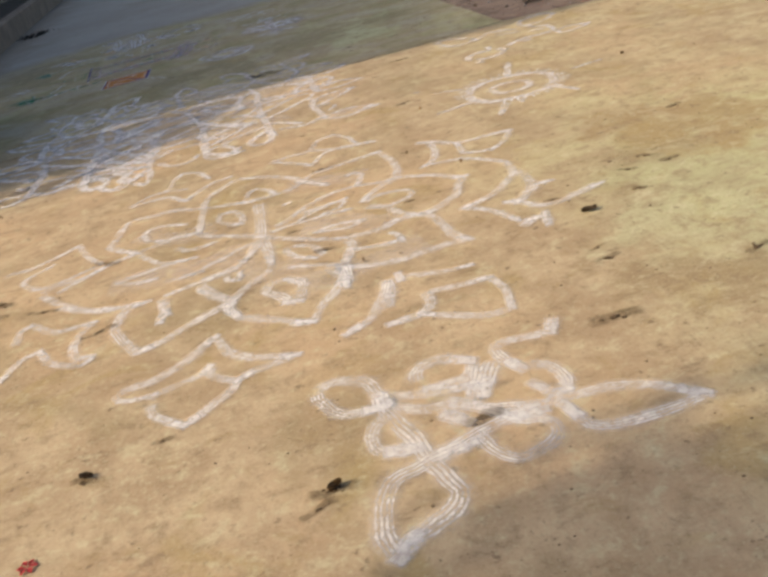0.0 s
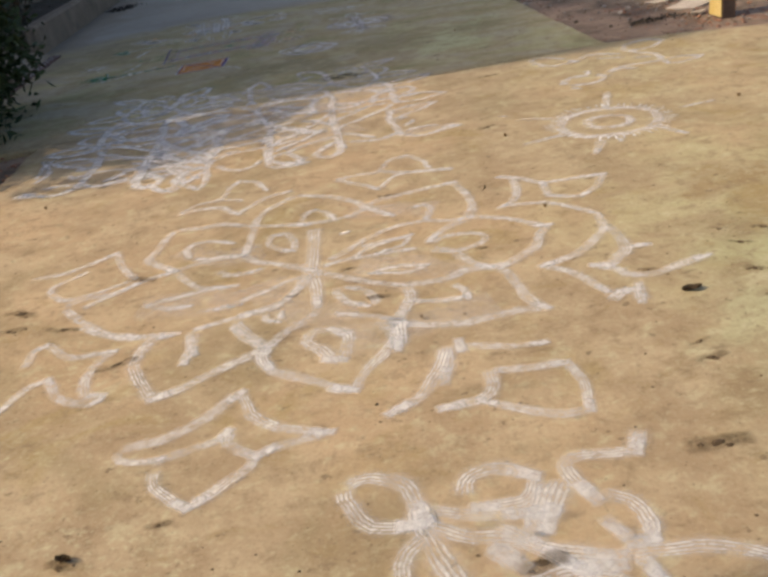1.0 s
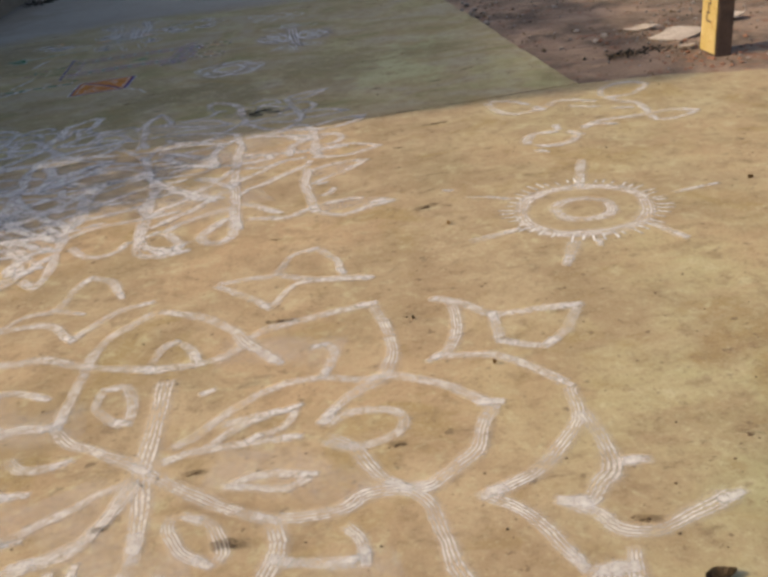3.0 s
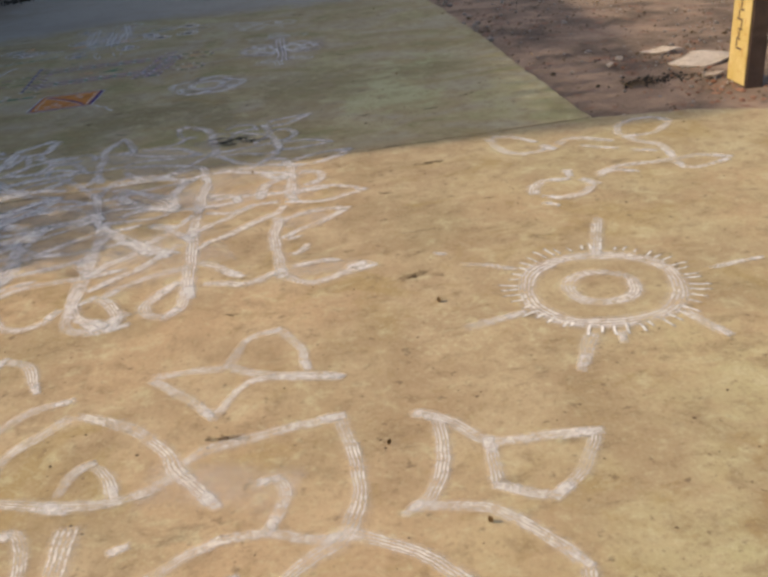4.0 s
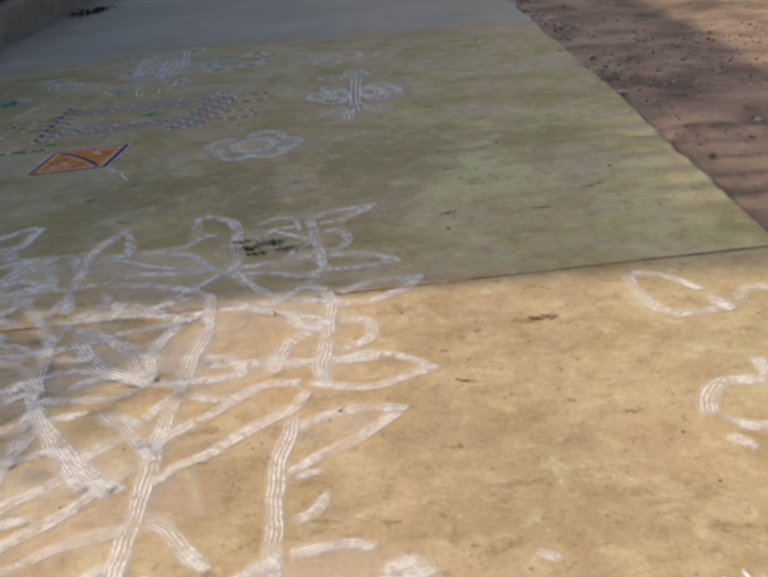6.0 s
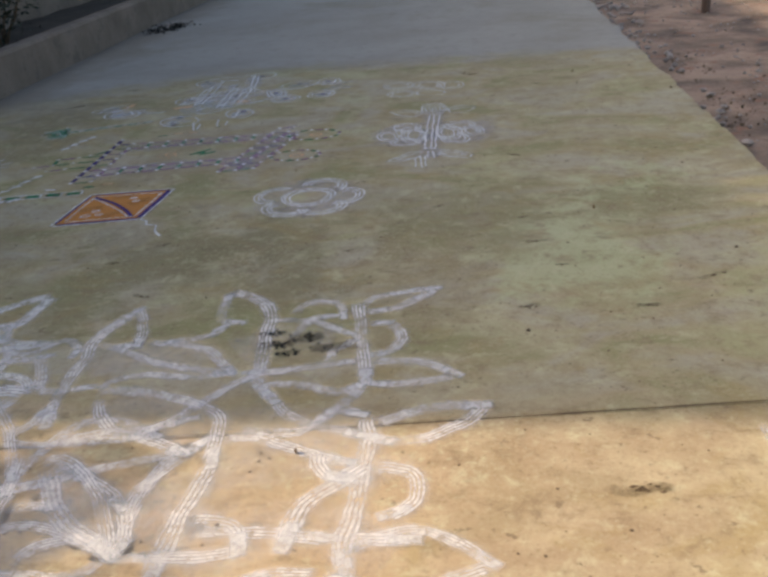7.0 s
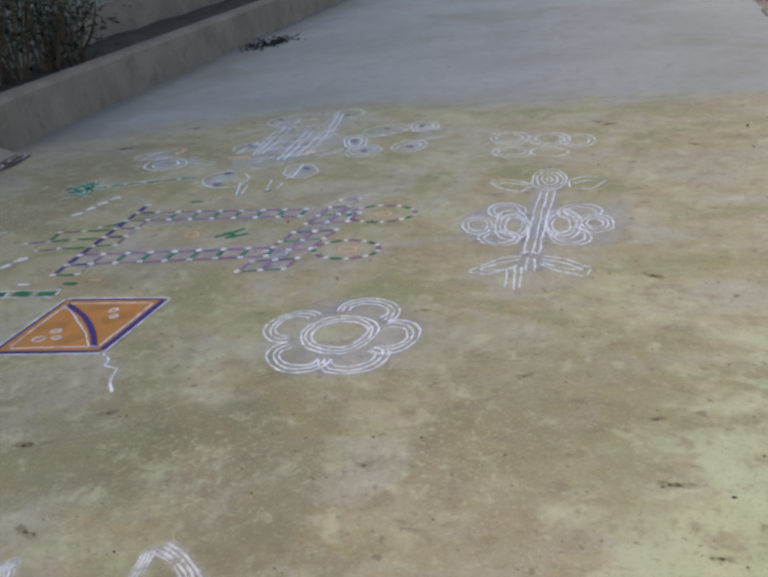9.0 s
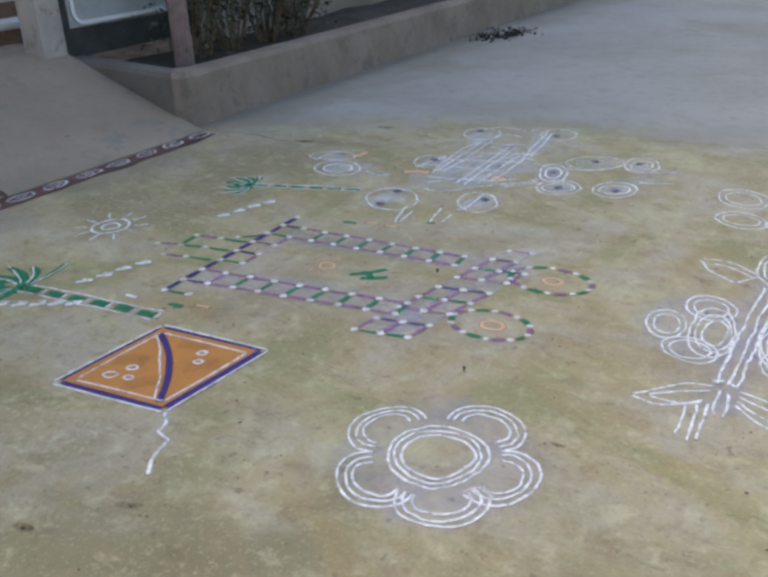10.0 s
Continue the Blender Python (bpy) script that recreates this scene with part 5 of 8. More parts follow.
stroke(lattice_kolam, 0.036, ((-0.99, 7.11), (-0.84, 7.1), (-0.67, 7.12), (-0.53, 7.14)), base=CHALK_BOLD)
stroke(lattice_kolam, 0.045, ((-0.28, 6.76), (-0.23, 6.77), (-0.15, 6.75), (-0.12, 6.7), (-0.11, 6.65), (-0.19, 6.63), (-0.27, 6.63), (-0.41, 6.62)), base=CHALK_BOLD)
mirrored(lattice_kolam, 0.045, ((-0.28, 6.76), (-0.23, 6.77), (-0.15, 6.75), (-0.12, 6.7), (-0.11, 6.65), (-0.19, 6.63), (-0.27, 6.63), (-0.41, 6.62)))
stroke(lattice_kolam, 0.038, ((-1.17, 7.44), (-1.04, 7.41), (-0.95, 7.4), (-0.82, 7.43)), base=CHALK_BOLD)
stroke(lattice_kolam, 0.036, ((-1.29, 7.67), (-1.17, 7.66), (-1.11, 7.73), (-1.05, 7.75), (-0.99, 7.69), (-0.99, 7.63)), base=CHALK_BOLD)
stroke(lattice_kolam, 0.036, ((-1.25, 7.6), (-1.17, 7.61), (-1.07, 7.65)), base=CHALK_BOLD)
stroke(lattice_kolam, 0.04, ((-1.01, 7.15), (-0.94, 7.2), (-0.91, 7.31)), base=CHALK_BOLD)
stroke(lattice_kolam, 0.04, ((-0.81, 6.79), (-0.75, 6.82), (-0.65, 6.81)), base=CHALK_BOLD)
mirrored(lattice_kolam, 0.04, ((-0.81, 6.79), (-0.75, 6.82), (-0.65, 6.81)))
stroke(lattice_kolam, 0.04, ((-0.7, 6.59), (-0.64, 6.66), (-0.56, 6.69), (-0.5, 6.69)), base=CHALK_BOLD)
mirrored(lattice_kolam, 0.04, ((-0.7, 6.59), (-0.64, 6.66), (-0.56, 6.69), (-0.5, 6.69)))
stroke(lattice_kolam, 0.04, ((0.16, 6.67), (0.24, 6.71), (0.33, 6.74), (0.44, 6.69), (0.52, 6.62), (0.44, 6.58), (0.33, 6.53), (0.22, 6.54), (0.14, 6.57)), base=CHALK_BOLD)
mirrored(lattice_kolam, 0.04, ((0.16, 6.67), (0.24, 6.71), (0.33, 6.74), (0.44, 6.69), (0.52, 6.62), (0.44, 6.58), (0.33, 6.53), (0.22, 6.54), (0.14, 6.57)))
stroke(lattice_kolam, 0.042, ((0.11, 6.58), (-0.03, 6.57), (-0.1, 6.5), (-0.19, 6.41), (-0.28, 6.33), (-0.32, 6.25)), base=CHALK_BOLD)
mirrored(lattice_kolam, 0.042, ((0.11, 6.58), (-0.03, 6.57), (-0.1, 6.5), (-0.19, 6.41), (-0.28, 6.33), (-0.32, 6.25)))
stroke(lattice_kolam, 0.042, ((0.12, 6.54), (0.09, 6.44), (0.02, 6.38), (-0.06, 6.31), (-0.14, 6.23), (-0.22, 6.18), (-0.27, 6.12)), base=CHALK_BOLD)
mirrored(lattice_kolam, 0.042, ((0.12, 6.54), (0.09, 6.44), (0.02, 6.38), (-0.06, 6.31), (-0.14, 6.23), (-0.22, 6.18), (-0.27, 6.12)))
stroke(lattice_kolam, 0.042, ((0.08, 6.32), (0.16, 6.37), (0.26, 6.41), (0.42, 6.4), (0.36, 6.33), (0.26, 6.24), (0.17, 6.18), (0.11, 6.13)), base=CHALK_BOLD)
mirrored(lattice_kolam, 0.042, ((0.08, 6.32), (0.16, 6.37), (0.26, 6.41), (0.42, 6.4), (0.36, 6.33), (0.26, 6.24), (0.17, 6.18), (0.11, 6.13)))
stroke(lattice_kolam, 0.05, ((0.08, 6.4), (0.08, 6.27), (0.07, 6.15), (0.08, 5.98), (0.09, 5.83), (0.1, 5.73)), base=CHALK_BOLD)
mirrored(lattice_kolam, 0.05, ((0.08, 6.4), (0.08, 6.27), (0.07, 6.15), (0.08, 5.98), (0.09, 5.83), (0.1, 5.73)))
stroke(lattice_kolam, 0.045, ((0.1, 5.73), (0.15, 5.68), (0.21, 5.64), (0.27, 5.65), (0.34, 5.69), (0.41, 5.71), (0.47, 5.73), (0.43, 5.76), (0.38, 5.74)), base=CHALK_BOLD)
mirrored(lattice_kolam, 0.045, ((0.1, 5.73), (0.15, 5.68), (0.21, 5.64), (0.27, 5.65), (0.34, 5.69), (0.41, 5.71), (0.47, 5.73), (0.43, 5.76), (0.38, 5.74)))
stroke(lattice_kolam, 0.036, ((0.13, 5.79), (0.19, 5.82), (0.26, 5.83), (0.33, 5.82)), base=CHALK_BOLD)
mirrored(lattice_kolam, 0.036, ((0.13, 5.79), (0.19, 5.82), (0.26, 5.83), (0.33, 5.82)))
stroke(lattice_kolam, 0.036, ((0.11, 6.1), (0.18, 6.12)), base=CHALK_BOLD)
mirrored(lattice_kolam, 0.036, ((0.11, 6.1), (0.18, 6.12)))
stroke(lattice_kolam, 0.036, ((0.12, 5.93), (0.18, 5.95), (0.21, 6.02)), base=CHALK_BOLD)
mirrored(lattice_kolam, 0.036, ((0.12, 5.93), (0.18, 5.95), (0.21, 6.02)))
stroke(lattice_kolam, 0.055, ((-0.3, 6.54), (-0.31, 6.33), (-0.3, 6.18), (-0.29, 6.01), (-0.29, 5.88), (-0.29, 5.77), (-0.27, 5.65)), base=CHALK_BOLD)
mirrored(lattice_kolam, 0.055, ((-0.3, 6.54), (-0.31, 6.33), (-0.3, 6.18), (-0.29, 6.01), (-0.29, 5.88), (-0.29, 5.77), (-0.27, 5.65)))
stroke(lattice_kolam, 0.05, ((-0.29, 5.84), (-0.29, 5.67), (-0.3, 5.56), (-0.35, 5.49), (-0.42, 5.53), (-0.44, 5.61), (-0.4, 5.69), (-0.34, 5.78)), base=CHALK_BOLD)
mirrored(lattice_kolam, 0.05, ((-0.29, 5.84), (-0.29, 5.67), (-0.3, 5.56), (-0.35, 5.49), (-0.42, 5.53), (-0.44, 5.61), (-0.4, 5.69), (-0.34, 5.78)))
stroke(lattice_kolam, 0.042, ((-0.81, 7.01), (-0.73, 7.02), (-0.62, 6.93), (-0.52, 6.8), (-0.44, 6.63)), base=CHALK_BOLD)
mirrored(lattice_kolam, 0.042, ((-0.81, 7.01), (-0.73, 7.02), (-0.62, 6.93), (-0.52, 6.8), (-0.44, 6.63)))
stroke(lattice_kolam, 0.042, ((-0.42, 6.63), (-0.44, 6.79), (-0.43, 6.96), (-0.4, 7.05), (-0.31, 7.14)), base=CHALK_BOLD)
mirrored(lattice_kolam, 0.042, ((-0.42, 6.63), (-0.44, 6.79), (-0.43, 6.96), (-0.4, 7.05), (-0.31, 7.14)))
stroke(lattice_kolam, 0.04, ((-0.81, 7.11), (-0.68, 7.16), (-0.54, 7.18), (-0.4, 7.24)), base=CHALK_BOLD)
mirrored(lattice_kolam, 0.04, ((-0.81, 7.11), (-0.68, 7.16), (-0.54, 7.18), (-0.4, 7.24)))
stroke(lattice_kolam, 0.042, ((-0.44, 6.63), (-0.48, 6.57), (-0.6, 6.55), (-0.78, 6.56)), base=CHALK_BOLD)
mirrored(lattice_kolam, 0.042, ((-0.44, 6.63), (-0.48, 6.57), (-0.6, 6.55), (-0.78, 6.56)))
stroke(lattice_kolam, 0.05, ((-0.79, 6.57), (-0.69, 6.42), (-0.59, 6.3), (-0.52, 6.21), (-0.43, 6.14), (-0.37, 6.1)), base=CHALK_BOLD)
mirrored(lattice_kolam, 0.05, ((-0.79, 6.57), (-0.69, 6.42), (-0.59, 6.3), (-0.52, 6.21), (-0.43, 6.14), (-0.37, 6.1)))
stroke(lattice_kolam, 0.045, ((-0.54, 6.48), (-0.42, 6.37), (-0.31, 6.22)), base=CHALK_BOLD)
mirrored(lattice_kolam, 0.045, ((-0.54, 6.48), (-0.42, 6.37), (-0.31, 6.22)))
stroke(lattice_kolam, 0.042, ((-0.53, 6.47), (-0.39, 6.4), (-0.33, 6.53)), base=CHALK_BOLD)
mirrored(lattice_kolam, 0.042, ((-0.53, 6.47), (-0.39, 6.4), (-0.33, 6.53)))
stroke(lattice_kolam, 0.045, ((-0.41, 6.35), (-0.51, 6.24), (-0.57, 6.13), (-0.66, 6.05), (-0.72, 5.96)), base=CHALK_BOLD)
mirrored(lattice_kolam, 0.045, ((-0.41, 6.35), (-0.51, 6.24), (-0.57, 6.13), (-0.66, 6.05), (-0.72, 5.96)))
stroke(lattice_kolam, 0.045, ((-0.34, 6.21), (-0.41, 6.11), (-0.5, 5.99), (-0.61, 5.89), (-0.69, 5.82)), base=CHALK_BOLD)
mirrored(lattice_kolam, 0.045, ((-0.34, 6.21), (-0.41, 6.11), (-0.5, 5.99), (-0.61, 5.89), (-0.69, 5.82)))
stroke(lattice_kolam, 0.042, ((-0.28, 5.94), (-0.44, 5.88), (-0.53, 5.83), (-0.62, 5.74)), base=CHALK_BOLD)
mirrored(lattice_kolam, 0.042, ((-0.28, 5.94), (-0.44, 5.88), (-0.53, 5.83), (-0.62, 5.74)))
stroke(lattice_kolam, 0.045, ((-0.88, 7.05), (-0.84, 6.87), (-0.81, 6.7), (-0.78, 6.54)), base=CHALK_BOLD)
stroke(lattice_kolam, 0.042, ((-0.7, 6.44), (-0.74, 6.24), (-0.77, 6.1), (-0.74, 5.97)), base=CHALK_BOLD)
mirrored(lattice_kolam, 0.042, ((-0.7, 6.44), (-0.74, 6.24), (-0.77, 6.1), (-0.74, 5.97)))
stroke(lattice_kolam, 0.042, ((-0.27, 5.98), (-0.19, 5.92), (-0.13, 5.84), (-0.07, 5.78)), base=CHALK_BOLD)
mirrored(lattice_kolam, 0.042, ((-0.27, 5.98), (-0.19, 5.92), (-0.13, 5.84), (-0.07, 5.78)))
stroke(lattice_kolam, 0.04, ((-0.24, 5.75), (-0.14, 5.73), (-0.07, 5.7), (0.0, 5.71), (0.08, 5.78)), base=CHALK_BOLD)
mirrored(lattice_kolam, 0.04, ((-0.24, 5.75), (-0.14, 5.73), (-0.07, 5.7), (0.0, 5.71), (0.08, 5.78)))
stroke(lattice_kolam, 0.045, ((-0.7, 5.7), (-0.66, 5.74), (-0.59, 5.67), (-0.54, 5.56), (-0.55, 5.47), (-0.61, 5.47), (-0.65, 5.51)), base=CHALK_BOLD)
mirrored(lattice_kolam, 0.045, ((-0.7, 5.7), (-0.66, 5.74), (-0.59, 5.67), (-0.54, 5.56), (-0.55, 5.47), (-0.61, 5.47), (-0.65, 5.51)))
stroke(lattice_kolam, 0.042, ((-0.25, 6.72), (-0.12, 6.72), (-0.01, 6.72), (0.12, 6.7)), base=CHALK_BOLD)
mirrored(lattice_kolam, 0.042, ((-0.25, 6.72), (-0.12, 6.72), (-0.01, 6.72), (0.12, 6.7)))
stroke(lattice_kolam, 0.04, ((-0.28, 6.55), (-0.15, 6.51), (-0.03, 6.57)), base=CHALK_BOLD)
mirrored(lattice_kolam, 0.04, ((-0.28, 6.55), (-0.15, 6.51), (-0.03, 6.57)))
stroke(lattice_kolam, 0.04, ((-0.29, 7.13), (-0.17, 7.13), (0.0, 7.05), (0.13, 7.01)), base=CHALK_BOLD)
mirrored(lattice_kolam, 0.04, ((-0.29, 7.13), (-0.17, 7.13), (0.0, 7.05), (0.13, 7.01)))
stroke(lattice_kolam, 0.04, ((-1.47, 5.57), (-1.39, 5.4), (-1.3, 5.33), (-1.25, 5.42), (-1.27, 5.59), (-1.37, 5.76), (-1.48, 5.81), (-1.5, 5.68)), base=CHALK_BOLD)
stroke(lattice_kolam, 0.045, ((-1.23, 5.41), (-1.14, 5.29), (-1.11, 5.43), (-1.12, 5.69), (-1.12, 5.83), (-1.22, 5.99), (-1.27, 5.87)), base=CHALK_BOLD)
stroke(lattice_kolam, 0.04, ((-1.57, 6.18), (-1.45, 5.98), (-1.3, 5.88), (-1.21, 5.95)), base=CHALK_BOLD)
stroke(lattice_kolam, 0.04, ((-1.67, 6.11), (-1.5, 5.96), (-1.33, 5.78), (-1.16, 5.51)), base=CHALK_BOLD)
stroke(lattice_kolam, 0.04, ((-1.07, 5.71), (-0.95, 5.55), (-0.83, 5.57), (-0.79, 5.66)), base=CHALK_BOLD)
stroke(lattice_kolam, 0.045, ((-0.77, 6.6), (-0.74, 6.19), (-0.73, 5.82), (-0.73, 5.53), (-0.62, 5.45), (-0.5, 5.47)), base=CHALK_BOLD)
stroke(lattice_kolam, 0.04, ((-1.16, 6.42), (-0.99, 6.26), (-0.77, 6.24), (-0.6, 6.3), (-0.4, 6.07)), base=CHALK_BOLD)
stroke(lattice_kolam, 0.04, ((-1.76, 6.48), (-1.6, 6.49), (-1.43, 6.5), (-1.22, 6.45), (-1.05, 6.46), (-0.83, 6.6)), base=CHALK_BOLD)
stroke(lattice_kolam, 0.04, ((-1.07, 6.62), (-0.83, 6.65), (-0.67, 6.37), (-0.48, 6.11)), base=CHALK_BOLD)
stroke(lattice_kolam, 0.04, ((-1.45, 6.75), (-1.31, 6.83), (-1.17, 6.87), (-0.91, 6.79), (-0.77, 6.62)), base=CHALK_BOLD)
stroke(lattice_kolam, 0.04, ((-1.39, 6.03), (-1.15, 6.04), (-0.97, 6.08), (-0.76, 6.15)), base=CHALK_BOLD)
stroke(lattice_kolam, 0.04, ((-1.14, 5.81), (-0.97, 5.92), (-0.77, 5.95), (-0.58, 5.99)), base=CHALK_BOLD)
stroke(lattice_kolam, 0.04, ((-1.88, 6.9), (-1.7, 6.92), (-1.47, 6.86), (-1.22, 6.64)), base=CHALK_BOLD)
stroke(lattice_kolam, 0.04, ((-1.79, 7.35), (-1.77, 7.67), (-1.7, 7.77), (-1.52, 7.44), (-1.43, 7.16), (-1.59, 7.13)), base=CHALK_BOLD)
stroke(lattice_kolam, 0.04, ((-1.51, 7.69), (-1.51, 7.89), (-1.43, 7.85), (-1.38, 7.62), (-1.43, 7.55)), base=CHALK_BOLD)
stroke(lattice_kolam, 0.04, ((-1.39, 7.08), (-1.29, 7.26), (-1.13, 7.34), (-0.98, 7.16), (-0.86, 6.93)), base=CHALK_BOLD)
stroke(lattice_kolam, 0.04, ((-1.31, 7.43), (-1.24, 7.61), (-1.1, 7.6), (-1.01, 7.42)), base=CHALK_BOLD)
stroke(lattice_kolam, 0.04, ((-0.86, 6.93), (-0.79, 7.18), (-0.66, 7.23), (-0.49, 7.14)), base=CHALK_BOLD)
stroke(lattice_kolam, 0.04, ((-1.35, 6.56), (-1.25, 6.86), (-1.12, 7.01), (-0.82, 6.85)), base=CHALK_BOLD)
stroke(lattice_kolam, 0.04, ((-1.99, 7.33), (-1.79, 7.17), (-1.59, 7.13)), base=CHALK_BOLD)
stroke(lattice_kolam, 0.045, ((-1.53, 6.64), (-1.46, 6.3), (-1.43, 6.04)), base=CHALK_BOLD)
stroke(lattice_kolam, 0.045, ((-1.28, 6.62), (-1.22, 6.23)), base=CHALK_BOLD)
stroke(lattice_kolam, 0.04, ((-1.56, 5.88), (-1.52, 6.16), (-1.41, 6.28), (-1.21, 6.23)), base=CHALK_BOLD)
stroke(lattice_kolam, 0.04, ((-1.83, 6.74), (-1.7, 6.67), (-1.53, 6.64), (-1.35, 6.56)), base=CHALK_BOLD)
stroke(lattice_kolam, 0.04, ((-2.29, 6.06), (-2.27, 6.48), (-2.05, 6.6), (-1.81, 6.58)), base=CHALK_BOLD)
stroke(lattice_kolam, 0.04, ((-2.18, 6.26), (-1.92, 6.29), (-1.57, 6.21), (-1.25, 6.25), (-0.91, 6.24)), base=CHALK_BOLD)
stroke(lattice_kolam, 0.04, ((-2.02, 5.96), (-1.8, 6.0), (-1.53, 5.91), (-1.21, 5.89), (-0.96, 5.97)), base=CHALK_BOLD)
stroke(lattice_kolam, 0.04, ((-1.83, 5.67), (-1.62, 5.71), (-1.41, 5.69), (-1.13, 5.7)), base=CHALK_BOLD)
stroke(lattice_kolam, 0.04, ((-2.0, 6.7), (-1.72, 6.72), (-1.43, 6.68), (-1.11, 6.61), (-0.79, 6.61)), base=CHALK_BOLD)
stroke(lattice_kolam, 0.036, ((-1.81, 7.5), (-1.81, 7.75), (-1.64, 7.72), (-1.61, 7.37), (-1.81, 7.5)), base=CHALK_BOLD)
stroke(lattice_kolam, 0.036, ((-1.51, 7.63), (-1.45, 7.85), (-1.27, 7.69), (-1.21, 7.42), (-1.36, 7.36)), base=CHALK_BOLD)
stroke(lattice_kolam, 0.04, ((-1.86, 6.87), (-1.72, 7.13), (-1.42, 7.16), (-1.06, 7.01)), base=CHALK_BOLD)
stroke(lattice_kolam, 0.045, ((-1.47, 5.54), (-1.36, 5.37), (-1.23, 5.46), (-1.13, 5.64)), base=CHALK_BOLD)
stroke(lattice_kolam, 0.045, ((-0.77, 5.97), (-0.72, 5.62), (-0.58, 5.49), (-0.51, 5.56)), base=CHALK_BOLD)
stroke(lattice_kolam, 0.04, ((-1.29, 6.05), (-1.11, 6.17), (-0.85, 6.39), (-0.58, 6.48)), base=CHALK_BOLD)
stroke(lattice_kolam, 0.04, ((-1.2, 6.88), (-0.87, 6.88), (-0.58, 6.99), (-0.35, 7.07)), base=CHALK_BOLD)
stroke(lattice_kolam, 0.045, ((-2.35, 6.53), (-2.23, 6.18), (-2.26, 5.99)), base=CHALK_BOLD)
stroke(lattice_kolam, 0.04, ((-1.5, 6.4), (-1.27, 6.45), (-1.0, 6.58), (-0.72, 6.74), (-0.43, 6.64)), base=CHALK_BOLD)
stroke(lattice_kolam, 0.045, ((-1.88, 6.1), (-1.92, 6.52), (-1.9, 6.89)), base=CHALK_BOLD)
stroke(lattice_kolam, 0.045, ((-1.14, 5.75), (-1.11, 6.17), (-1.04, 6.61)), base=CHALK_BOLD)
ribbon("scuff", lattice_kolam, 0.28, smooth_line(((-0.87, 6.49), (-0.71, 6.68), (-0.48, 6.8), (-0.23, 6.84)), 0.04), SMUDGE)
ribbon("scuff", lattice_kolam, 0.26, smooth_line(((-0.76, 6.0), (-0.61, 6.13), (-0.4, 6.28), (-0.22, 6.38)), 0.04), SMUDGE)
ribbon("scuff", lattice_kolam, 0.22, smooth_line(((-0.64, 5.81), (-0.47, 5.91), (-0.29, 6.01), (-0.12, 6.07)), 0.04), SMUDGE)
ribbon("scuff", lattice_kolam, 0.22, smooth_line(((-0.25, 6.6), (-0.08, 6.73), (0.1, 6.74), (0.29, 6.66)), 0.04), SMUDGE)
ribbon("scuff", lattice_kolam, 0.2, smooth_line(((-0.29, 6.94), (-0.11, 7.0), (0.09, 7.05), (0.25, 6.93)), 0.04), SMUDGE)
ribbon("scuff", lattice_kolam, 0.16, smooth_line(((0.1, 6.27), (0.2, 6.32), (0.33, 6.33)), 0.04), SMUDGE)
ribbon("scuff", lattice_kolam, 0.14, smooth_line(((0.12, 5.78), (0.22, 5.77), (0.33, 5.77), (0.41, 5.74)), 0.04), SMUDGE)
ribbon("scuff", lattice_kolam, 0.26, smooth_line(((-0.78, 6.89), (-0.57, 6.81), (-0.39, 6.77), (-0.17, 6.72)), 0.04), SMUDGE)
ribbon("scuff", lattice_kolam, 0.24, smooth_line(((-0.47, 7.12), (-0.29, 7.17), (-0.08, 7.2), (0.13, 7.17)), 0.04), SMUDGE)
ribbon("scuff", lattice_kolam, 0.2, smooth_line(((-0.74, 7.28), (-0.52, 7.25), (-0.34, 7.2)), 0.04), SMUDGE)
ribbon("scuff", lattice_kolam, 0.2, smooth_line(((-0.39, 7.65), (-0.23, 7.75), (-0.03, 7.74)), 0.04), SMUDGE)
ribbon("scuff", lattice_kolam, 0.18, smooth_line(((-0.9, 7.56), (-0.7, 7.62), (-0.46, 7.58)), 0.04), SMUDGE)
ribbon("scuff", lattice_kolam, 0.35, smooth_line(((-1.61, 5.9), (-1.41, 5.88), (-1.16, 5.78)), 0.04), SMUDGE)
ribbon("scuff", lattice_kolam, 0.35, smooth_line(((-1.52, 6.16), (-1.2, 6.18), (-0.83, 6.27), (-0.43, 6.26)), 0.04), SMUDGE)
ribbon("scuff", lattice_kolam, 0.3, smooth_line(((-1.76, 6.8), (-1.4, 6.83), (-1.06, 6.76), (-0.75, 6.71)), 0.04), SMUDGE)
ribbon("scuff", lotus_kolam, 0.22, smooth_line(((-0.74, 3.85), (-0.62, 3.6), (-0.48, 3.44), (-0.33, 3.46)), 0.04), SMUDGE)
ribbon("scuff", lotus_kolam, 0.2, smooth_line(((-1.12, 4.39), (-0.93, 4.2), (-0.72, 4.22)), 0.04), SMUDGE)
ribbon("scuff", lotus_kolam, 0.2, smooth_line(((-0.32, 4.5), (-0.09, 4.46), (0.12, 4.37)), 0.04), SMUDGE)
ribbon("scuff", lotus_kolam, 0.22, smooth_line(((-0.31, 3.86), (-0.08, 3.77), (0.12, 3.61)), 0.04), SMUDGE)
ribbon("scuff", lotus_kolam, 0.22, smooth_line(((-0.41, 3.22), (-0.25, 3.23), (-0.08, 3.27), (0.19, 3.31)), 0.04), SMUDGE)
ribbon("scuff", lotus_kolam, 0.22, smooth_line(((-1.25, 3.79), (-1.04, 3.76), (-0.81, 3.71)), 0.04), SMUDGE)
leaf_kolam = drawing("leaf_kolam", "faint white powder kolam of leaves drawn on concrete")
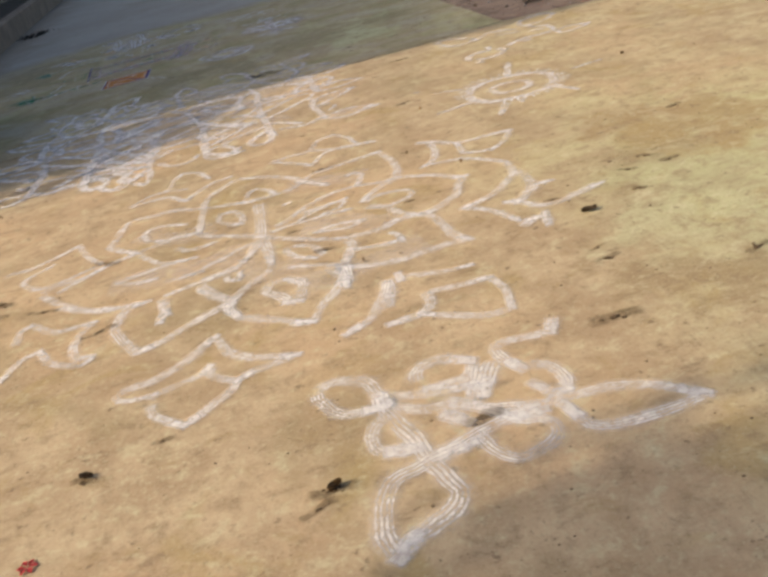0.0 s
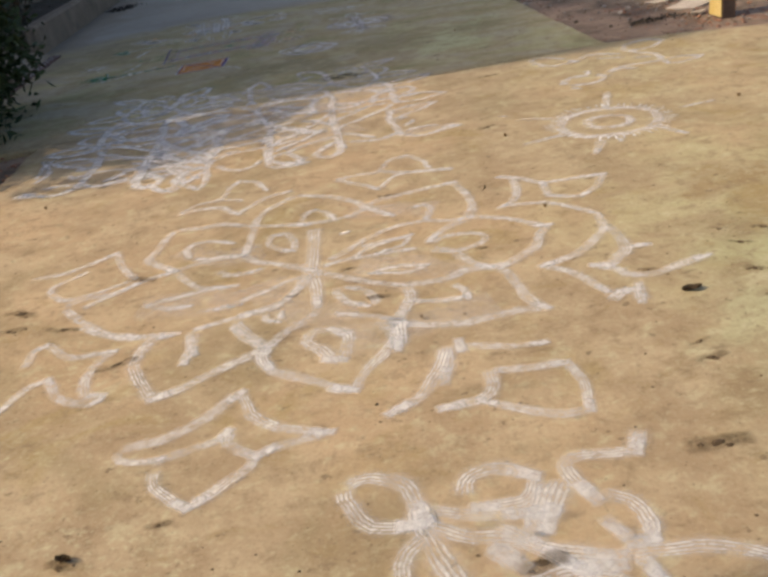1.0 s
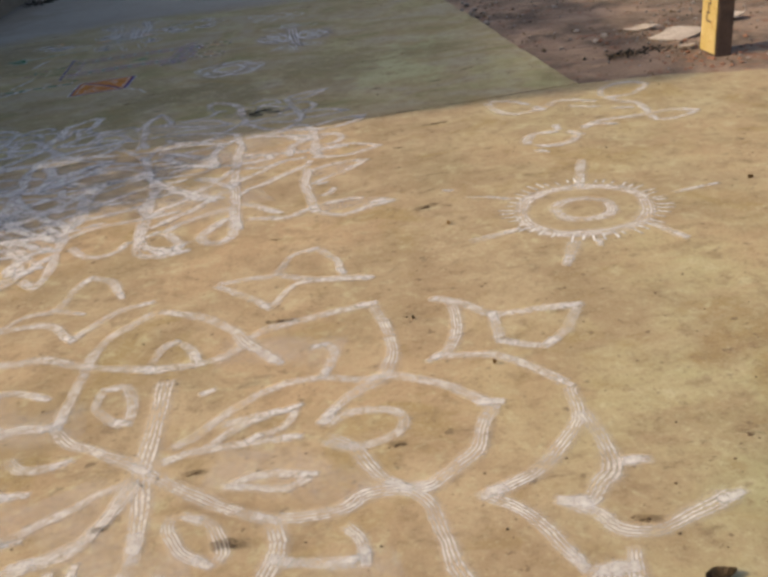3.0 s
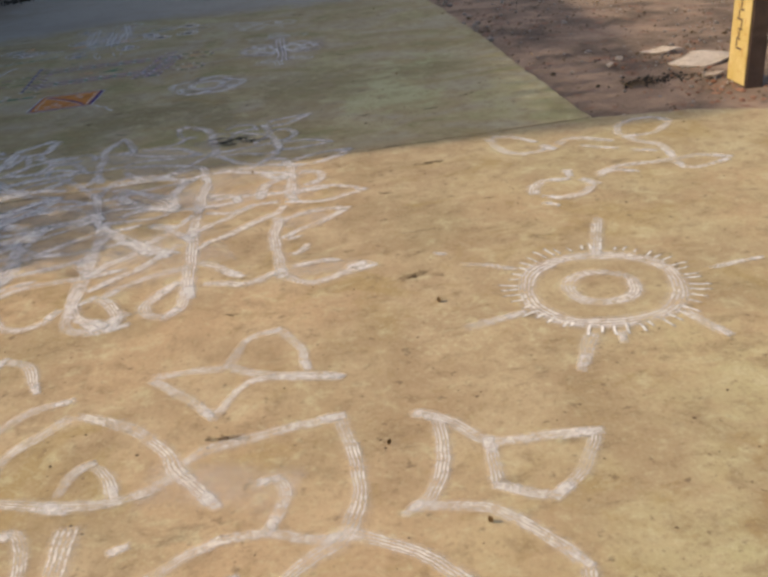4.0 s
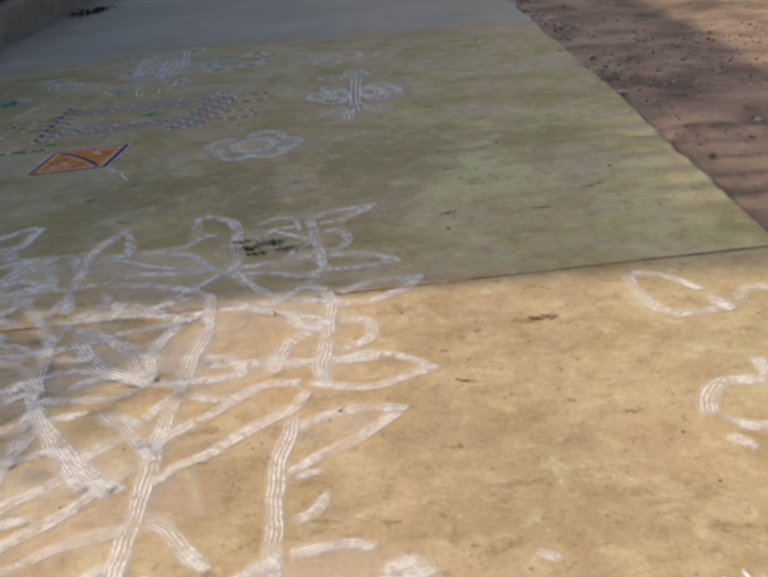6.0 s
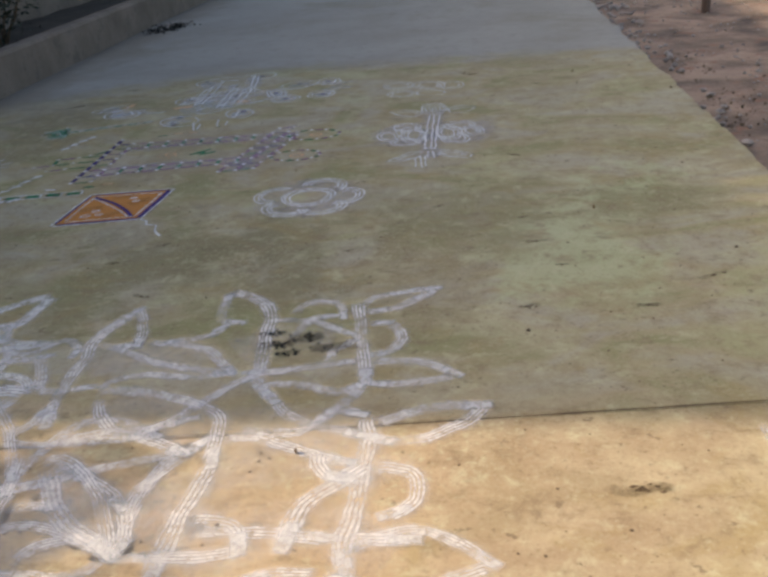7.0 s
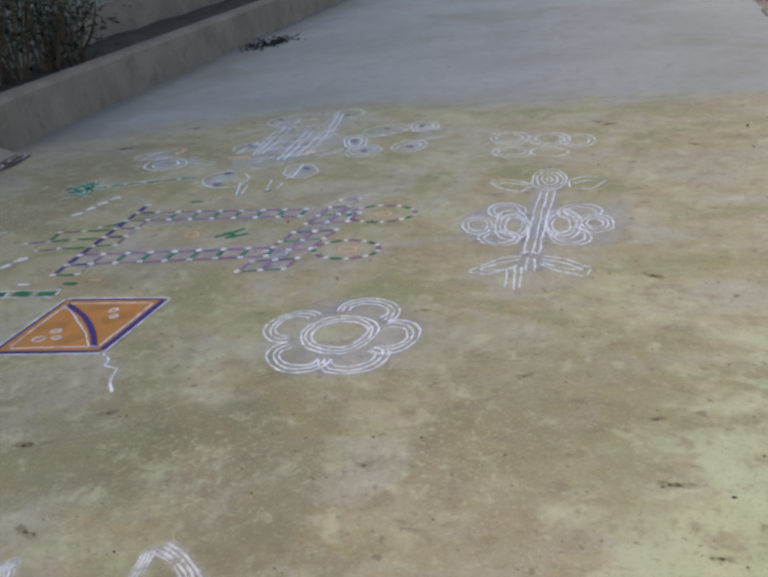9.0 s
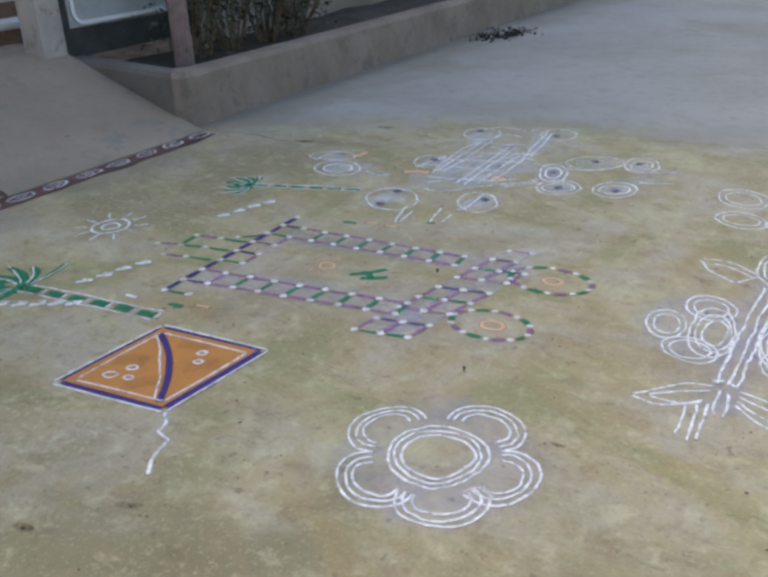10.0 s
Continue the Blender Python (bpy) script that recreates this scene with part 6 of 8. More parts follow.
stroke(leaf_kolam, 0.04, ((1.29, 7.21), (1.41, 7.17), (1.51, 7.04)))
stroke(leaf_kolam, 0.048, ((1.29, 7.2), (1.29, 7.01), (1.36, 6.88), (1.46, 6.87), (1.57, 6.9)))
stroke(leaf_kolam, 0.055, ((1.53, 6.97), (1.56, 6.89)))
stroke(leaf_kolam, 0.048, ((1.6, 6.93), (1.68, 7.02), (1.77, 7.01), (1.89, 6.92)))
stroke(leaf_kolam, 0.036, ((1.71, 6.9), (1.88, 6.79)))
stroke(leaf_kolam, 0.042, ((1.97, 6.97), (2.01, 7.12), (2.11, 7.22), (2.25, 7.24), (2.33, 7.15), (2.24, 7.04), (2.14, 6.96), (1.99, 6.96)))
stroke(leaf_kolam, 0.048, ((1.99, 6.96), (2.04, 6.84), (2.11, 6.77), (2.11, 6.66), (2.1, 6.57)))
stroke(leaf_kolam, 0.036, ((1.93, 6.74), (2.05, 6.69)))
stroke(leaf_kolam, 0.046, ((1.65, 6.44), (1.79, 6.52), (1.97, 6.52), (2.1, 6.53), (2.24, 6.54), (2.35, 6.48)))
stroke(leaf_kolam, 0.042, ((2.09, 6.52), (2.08, 6.4), (2.16, 6.38), (2.32, 6.44)))
stroke(leaf_kolam, 0.038, ((1.64, 6.41), (1.75, 6.47), (1.85, 6.42)))
stroke(leaf_kolam, 0.048, ((1.29, 6.25), (1.32, 6.36), (1.38, 6.43), (1.5, 6.43)))
stroke(leaf_kolam, 0.055, ((1.57, 6.4), (1.61, 6.33)))
stroke(leaf_kolam, 0.042, ((1.6, 6.32), (1.53, 6.23), (1.41, 6.2), (1.34, 6.24)))
stroke(leaf_kolam, 0.045, ((1.54, 6.58), (1.53, 6.47)))
stroke(leaf_kolam, 0.04, ((1.3, 6.18), (1.36, 6.12)))


def sun_drawing():
    owner = drawing("sun_kolam", "white powder sun with ring and rays drawn on concrete")
    for r, w in ((0.285, 0.06), (0.125, 0.045)):
        ring_of(owner, 1.285, 5.3, r, r * 0.94, w, CHALK_BOLD, 0.3, 18, 0.08)
    for i in range(46):
        a = i * 2 * math.pi / 46 + random.uniform(-0.03, 0.03)
        r0, r1 = 0.3, 0.355 + random.uniform(-0.01, 0.04)
        c, s = math.cos(a), math.sin(a)
        stroke(owner, 0.012, ((1.29 + r0 * c, 5.315 + r0 * s), (1.29 + (r0 + r1) / 2 * c, 5.315 + (r0 + r1) / 2 * s), (1.29 + r1 * c, 5.315 + r1 * s)), CHALK_FINE)
    return owner


sun_kolam = sun_drawing()
stroke(sun_kolam, 0.045, ((1.49, 5.94), (1.35, 5.57)))
stroke(sun_kolam, 0.05, ((1.15, 5.0), (1.04, 4.79)))
stroke(sun_kolam, 0.035, ((1.24, 4.99), (1.22, 4.91)))
stroke(sun_kolam, 0.03, ((0.81, 5.64), (0.92, 5.59), (1.01, 5.53)))
stroke(sun_kolam, 0.04, ((0.72, 5.12), (0.83, 5.15), (0.95, 5.18)))
stroke(sun_kolam, 0.03, ((1.7, 5.34), (1.94, 5.37)))
stroke(sun_kolam, 0.04, ((1.48, 5.07), (1.56, 4.87)))
stroke(sun_kolam, 0.03, ((0.73, 5.77), (0.77, 5.75)))


def kite():
    owner = drawing("kite_drawing", "orange powder kite with blue border and white string")
    l, t, r, b = (-1.70, 8.99), (-1.685, 9.43), (-1.25, 9.475), (-1.275, 9.045)
    fill("sail", owner, (l, b, r, t), ORANGE, 0.0032)
    for p, q in ((l, t), (t, r), (l, b)):
        ribbon("border", owner, 0.032, [Vector(p), Vector(p).lerp(Vector(q), 0.5), Vector(q)], BLUE, 0.0010, 0.05)
    ribbon("border", owner, 0.05, [Vector(b), Vector(b).lerp(Vector(r), 0.5), Vector(r)], BLUE, 0.0010, 0.05)
    m = Vector((-1.475, 9.235))
    for k, w in ((1.09, 0.012), (0.86, 0.009)):
        ring = [m + (Vector(c) - m) * k for c in (l, t, r, b, l)]
        for p, q in zip(ring, ring[1:]):
            ribbon("outline", owner, w, [p, p.lerp(q, 0.5), q], CHALK_FINE, 0.0010)
    ribbon("spine", owner, 0.026, smooth_line([(-1.665, 9.40), (-1.52, 9.30), (-1.40, 9.18), (-1.315, 9.06)]), BLUE, 0.0010, 0.1)
    ribbon("outline", owner, 0.008, smooth_line([(-1.675, 9.385), (-1.545, 9.285), (-1.425, 9.165), (-1.335, 9.06)]), CHALK_FINE, 0.0010)
    for x, y, turn in ((-1.6, 9.2, 0.4), (-1.45, 9.12, 0.9), (-1.48, 9.38, 0.2), (-1.36, 9.3, 0.7)):
        c, k = math.cos(turn), math.sin(turn)
        ribbon("wash", owner, 0.07, smooth_line([(x - 0.07 * c, y - 0.07 * k), (x, y + 0.01), (x + 0.07 * c, y + 0.07 * k)]), SALMON_WASH, 0.0016)
    for x, y, r0 in ((-1.56, 9.17, 0.02), (-1.585, 9.10, 0.022), (-1.52, 9.12, 0.016), (-1.42, 9.36, 0.018), (-1.39, 9.31, 0.014)):
        ring_of(owner, x, y, r0, r0 * 0.7, 0.011, CHALK_FINE, 0.4, 7)
    ribbon("string", owner, 0.014, smooth_line([(-1.27, 9.04), (-1.21, 8.99), (-1.2, 8.95), (-1.14, 8.935), (-1.125, 8.88), (-1.11, 8.83), (-1.06, 8.78)]), CHALK_FINE, 0.0010)


kite()


def petal_flower():
    owner = drawing("flower_drawing", "white powder flower with five rounded petals")
    cx, cy, r0 = -0.429, 9.26, 0.1
    for k in range(3):
        ring_of(owner, cx, cy, r0 + 0.02 * k, r0 + 0.02 * k, 0.0105, CHALK_FINE, 0, 16, 0.1)
    for turn in (-56, 0, 73, 168, 243):
        a = radians(turn)
        d, s = Vector((math.cos(a), math.sin(a))), Vector((-math.sin(a), math.cos(a)))
        for k in range(3):
            grow = 1 - 0.19 * k
            pts = []
            for j in range(9):
                f = radians(-122 + 30.5 * j)
                pts.append(tuple(Vector((cx, cy)) + d * (0.19 + 0.105 * grow * math.cos(f)) + s * 0.126 * grow * math.sin(f)))
            stroke(owner, 0.0105, pts, CHALK_FINE)
    ring_of(owner, cx, cy, 0.19, 0.19, 0.22, LILAC, 0, 16)


petal_flower()


def dragonfly():
    owner = drawing("dragonfly_drawing", "white powder dragonfly with looped wings drawn in lines")
    stroke(owner, 0.0115, ((0.11, 10.796), (0.114, 10.471), (0.123, 10.231), (0.128, 10.005)), CHALK_FINE)
    stroke(owner, 0.0115, ((0.146, 10.796), (0.148, 10.472), (0.161, 10.176), (0.162, 10.006)), CHALK_FINE)
    stroke(owner, 0.0115, ((0.181, 10.796), (0.177, 10.472), (0.186, 10.233), (0.188, 10.008)), CHALK_FINE)
    stroke(owner, 0.0115, ((0.081, 9.873), (0.095, 9.77), (0.102, 9.673)), CHALK_FINE)
    stroke(owner, 0.0115, ((0.11, 9.875), (0.127, 9.763), (0.138, 9.658)), CHALK_FINE)
    stroke(owner, 0.0115, ((0.138, 9.891), (0.15, 9.783), (0.161, 9.677)), CHALK_FINE)
    stroke(owner, 0.0115, ((0.172, 9.977), (0.19, 9.894), (0.195, 9.823)), CHALK_FINE)
    stroke(owner, 0.0115, ((0.144, 9.99), (0.151, 9.892), (0.172, 9.822)), CHALK_FINE)
    stroke(owner, 0.0115, ((0.133, 9.995), (0.039, 9.954), (-0.079, 9.825), (0.022, 9.812), (0.129, 9.885)), CHALK_FINE)
    stroke(owner, 0.0115, ((0.134, 9.964), (0.046, 9.91), (-0.033, 9.842), (0.074, 9.853), (0.126, 9.905)), CHALK_FINE)
    stroke(owner, 0.0115, ((0.193, 9.998), (0.294, 9.973), (0.416, 9.884), (0.395, 9.809), (0.287, 9.848), (0.203, 9.919)), CHALK_FINE)
    stroke(owner, 0.0115, ((0.201, 9.968), (0.298, 9.934), (0.389, 9.863), (0.284, 9.885), (0.204, 9.939)), CHALK_FINE)
    stroke(owner, 0.0115, ((0.111, 10.014), (0.158, 10.042), (0.202, 10.008)), CHALK_FINE)
    stroke(owner, 0.0115, ((-0.171, 10.949), (-0.073, 10.971), (0.075, 10.885), (0.005, 10.775), (-0.103, 10.841), (-0.171, 10.949)), CHALK_FINE)
    stroke(owner, 0.0115, ((-0.129, 10.925), (-0.039, 10.909), (0.068, 10.848)), CHALK_FINE)
    stroke(owner, 0.0115, ((0.226, 10.96), (0.318, 11.02), (0.417, 10.972), (0.353, 10.846), (0.248, 10.839), (0.226, 10.96)), CHALK_FINE)
    stroke(owner, 0.0115, ((0.242, 10.914), (0.322, 10.958), (0.382, 10.95)), CHALK_FINE)
    stroke(owner, 0.0105, ((0.217, 10.975), (0.208, 10.884), (0.174, 10.825), (0.121, 10.825), (0.073, 10.885), (0.044, 10.978), (0.05, 11.073), (0.085, 11.138), (0.142, 11.136), (0.191, 11.07)), CHALK_FINE, True)
    stroke(owner, 0.0105, ((0.195, 10.975), (0.19, 10.899), (0.163, 10.855), (0.125, 10.855), (0.088, 10.9), (0.066, 10.977), (0.069, 11.057), (0.097, 11.105), (0.137, 11.104), (0.175, 11.054)), CHALK_FINE, True)
    stroke(owner, 0.0105, ((0.17, 10.976), (0.168, 10.93), (0.151, 10.9), (0.127, 10.9), (0.104, 10.93), (0.091, 10.977), (0.093, 11.024), (0.11, 11.056), (0.135, 11.055), (0.158, 11.023)), CHALK_FINE, True)
    stroke(owner, 0.0105, ((0.148, 10.976), (0.148, 10.953), (0.14, 10.938), (0.13, 10.938), (0.119, 10.953), (0.114, 10.977), (0.113, 11.0), (0.122, 11.016), (0.132, 11.016), (0.143, 11.0)), CHALK_FINE, True)
    stroke(owner, 0.0105, ((0.07, 10.521), (0.061, 10.464), (0.023, 10.431), (-0.031, 10.43), (-0.079, 10.461), (-0.105, 10.519), (-0.099, 10.578), (-0.06, 10.613), (-0.003, 10.613), (0.046, 10.58)), CHALK_FINE, True)
    stroke(owner, 0.0105, ((0.044, 10.521), (0.039, 10.482), (0.011, 10.456), (-0.026, 10.455), (-0.062, 10.48), (-0.08, 10.519), (-0.074, 10.559), (-0.046, 10.586), (-0.009, 10.586), (0.028, 10.56)), CHALK_FINE, True)
    stroke(owner, 0.0105, ((-0.055, 10.331), (-0.057, 10.265), (-0.084, 10.229), (-0.123, 10.228), (-0.163, 10.262), (-0.189, 10.327), (-0.189, 10.395), (-0.162, 10.433), (-0.12, 10.434), (-0.08, 10.398)), CHALK_FINE, True)
    stroke(owner, 0.0105, ((-0.075, 10.33), (-0.077, 10.288), (-0.097, 10.264), (-0.123, 10.263), (-0.152, 10.286), (-0.169, 10.327), (-0.168, 10.37), (-0.148, 10.396), (-0.121, 10.397), (-0.091, 10.372)), CHALK_FINE, True)
    stroke(owner, 0.0105, ((0.091, 10.185), (0.081, 10.135), (0.042, 10.106), (-0.013, 10.103), (-0.062, 10.129), (-0.088, 10.178), (-0.08, 10.229), (-0.039, 10.26), (0.018, 10.262), (0.067, 10.235)), CHALK_FINE, True)
    stroke(owner, 0.0105, ((0.068, 10.184), (0.06, 10.15), (0.032, 10.127), (-0.01, 10.125), (-0.045, 10.146), (-0.064, 10.179), (-0.057, 10.213), (-0.028, 10.237), (0.015, 10.239), (0.05, 10.217)), CHALK_FINE, True)
    stroke(owner, 0.0105, ((0.107, 10.335), (0.108, 10.231), (0.081, 10.168), (0.034, 10.166), (-0.011, 10.226), (-0.042, 10.331), (-0.046, 10.442), (-0.019, 10.513), (0.032, 10.514), (0.08, 10.445)), CHALK_FINE, True)
    stroke(owner, 0.0105, ((0.096, 10.335), (0.097, 10.253), (0.075, 10.207), (0.041, 10.205), (0.006, 10.25), (-0.017, 10.332), (-0.02, 10.418), (0.002, 10.469), (0.038, 10.469), (0.074, 10.42)), CHALK_FINE, True)
    stroke(owner, 0.0105, ((0.083, 10.335), (0.084, 10.282), (0.07, 10.246), (0.044, 10.245), (0.019, 10.279), (0.005, 10.332), (0.003, 10.387), (0.017, 10.425), (0.044, 10.425), (0.069, 10.389)), CHALK_FINE, True)
    stroke(owner, 0.0105, ((0.417, 10.508), (0.403, 10.446), (0.359, 10.408), (0.299, 10.407), (0.248, 10.442), (0.224, 10.505), (0.236, 10.57), (0.282, 10.61), (0.344, 10.61), (0.395, 10.572)), CHALK_FINE, True)
    stroke(owner, 0.0105, ((0.393, 10.508), (0.382, 10.47), (0.347, 10.445), (0.304, 10.444), (0.265, 10.468), (0.249, 10.505), (0.258, 10.544), (0.294, 10.57), (0.338, 10.571), (0.377, 10.546)), CHALK_FINE, True)
    stroke(owner, 0.0105, ((0.474, 10.37), (0.463, 10.305), (0.426, 10.265), (0.377, 10.263), (0.335, 10.301), (0.315, 10.365), (0.325, 10.432), (0.362, 10.476), (0.414, 10.477), (0.457, 10.435)), CHALK_FINE, True)
    stroke(owner, 0.0105, ((0.454, 10.369), (0.446, 10.322), (0.418, 10.298), (0.381, 10.297), (0.35, 10.319), (0.336, 10.366), (0.343, 10.414), (0.371, 10.439), (0.41, 10.44), (0.441, 10.416)), CHALK_FINE, True)
    stroke(owner, 0.0105, ((0.431, 10.368), (0.426, 10.339), (0.408, 10.321), (0.388, 10.32), (0.368, 10.337), (0.359, 10.366), (0.364, 10.396), (0.381, 10.415), (0.403, 10.416), (0.423, 10.398)), CHALK_FINE, True)
    stroke(owner, 0.0105, ((0.389, 10.213), (0.377, 10.153), (0.337, 10.119), (0.285, 10.117), (0.239, 10.147), (0.216, 10.206), (0.227, 10.269), (0.267, 10.305), (0.322, 10.307), (0.368, 10.274)), CHALK_FINE, True)
    stroke(owner, 0.0105, ((0.366, 10.212), (0.357, 10.173), (0.328, 10.151), (0.288, 10.149), (0.255, 10.169), (0.239, 10.207), (0.248, 10.247), (0.277, 10.271), (0.318, 10.272), (0.351, 10.251)), CHALK_FINE, True)
    stroke(owner, 0.0105, ((0.335, 10.354), (0.328, 10.25), (0.297, 10.187), (0.252, 10.186), (0.208, 10.246), (0.182, 10.35), (0.185, 10.46), (0.217, 10.53), (0.266, 10.531), (0.311, 10.462)), CHALK_FINE, True)
    stroke(owner, 0.0105, ((0.314, 10.353), (0.31, 10.272), (0.286, 10.22), (0.248, 10.219), (0.214, 10.269), (0.194, 10.35), (0.196, 10.435), (0.221, 10.492), (0.261, 10.493), (0.296, 10.437)), CHALK_FINE, True)
    stroke(owner, 0.0105, ((0.291, 10.353), (0.287, 10.294), (0.272, 10.259), (0.247, 10.258), (0.224, 10.292), (0.209, 10.35), (0.212, 10.411), (0.228, 10.448), (0.254, 10.449), (0.277, 10.412)), CHALK_FINE, True)
    stroke(owner, 0.0105, ((-0.073, 11.749), (-0.086, 11.667), (-0.138, 11.63), (-0.207, 11.634), (-0.272, 11.679), (-0.31, 11.764), (-0.3, 11.849), (-0.247, 11.889), (-0.174, 11.883), (-0.108, 11.835)), CHALK_FINE, True)
    stroke(owner, 0.0105, ((-0.108, 11.751), (-0.116, 11.7), (-0.152, 11.671), (-0.205, 11.675), (-0.251, 11.708), (-0.274, 11.762), (-0.268, 11.814), (-0.231, 11.844), (-0.177, 11.84), (-0.13, 11.805)), CHALK_FINE, True)
    stroke(owner, 0.0105, ((-0.022, 11.459), (-0.037, 11.404), (-0.087, 11.37), (-0.152, 11.372), (-0.214, 11.412), (-0.246, 11.47), (-0.233, 11.527), (-0.182, 11.563), (-0.113, 11.56), (-0.052, 11.518)), CHALK_FINE, True)
    stroke(owner, 0.0105, ((-0.055, 11.461), (-0.064, 11.424), (-0.1, 11.407), (-0.15, 11.409), (-0.192, 11.43), (-0.212, 11.468), (-0.204, 11.506), (-0.167, 11.524), (-0.116, 11.521), (-0.074, 11.5)), CHALK_FINE, True)
    stroke(owner, 0.0105, ((0.169, 11.712), (0.154, 11.633), (0.101, 11.587), (0.028, 11.591), (-0.037, 11.644), (-0.071, 11.728), (-0.058, 11.81), (-0.003, 11.86), (0.074, 11.854), (0.139, 11.797)), CHALK_FINE, True)
    stroke(owner, 0.0105, ((0.136, 11.714), (0.124, 11.665), (0.086, 11.627), (0.035, 11.63), (-0.012, 11.673), (-0.036, 11.725), (-0.025, 11.777), (0.014, 11.816), (0.066, 11.812), (0.114, 11.767)), CHALK_FINE, True)
    stroke(owner, 0.0105, ((0.31, 11.673), (0.297, 11.595), (0.251, 11.55), (0.191, 11.553), (0.138, 11.605), (0.11, 11.686), (0.122, 11.767), (0.169, 11.816), (0.232, 11.811), (0.286, 11.756)), CHALK_FINE, True)
    stroke(owner, 0.0105, ((0.28, 11.675), (0.27, 11.626), (0.24, 11.589), (0.196, 11.591), (0.16, 11.633), (0.141, 11.684), (0.151, 11.734), (0.181, 11.773), (0.226, 11.77), (0.263, 11.726)), CHALK_FINE, True)
    stroke(owner, 0.0105, ((0.182, 11.45), (0.167, 11.405), (0.12, 11.37), (0.056, 11.373), (0.0, 11.412), (-0.025, 11.46), (-0.012, 11.506), (0.037, 11.542), (0.103, 11.539), (0.159, 11.498)), CHALK_FINE, True)
    for x, y in ((-0.02, 10.38), (0.33, 10.38)):
        ring_of(owner, x, y, 0.11, 0.16, 0.22, LILAC, 0, 12)
    stroke(owner, 0.16, ((0.13, 10.95), (0.15, 10.4), (0.17, 9.85)), LILAC)


dragonfly()


def cart():
    owner = drawing("lattice_drawing", "dotted lattice cart drawn in purple, green and white powder")
    def node(i, j):
        return (-1.925 - 0.005 * j + 0.1165 * i, 9.665 + 0.113 * j + i * (0.021 - 0.0018 * j))

    def joined(cells, mats, width=0.02):
        for k, (p, q) in enumerate(cells):
            p, q = Vector(p), Vector(q)
            ribbon("dash", owner, width, [p.lerp(q, 0.1), p.lerp(q, 0.5), p.lerp(q, 0.9)], mats[k % len(mats)])

    for y in (9.95, 10.43):
        ribbon("haze", owner, 0.2, smooth_line([(-1.9, y - 0.08), (-1.4, y), (-0.9, y + 0.05)], 0.05), LILAC)
    joined([(node(0, j), node(0, j + 1)) for j in range(8)], (BLUE,), 0.032)
    joined([(node(1, j), node(1, j + 1)) for j in range(7)], (LILAC, PURPLE))
    joined([(node(0, j), node(1, j)) for j in range(8)], (GREEN, BLUE, PURPLE))
    for j in (1, 2, 6, 7):
        joined([(node(i, j), node(i + 1, j)) for i in range(1, 8)], (PURPLE,), 0.02)
    for j in (1, 6):
        joined([(node(i, j), node(i, j + 1)) for i in range(2, 9)], (GREEN,), 0.024)
    side = (((-2.33, 10.01), (-2.22, 10.05)), ((-2.22, 10.05), (-2.1, 10.08)), ((-2.1, 10.08), (-1.95, 10.1)), ((-2.24, 10.17), (-2.11, 10.19)),
            ((-2.11, 10.19), (-1.95, 10.22)), ((-2.22, 10.05), (-2.24, 10.17)), ((-2.21, 9.93), (-2.1, 9.96)), ((-2.1, 9.96), (-1.95, 9.99)), ((-2.05, 10.24), (-1.95, 10.33)))
    joined(side, (PURPLE, GREEN, GREEN), 0.022)
    for p, q in side:
        dot(owner, *p, 0.012, PINCH)
    for i in range(9):
        for j in range(9 if i == 0 else 8):
            if i < 2 or j in (1, 2, 6, 7):
                dot(owner, *node(i, j), 0.0145, PINCH)

    def cross(k, j):
        return (-1.06 + 0.1 * k + 0.021 * j, 9.76 + 0.113 * j + 0.02 * k)

    rows = (8, 8, 6)
    for k, n in enumerate(rows):
        joined([(cross(k, j), cross(k, j + 1)) for j in range(n)], (PURPLE, LILAC, PURPLE), 0.02)
        for j in range(n + 1):
            dot(owner, *cross(k, j), 0.014, PINCH)
    for k in (0, 1):
        joined([(cross(k, j), cross(k + 1, j)) for j in range(rows[k + 1] + 1)], (GREEN, BLUE, PURPLE), 0.018)
    for k in (0.5, 1.3):
        ribbon("haze", owner, 0.14, smooth_line([cross(k, 0), cross(k, 3), cross(k, 7)], 0.05), LILAC)
    stroke(owner, 0.07, ((-0.93, 10.55), (-0.86, 10.66), (-0.76, 10.74)), FAINT)
    for cx, cy, rx, ry in ((-0.62, 10.47, 0.165, 0.115), (-0.655, 10.025, 0.15, 0.105)):
        n = 10
        for i in range(n):
            a0, a1 = i * 2 * math.pi / n, (i + 0.72) * 2 * math.pi / n
            pts = [Vector((cx + rx * math.cos(a), cy + ry * math.sin(a))) for a in (a0, (a0 + a1) / 2, a1)]
            ribbon("dash", owner, 0.026, pts, (PURPLE, GREEN)[i % 2])
            ae = (i + 0.86) * 2 * math.pi / n
            dot(owner, cx + rx * math.cos(ae), cy + ry * math.sin(ae), 0.012, PINCH)
        ring_of(owner, cx + 0.01, cy, 0.04, 0.03, 0.02, SALMON, 0, 9, 0.1)
    ring_of(owner, -1.49, 10.17, 0.035, 0.032, 0.02, SALMON, 0, 9, 0.15)
    for i in range(9):
        a = i * 0.698
        stroke(owner, 0.01, ((-1.49 + 0.05 * math.cos(a), 10.17 + 0.05 * math.sin(a)), (-1.49 + 0.07 * math.cos(a), 10.17 + 0.07 * math.sin(a)), (-1.49 + 0.095 * math.cos(a), 10.17 + 0.095 * math.sin(a))), SALMON)
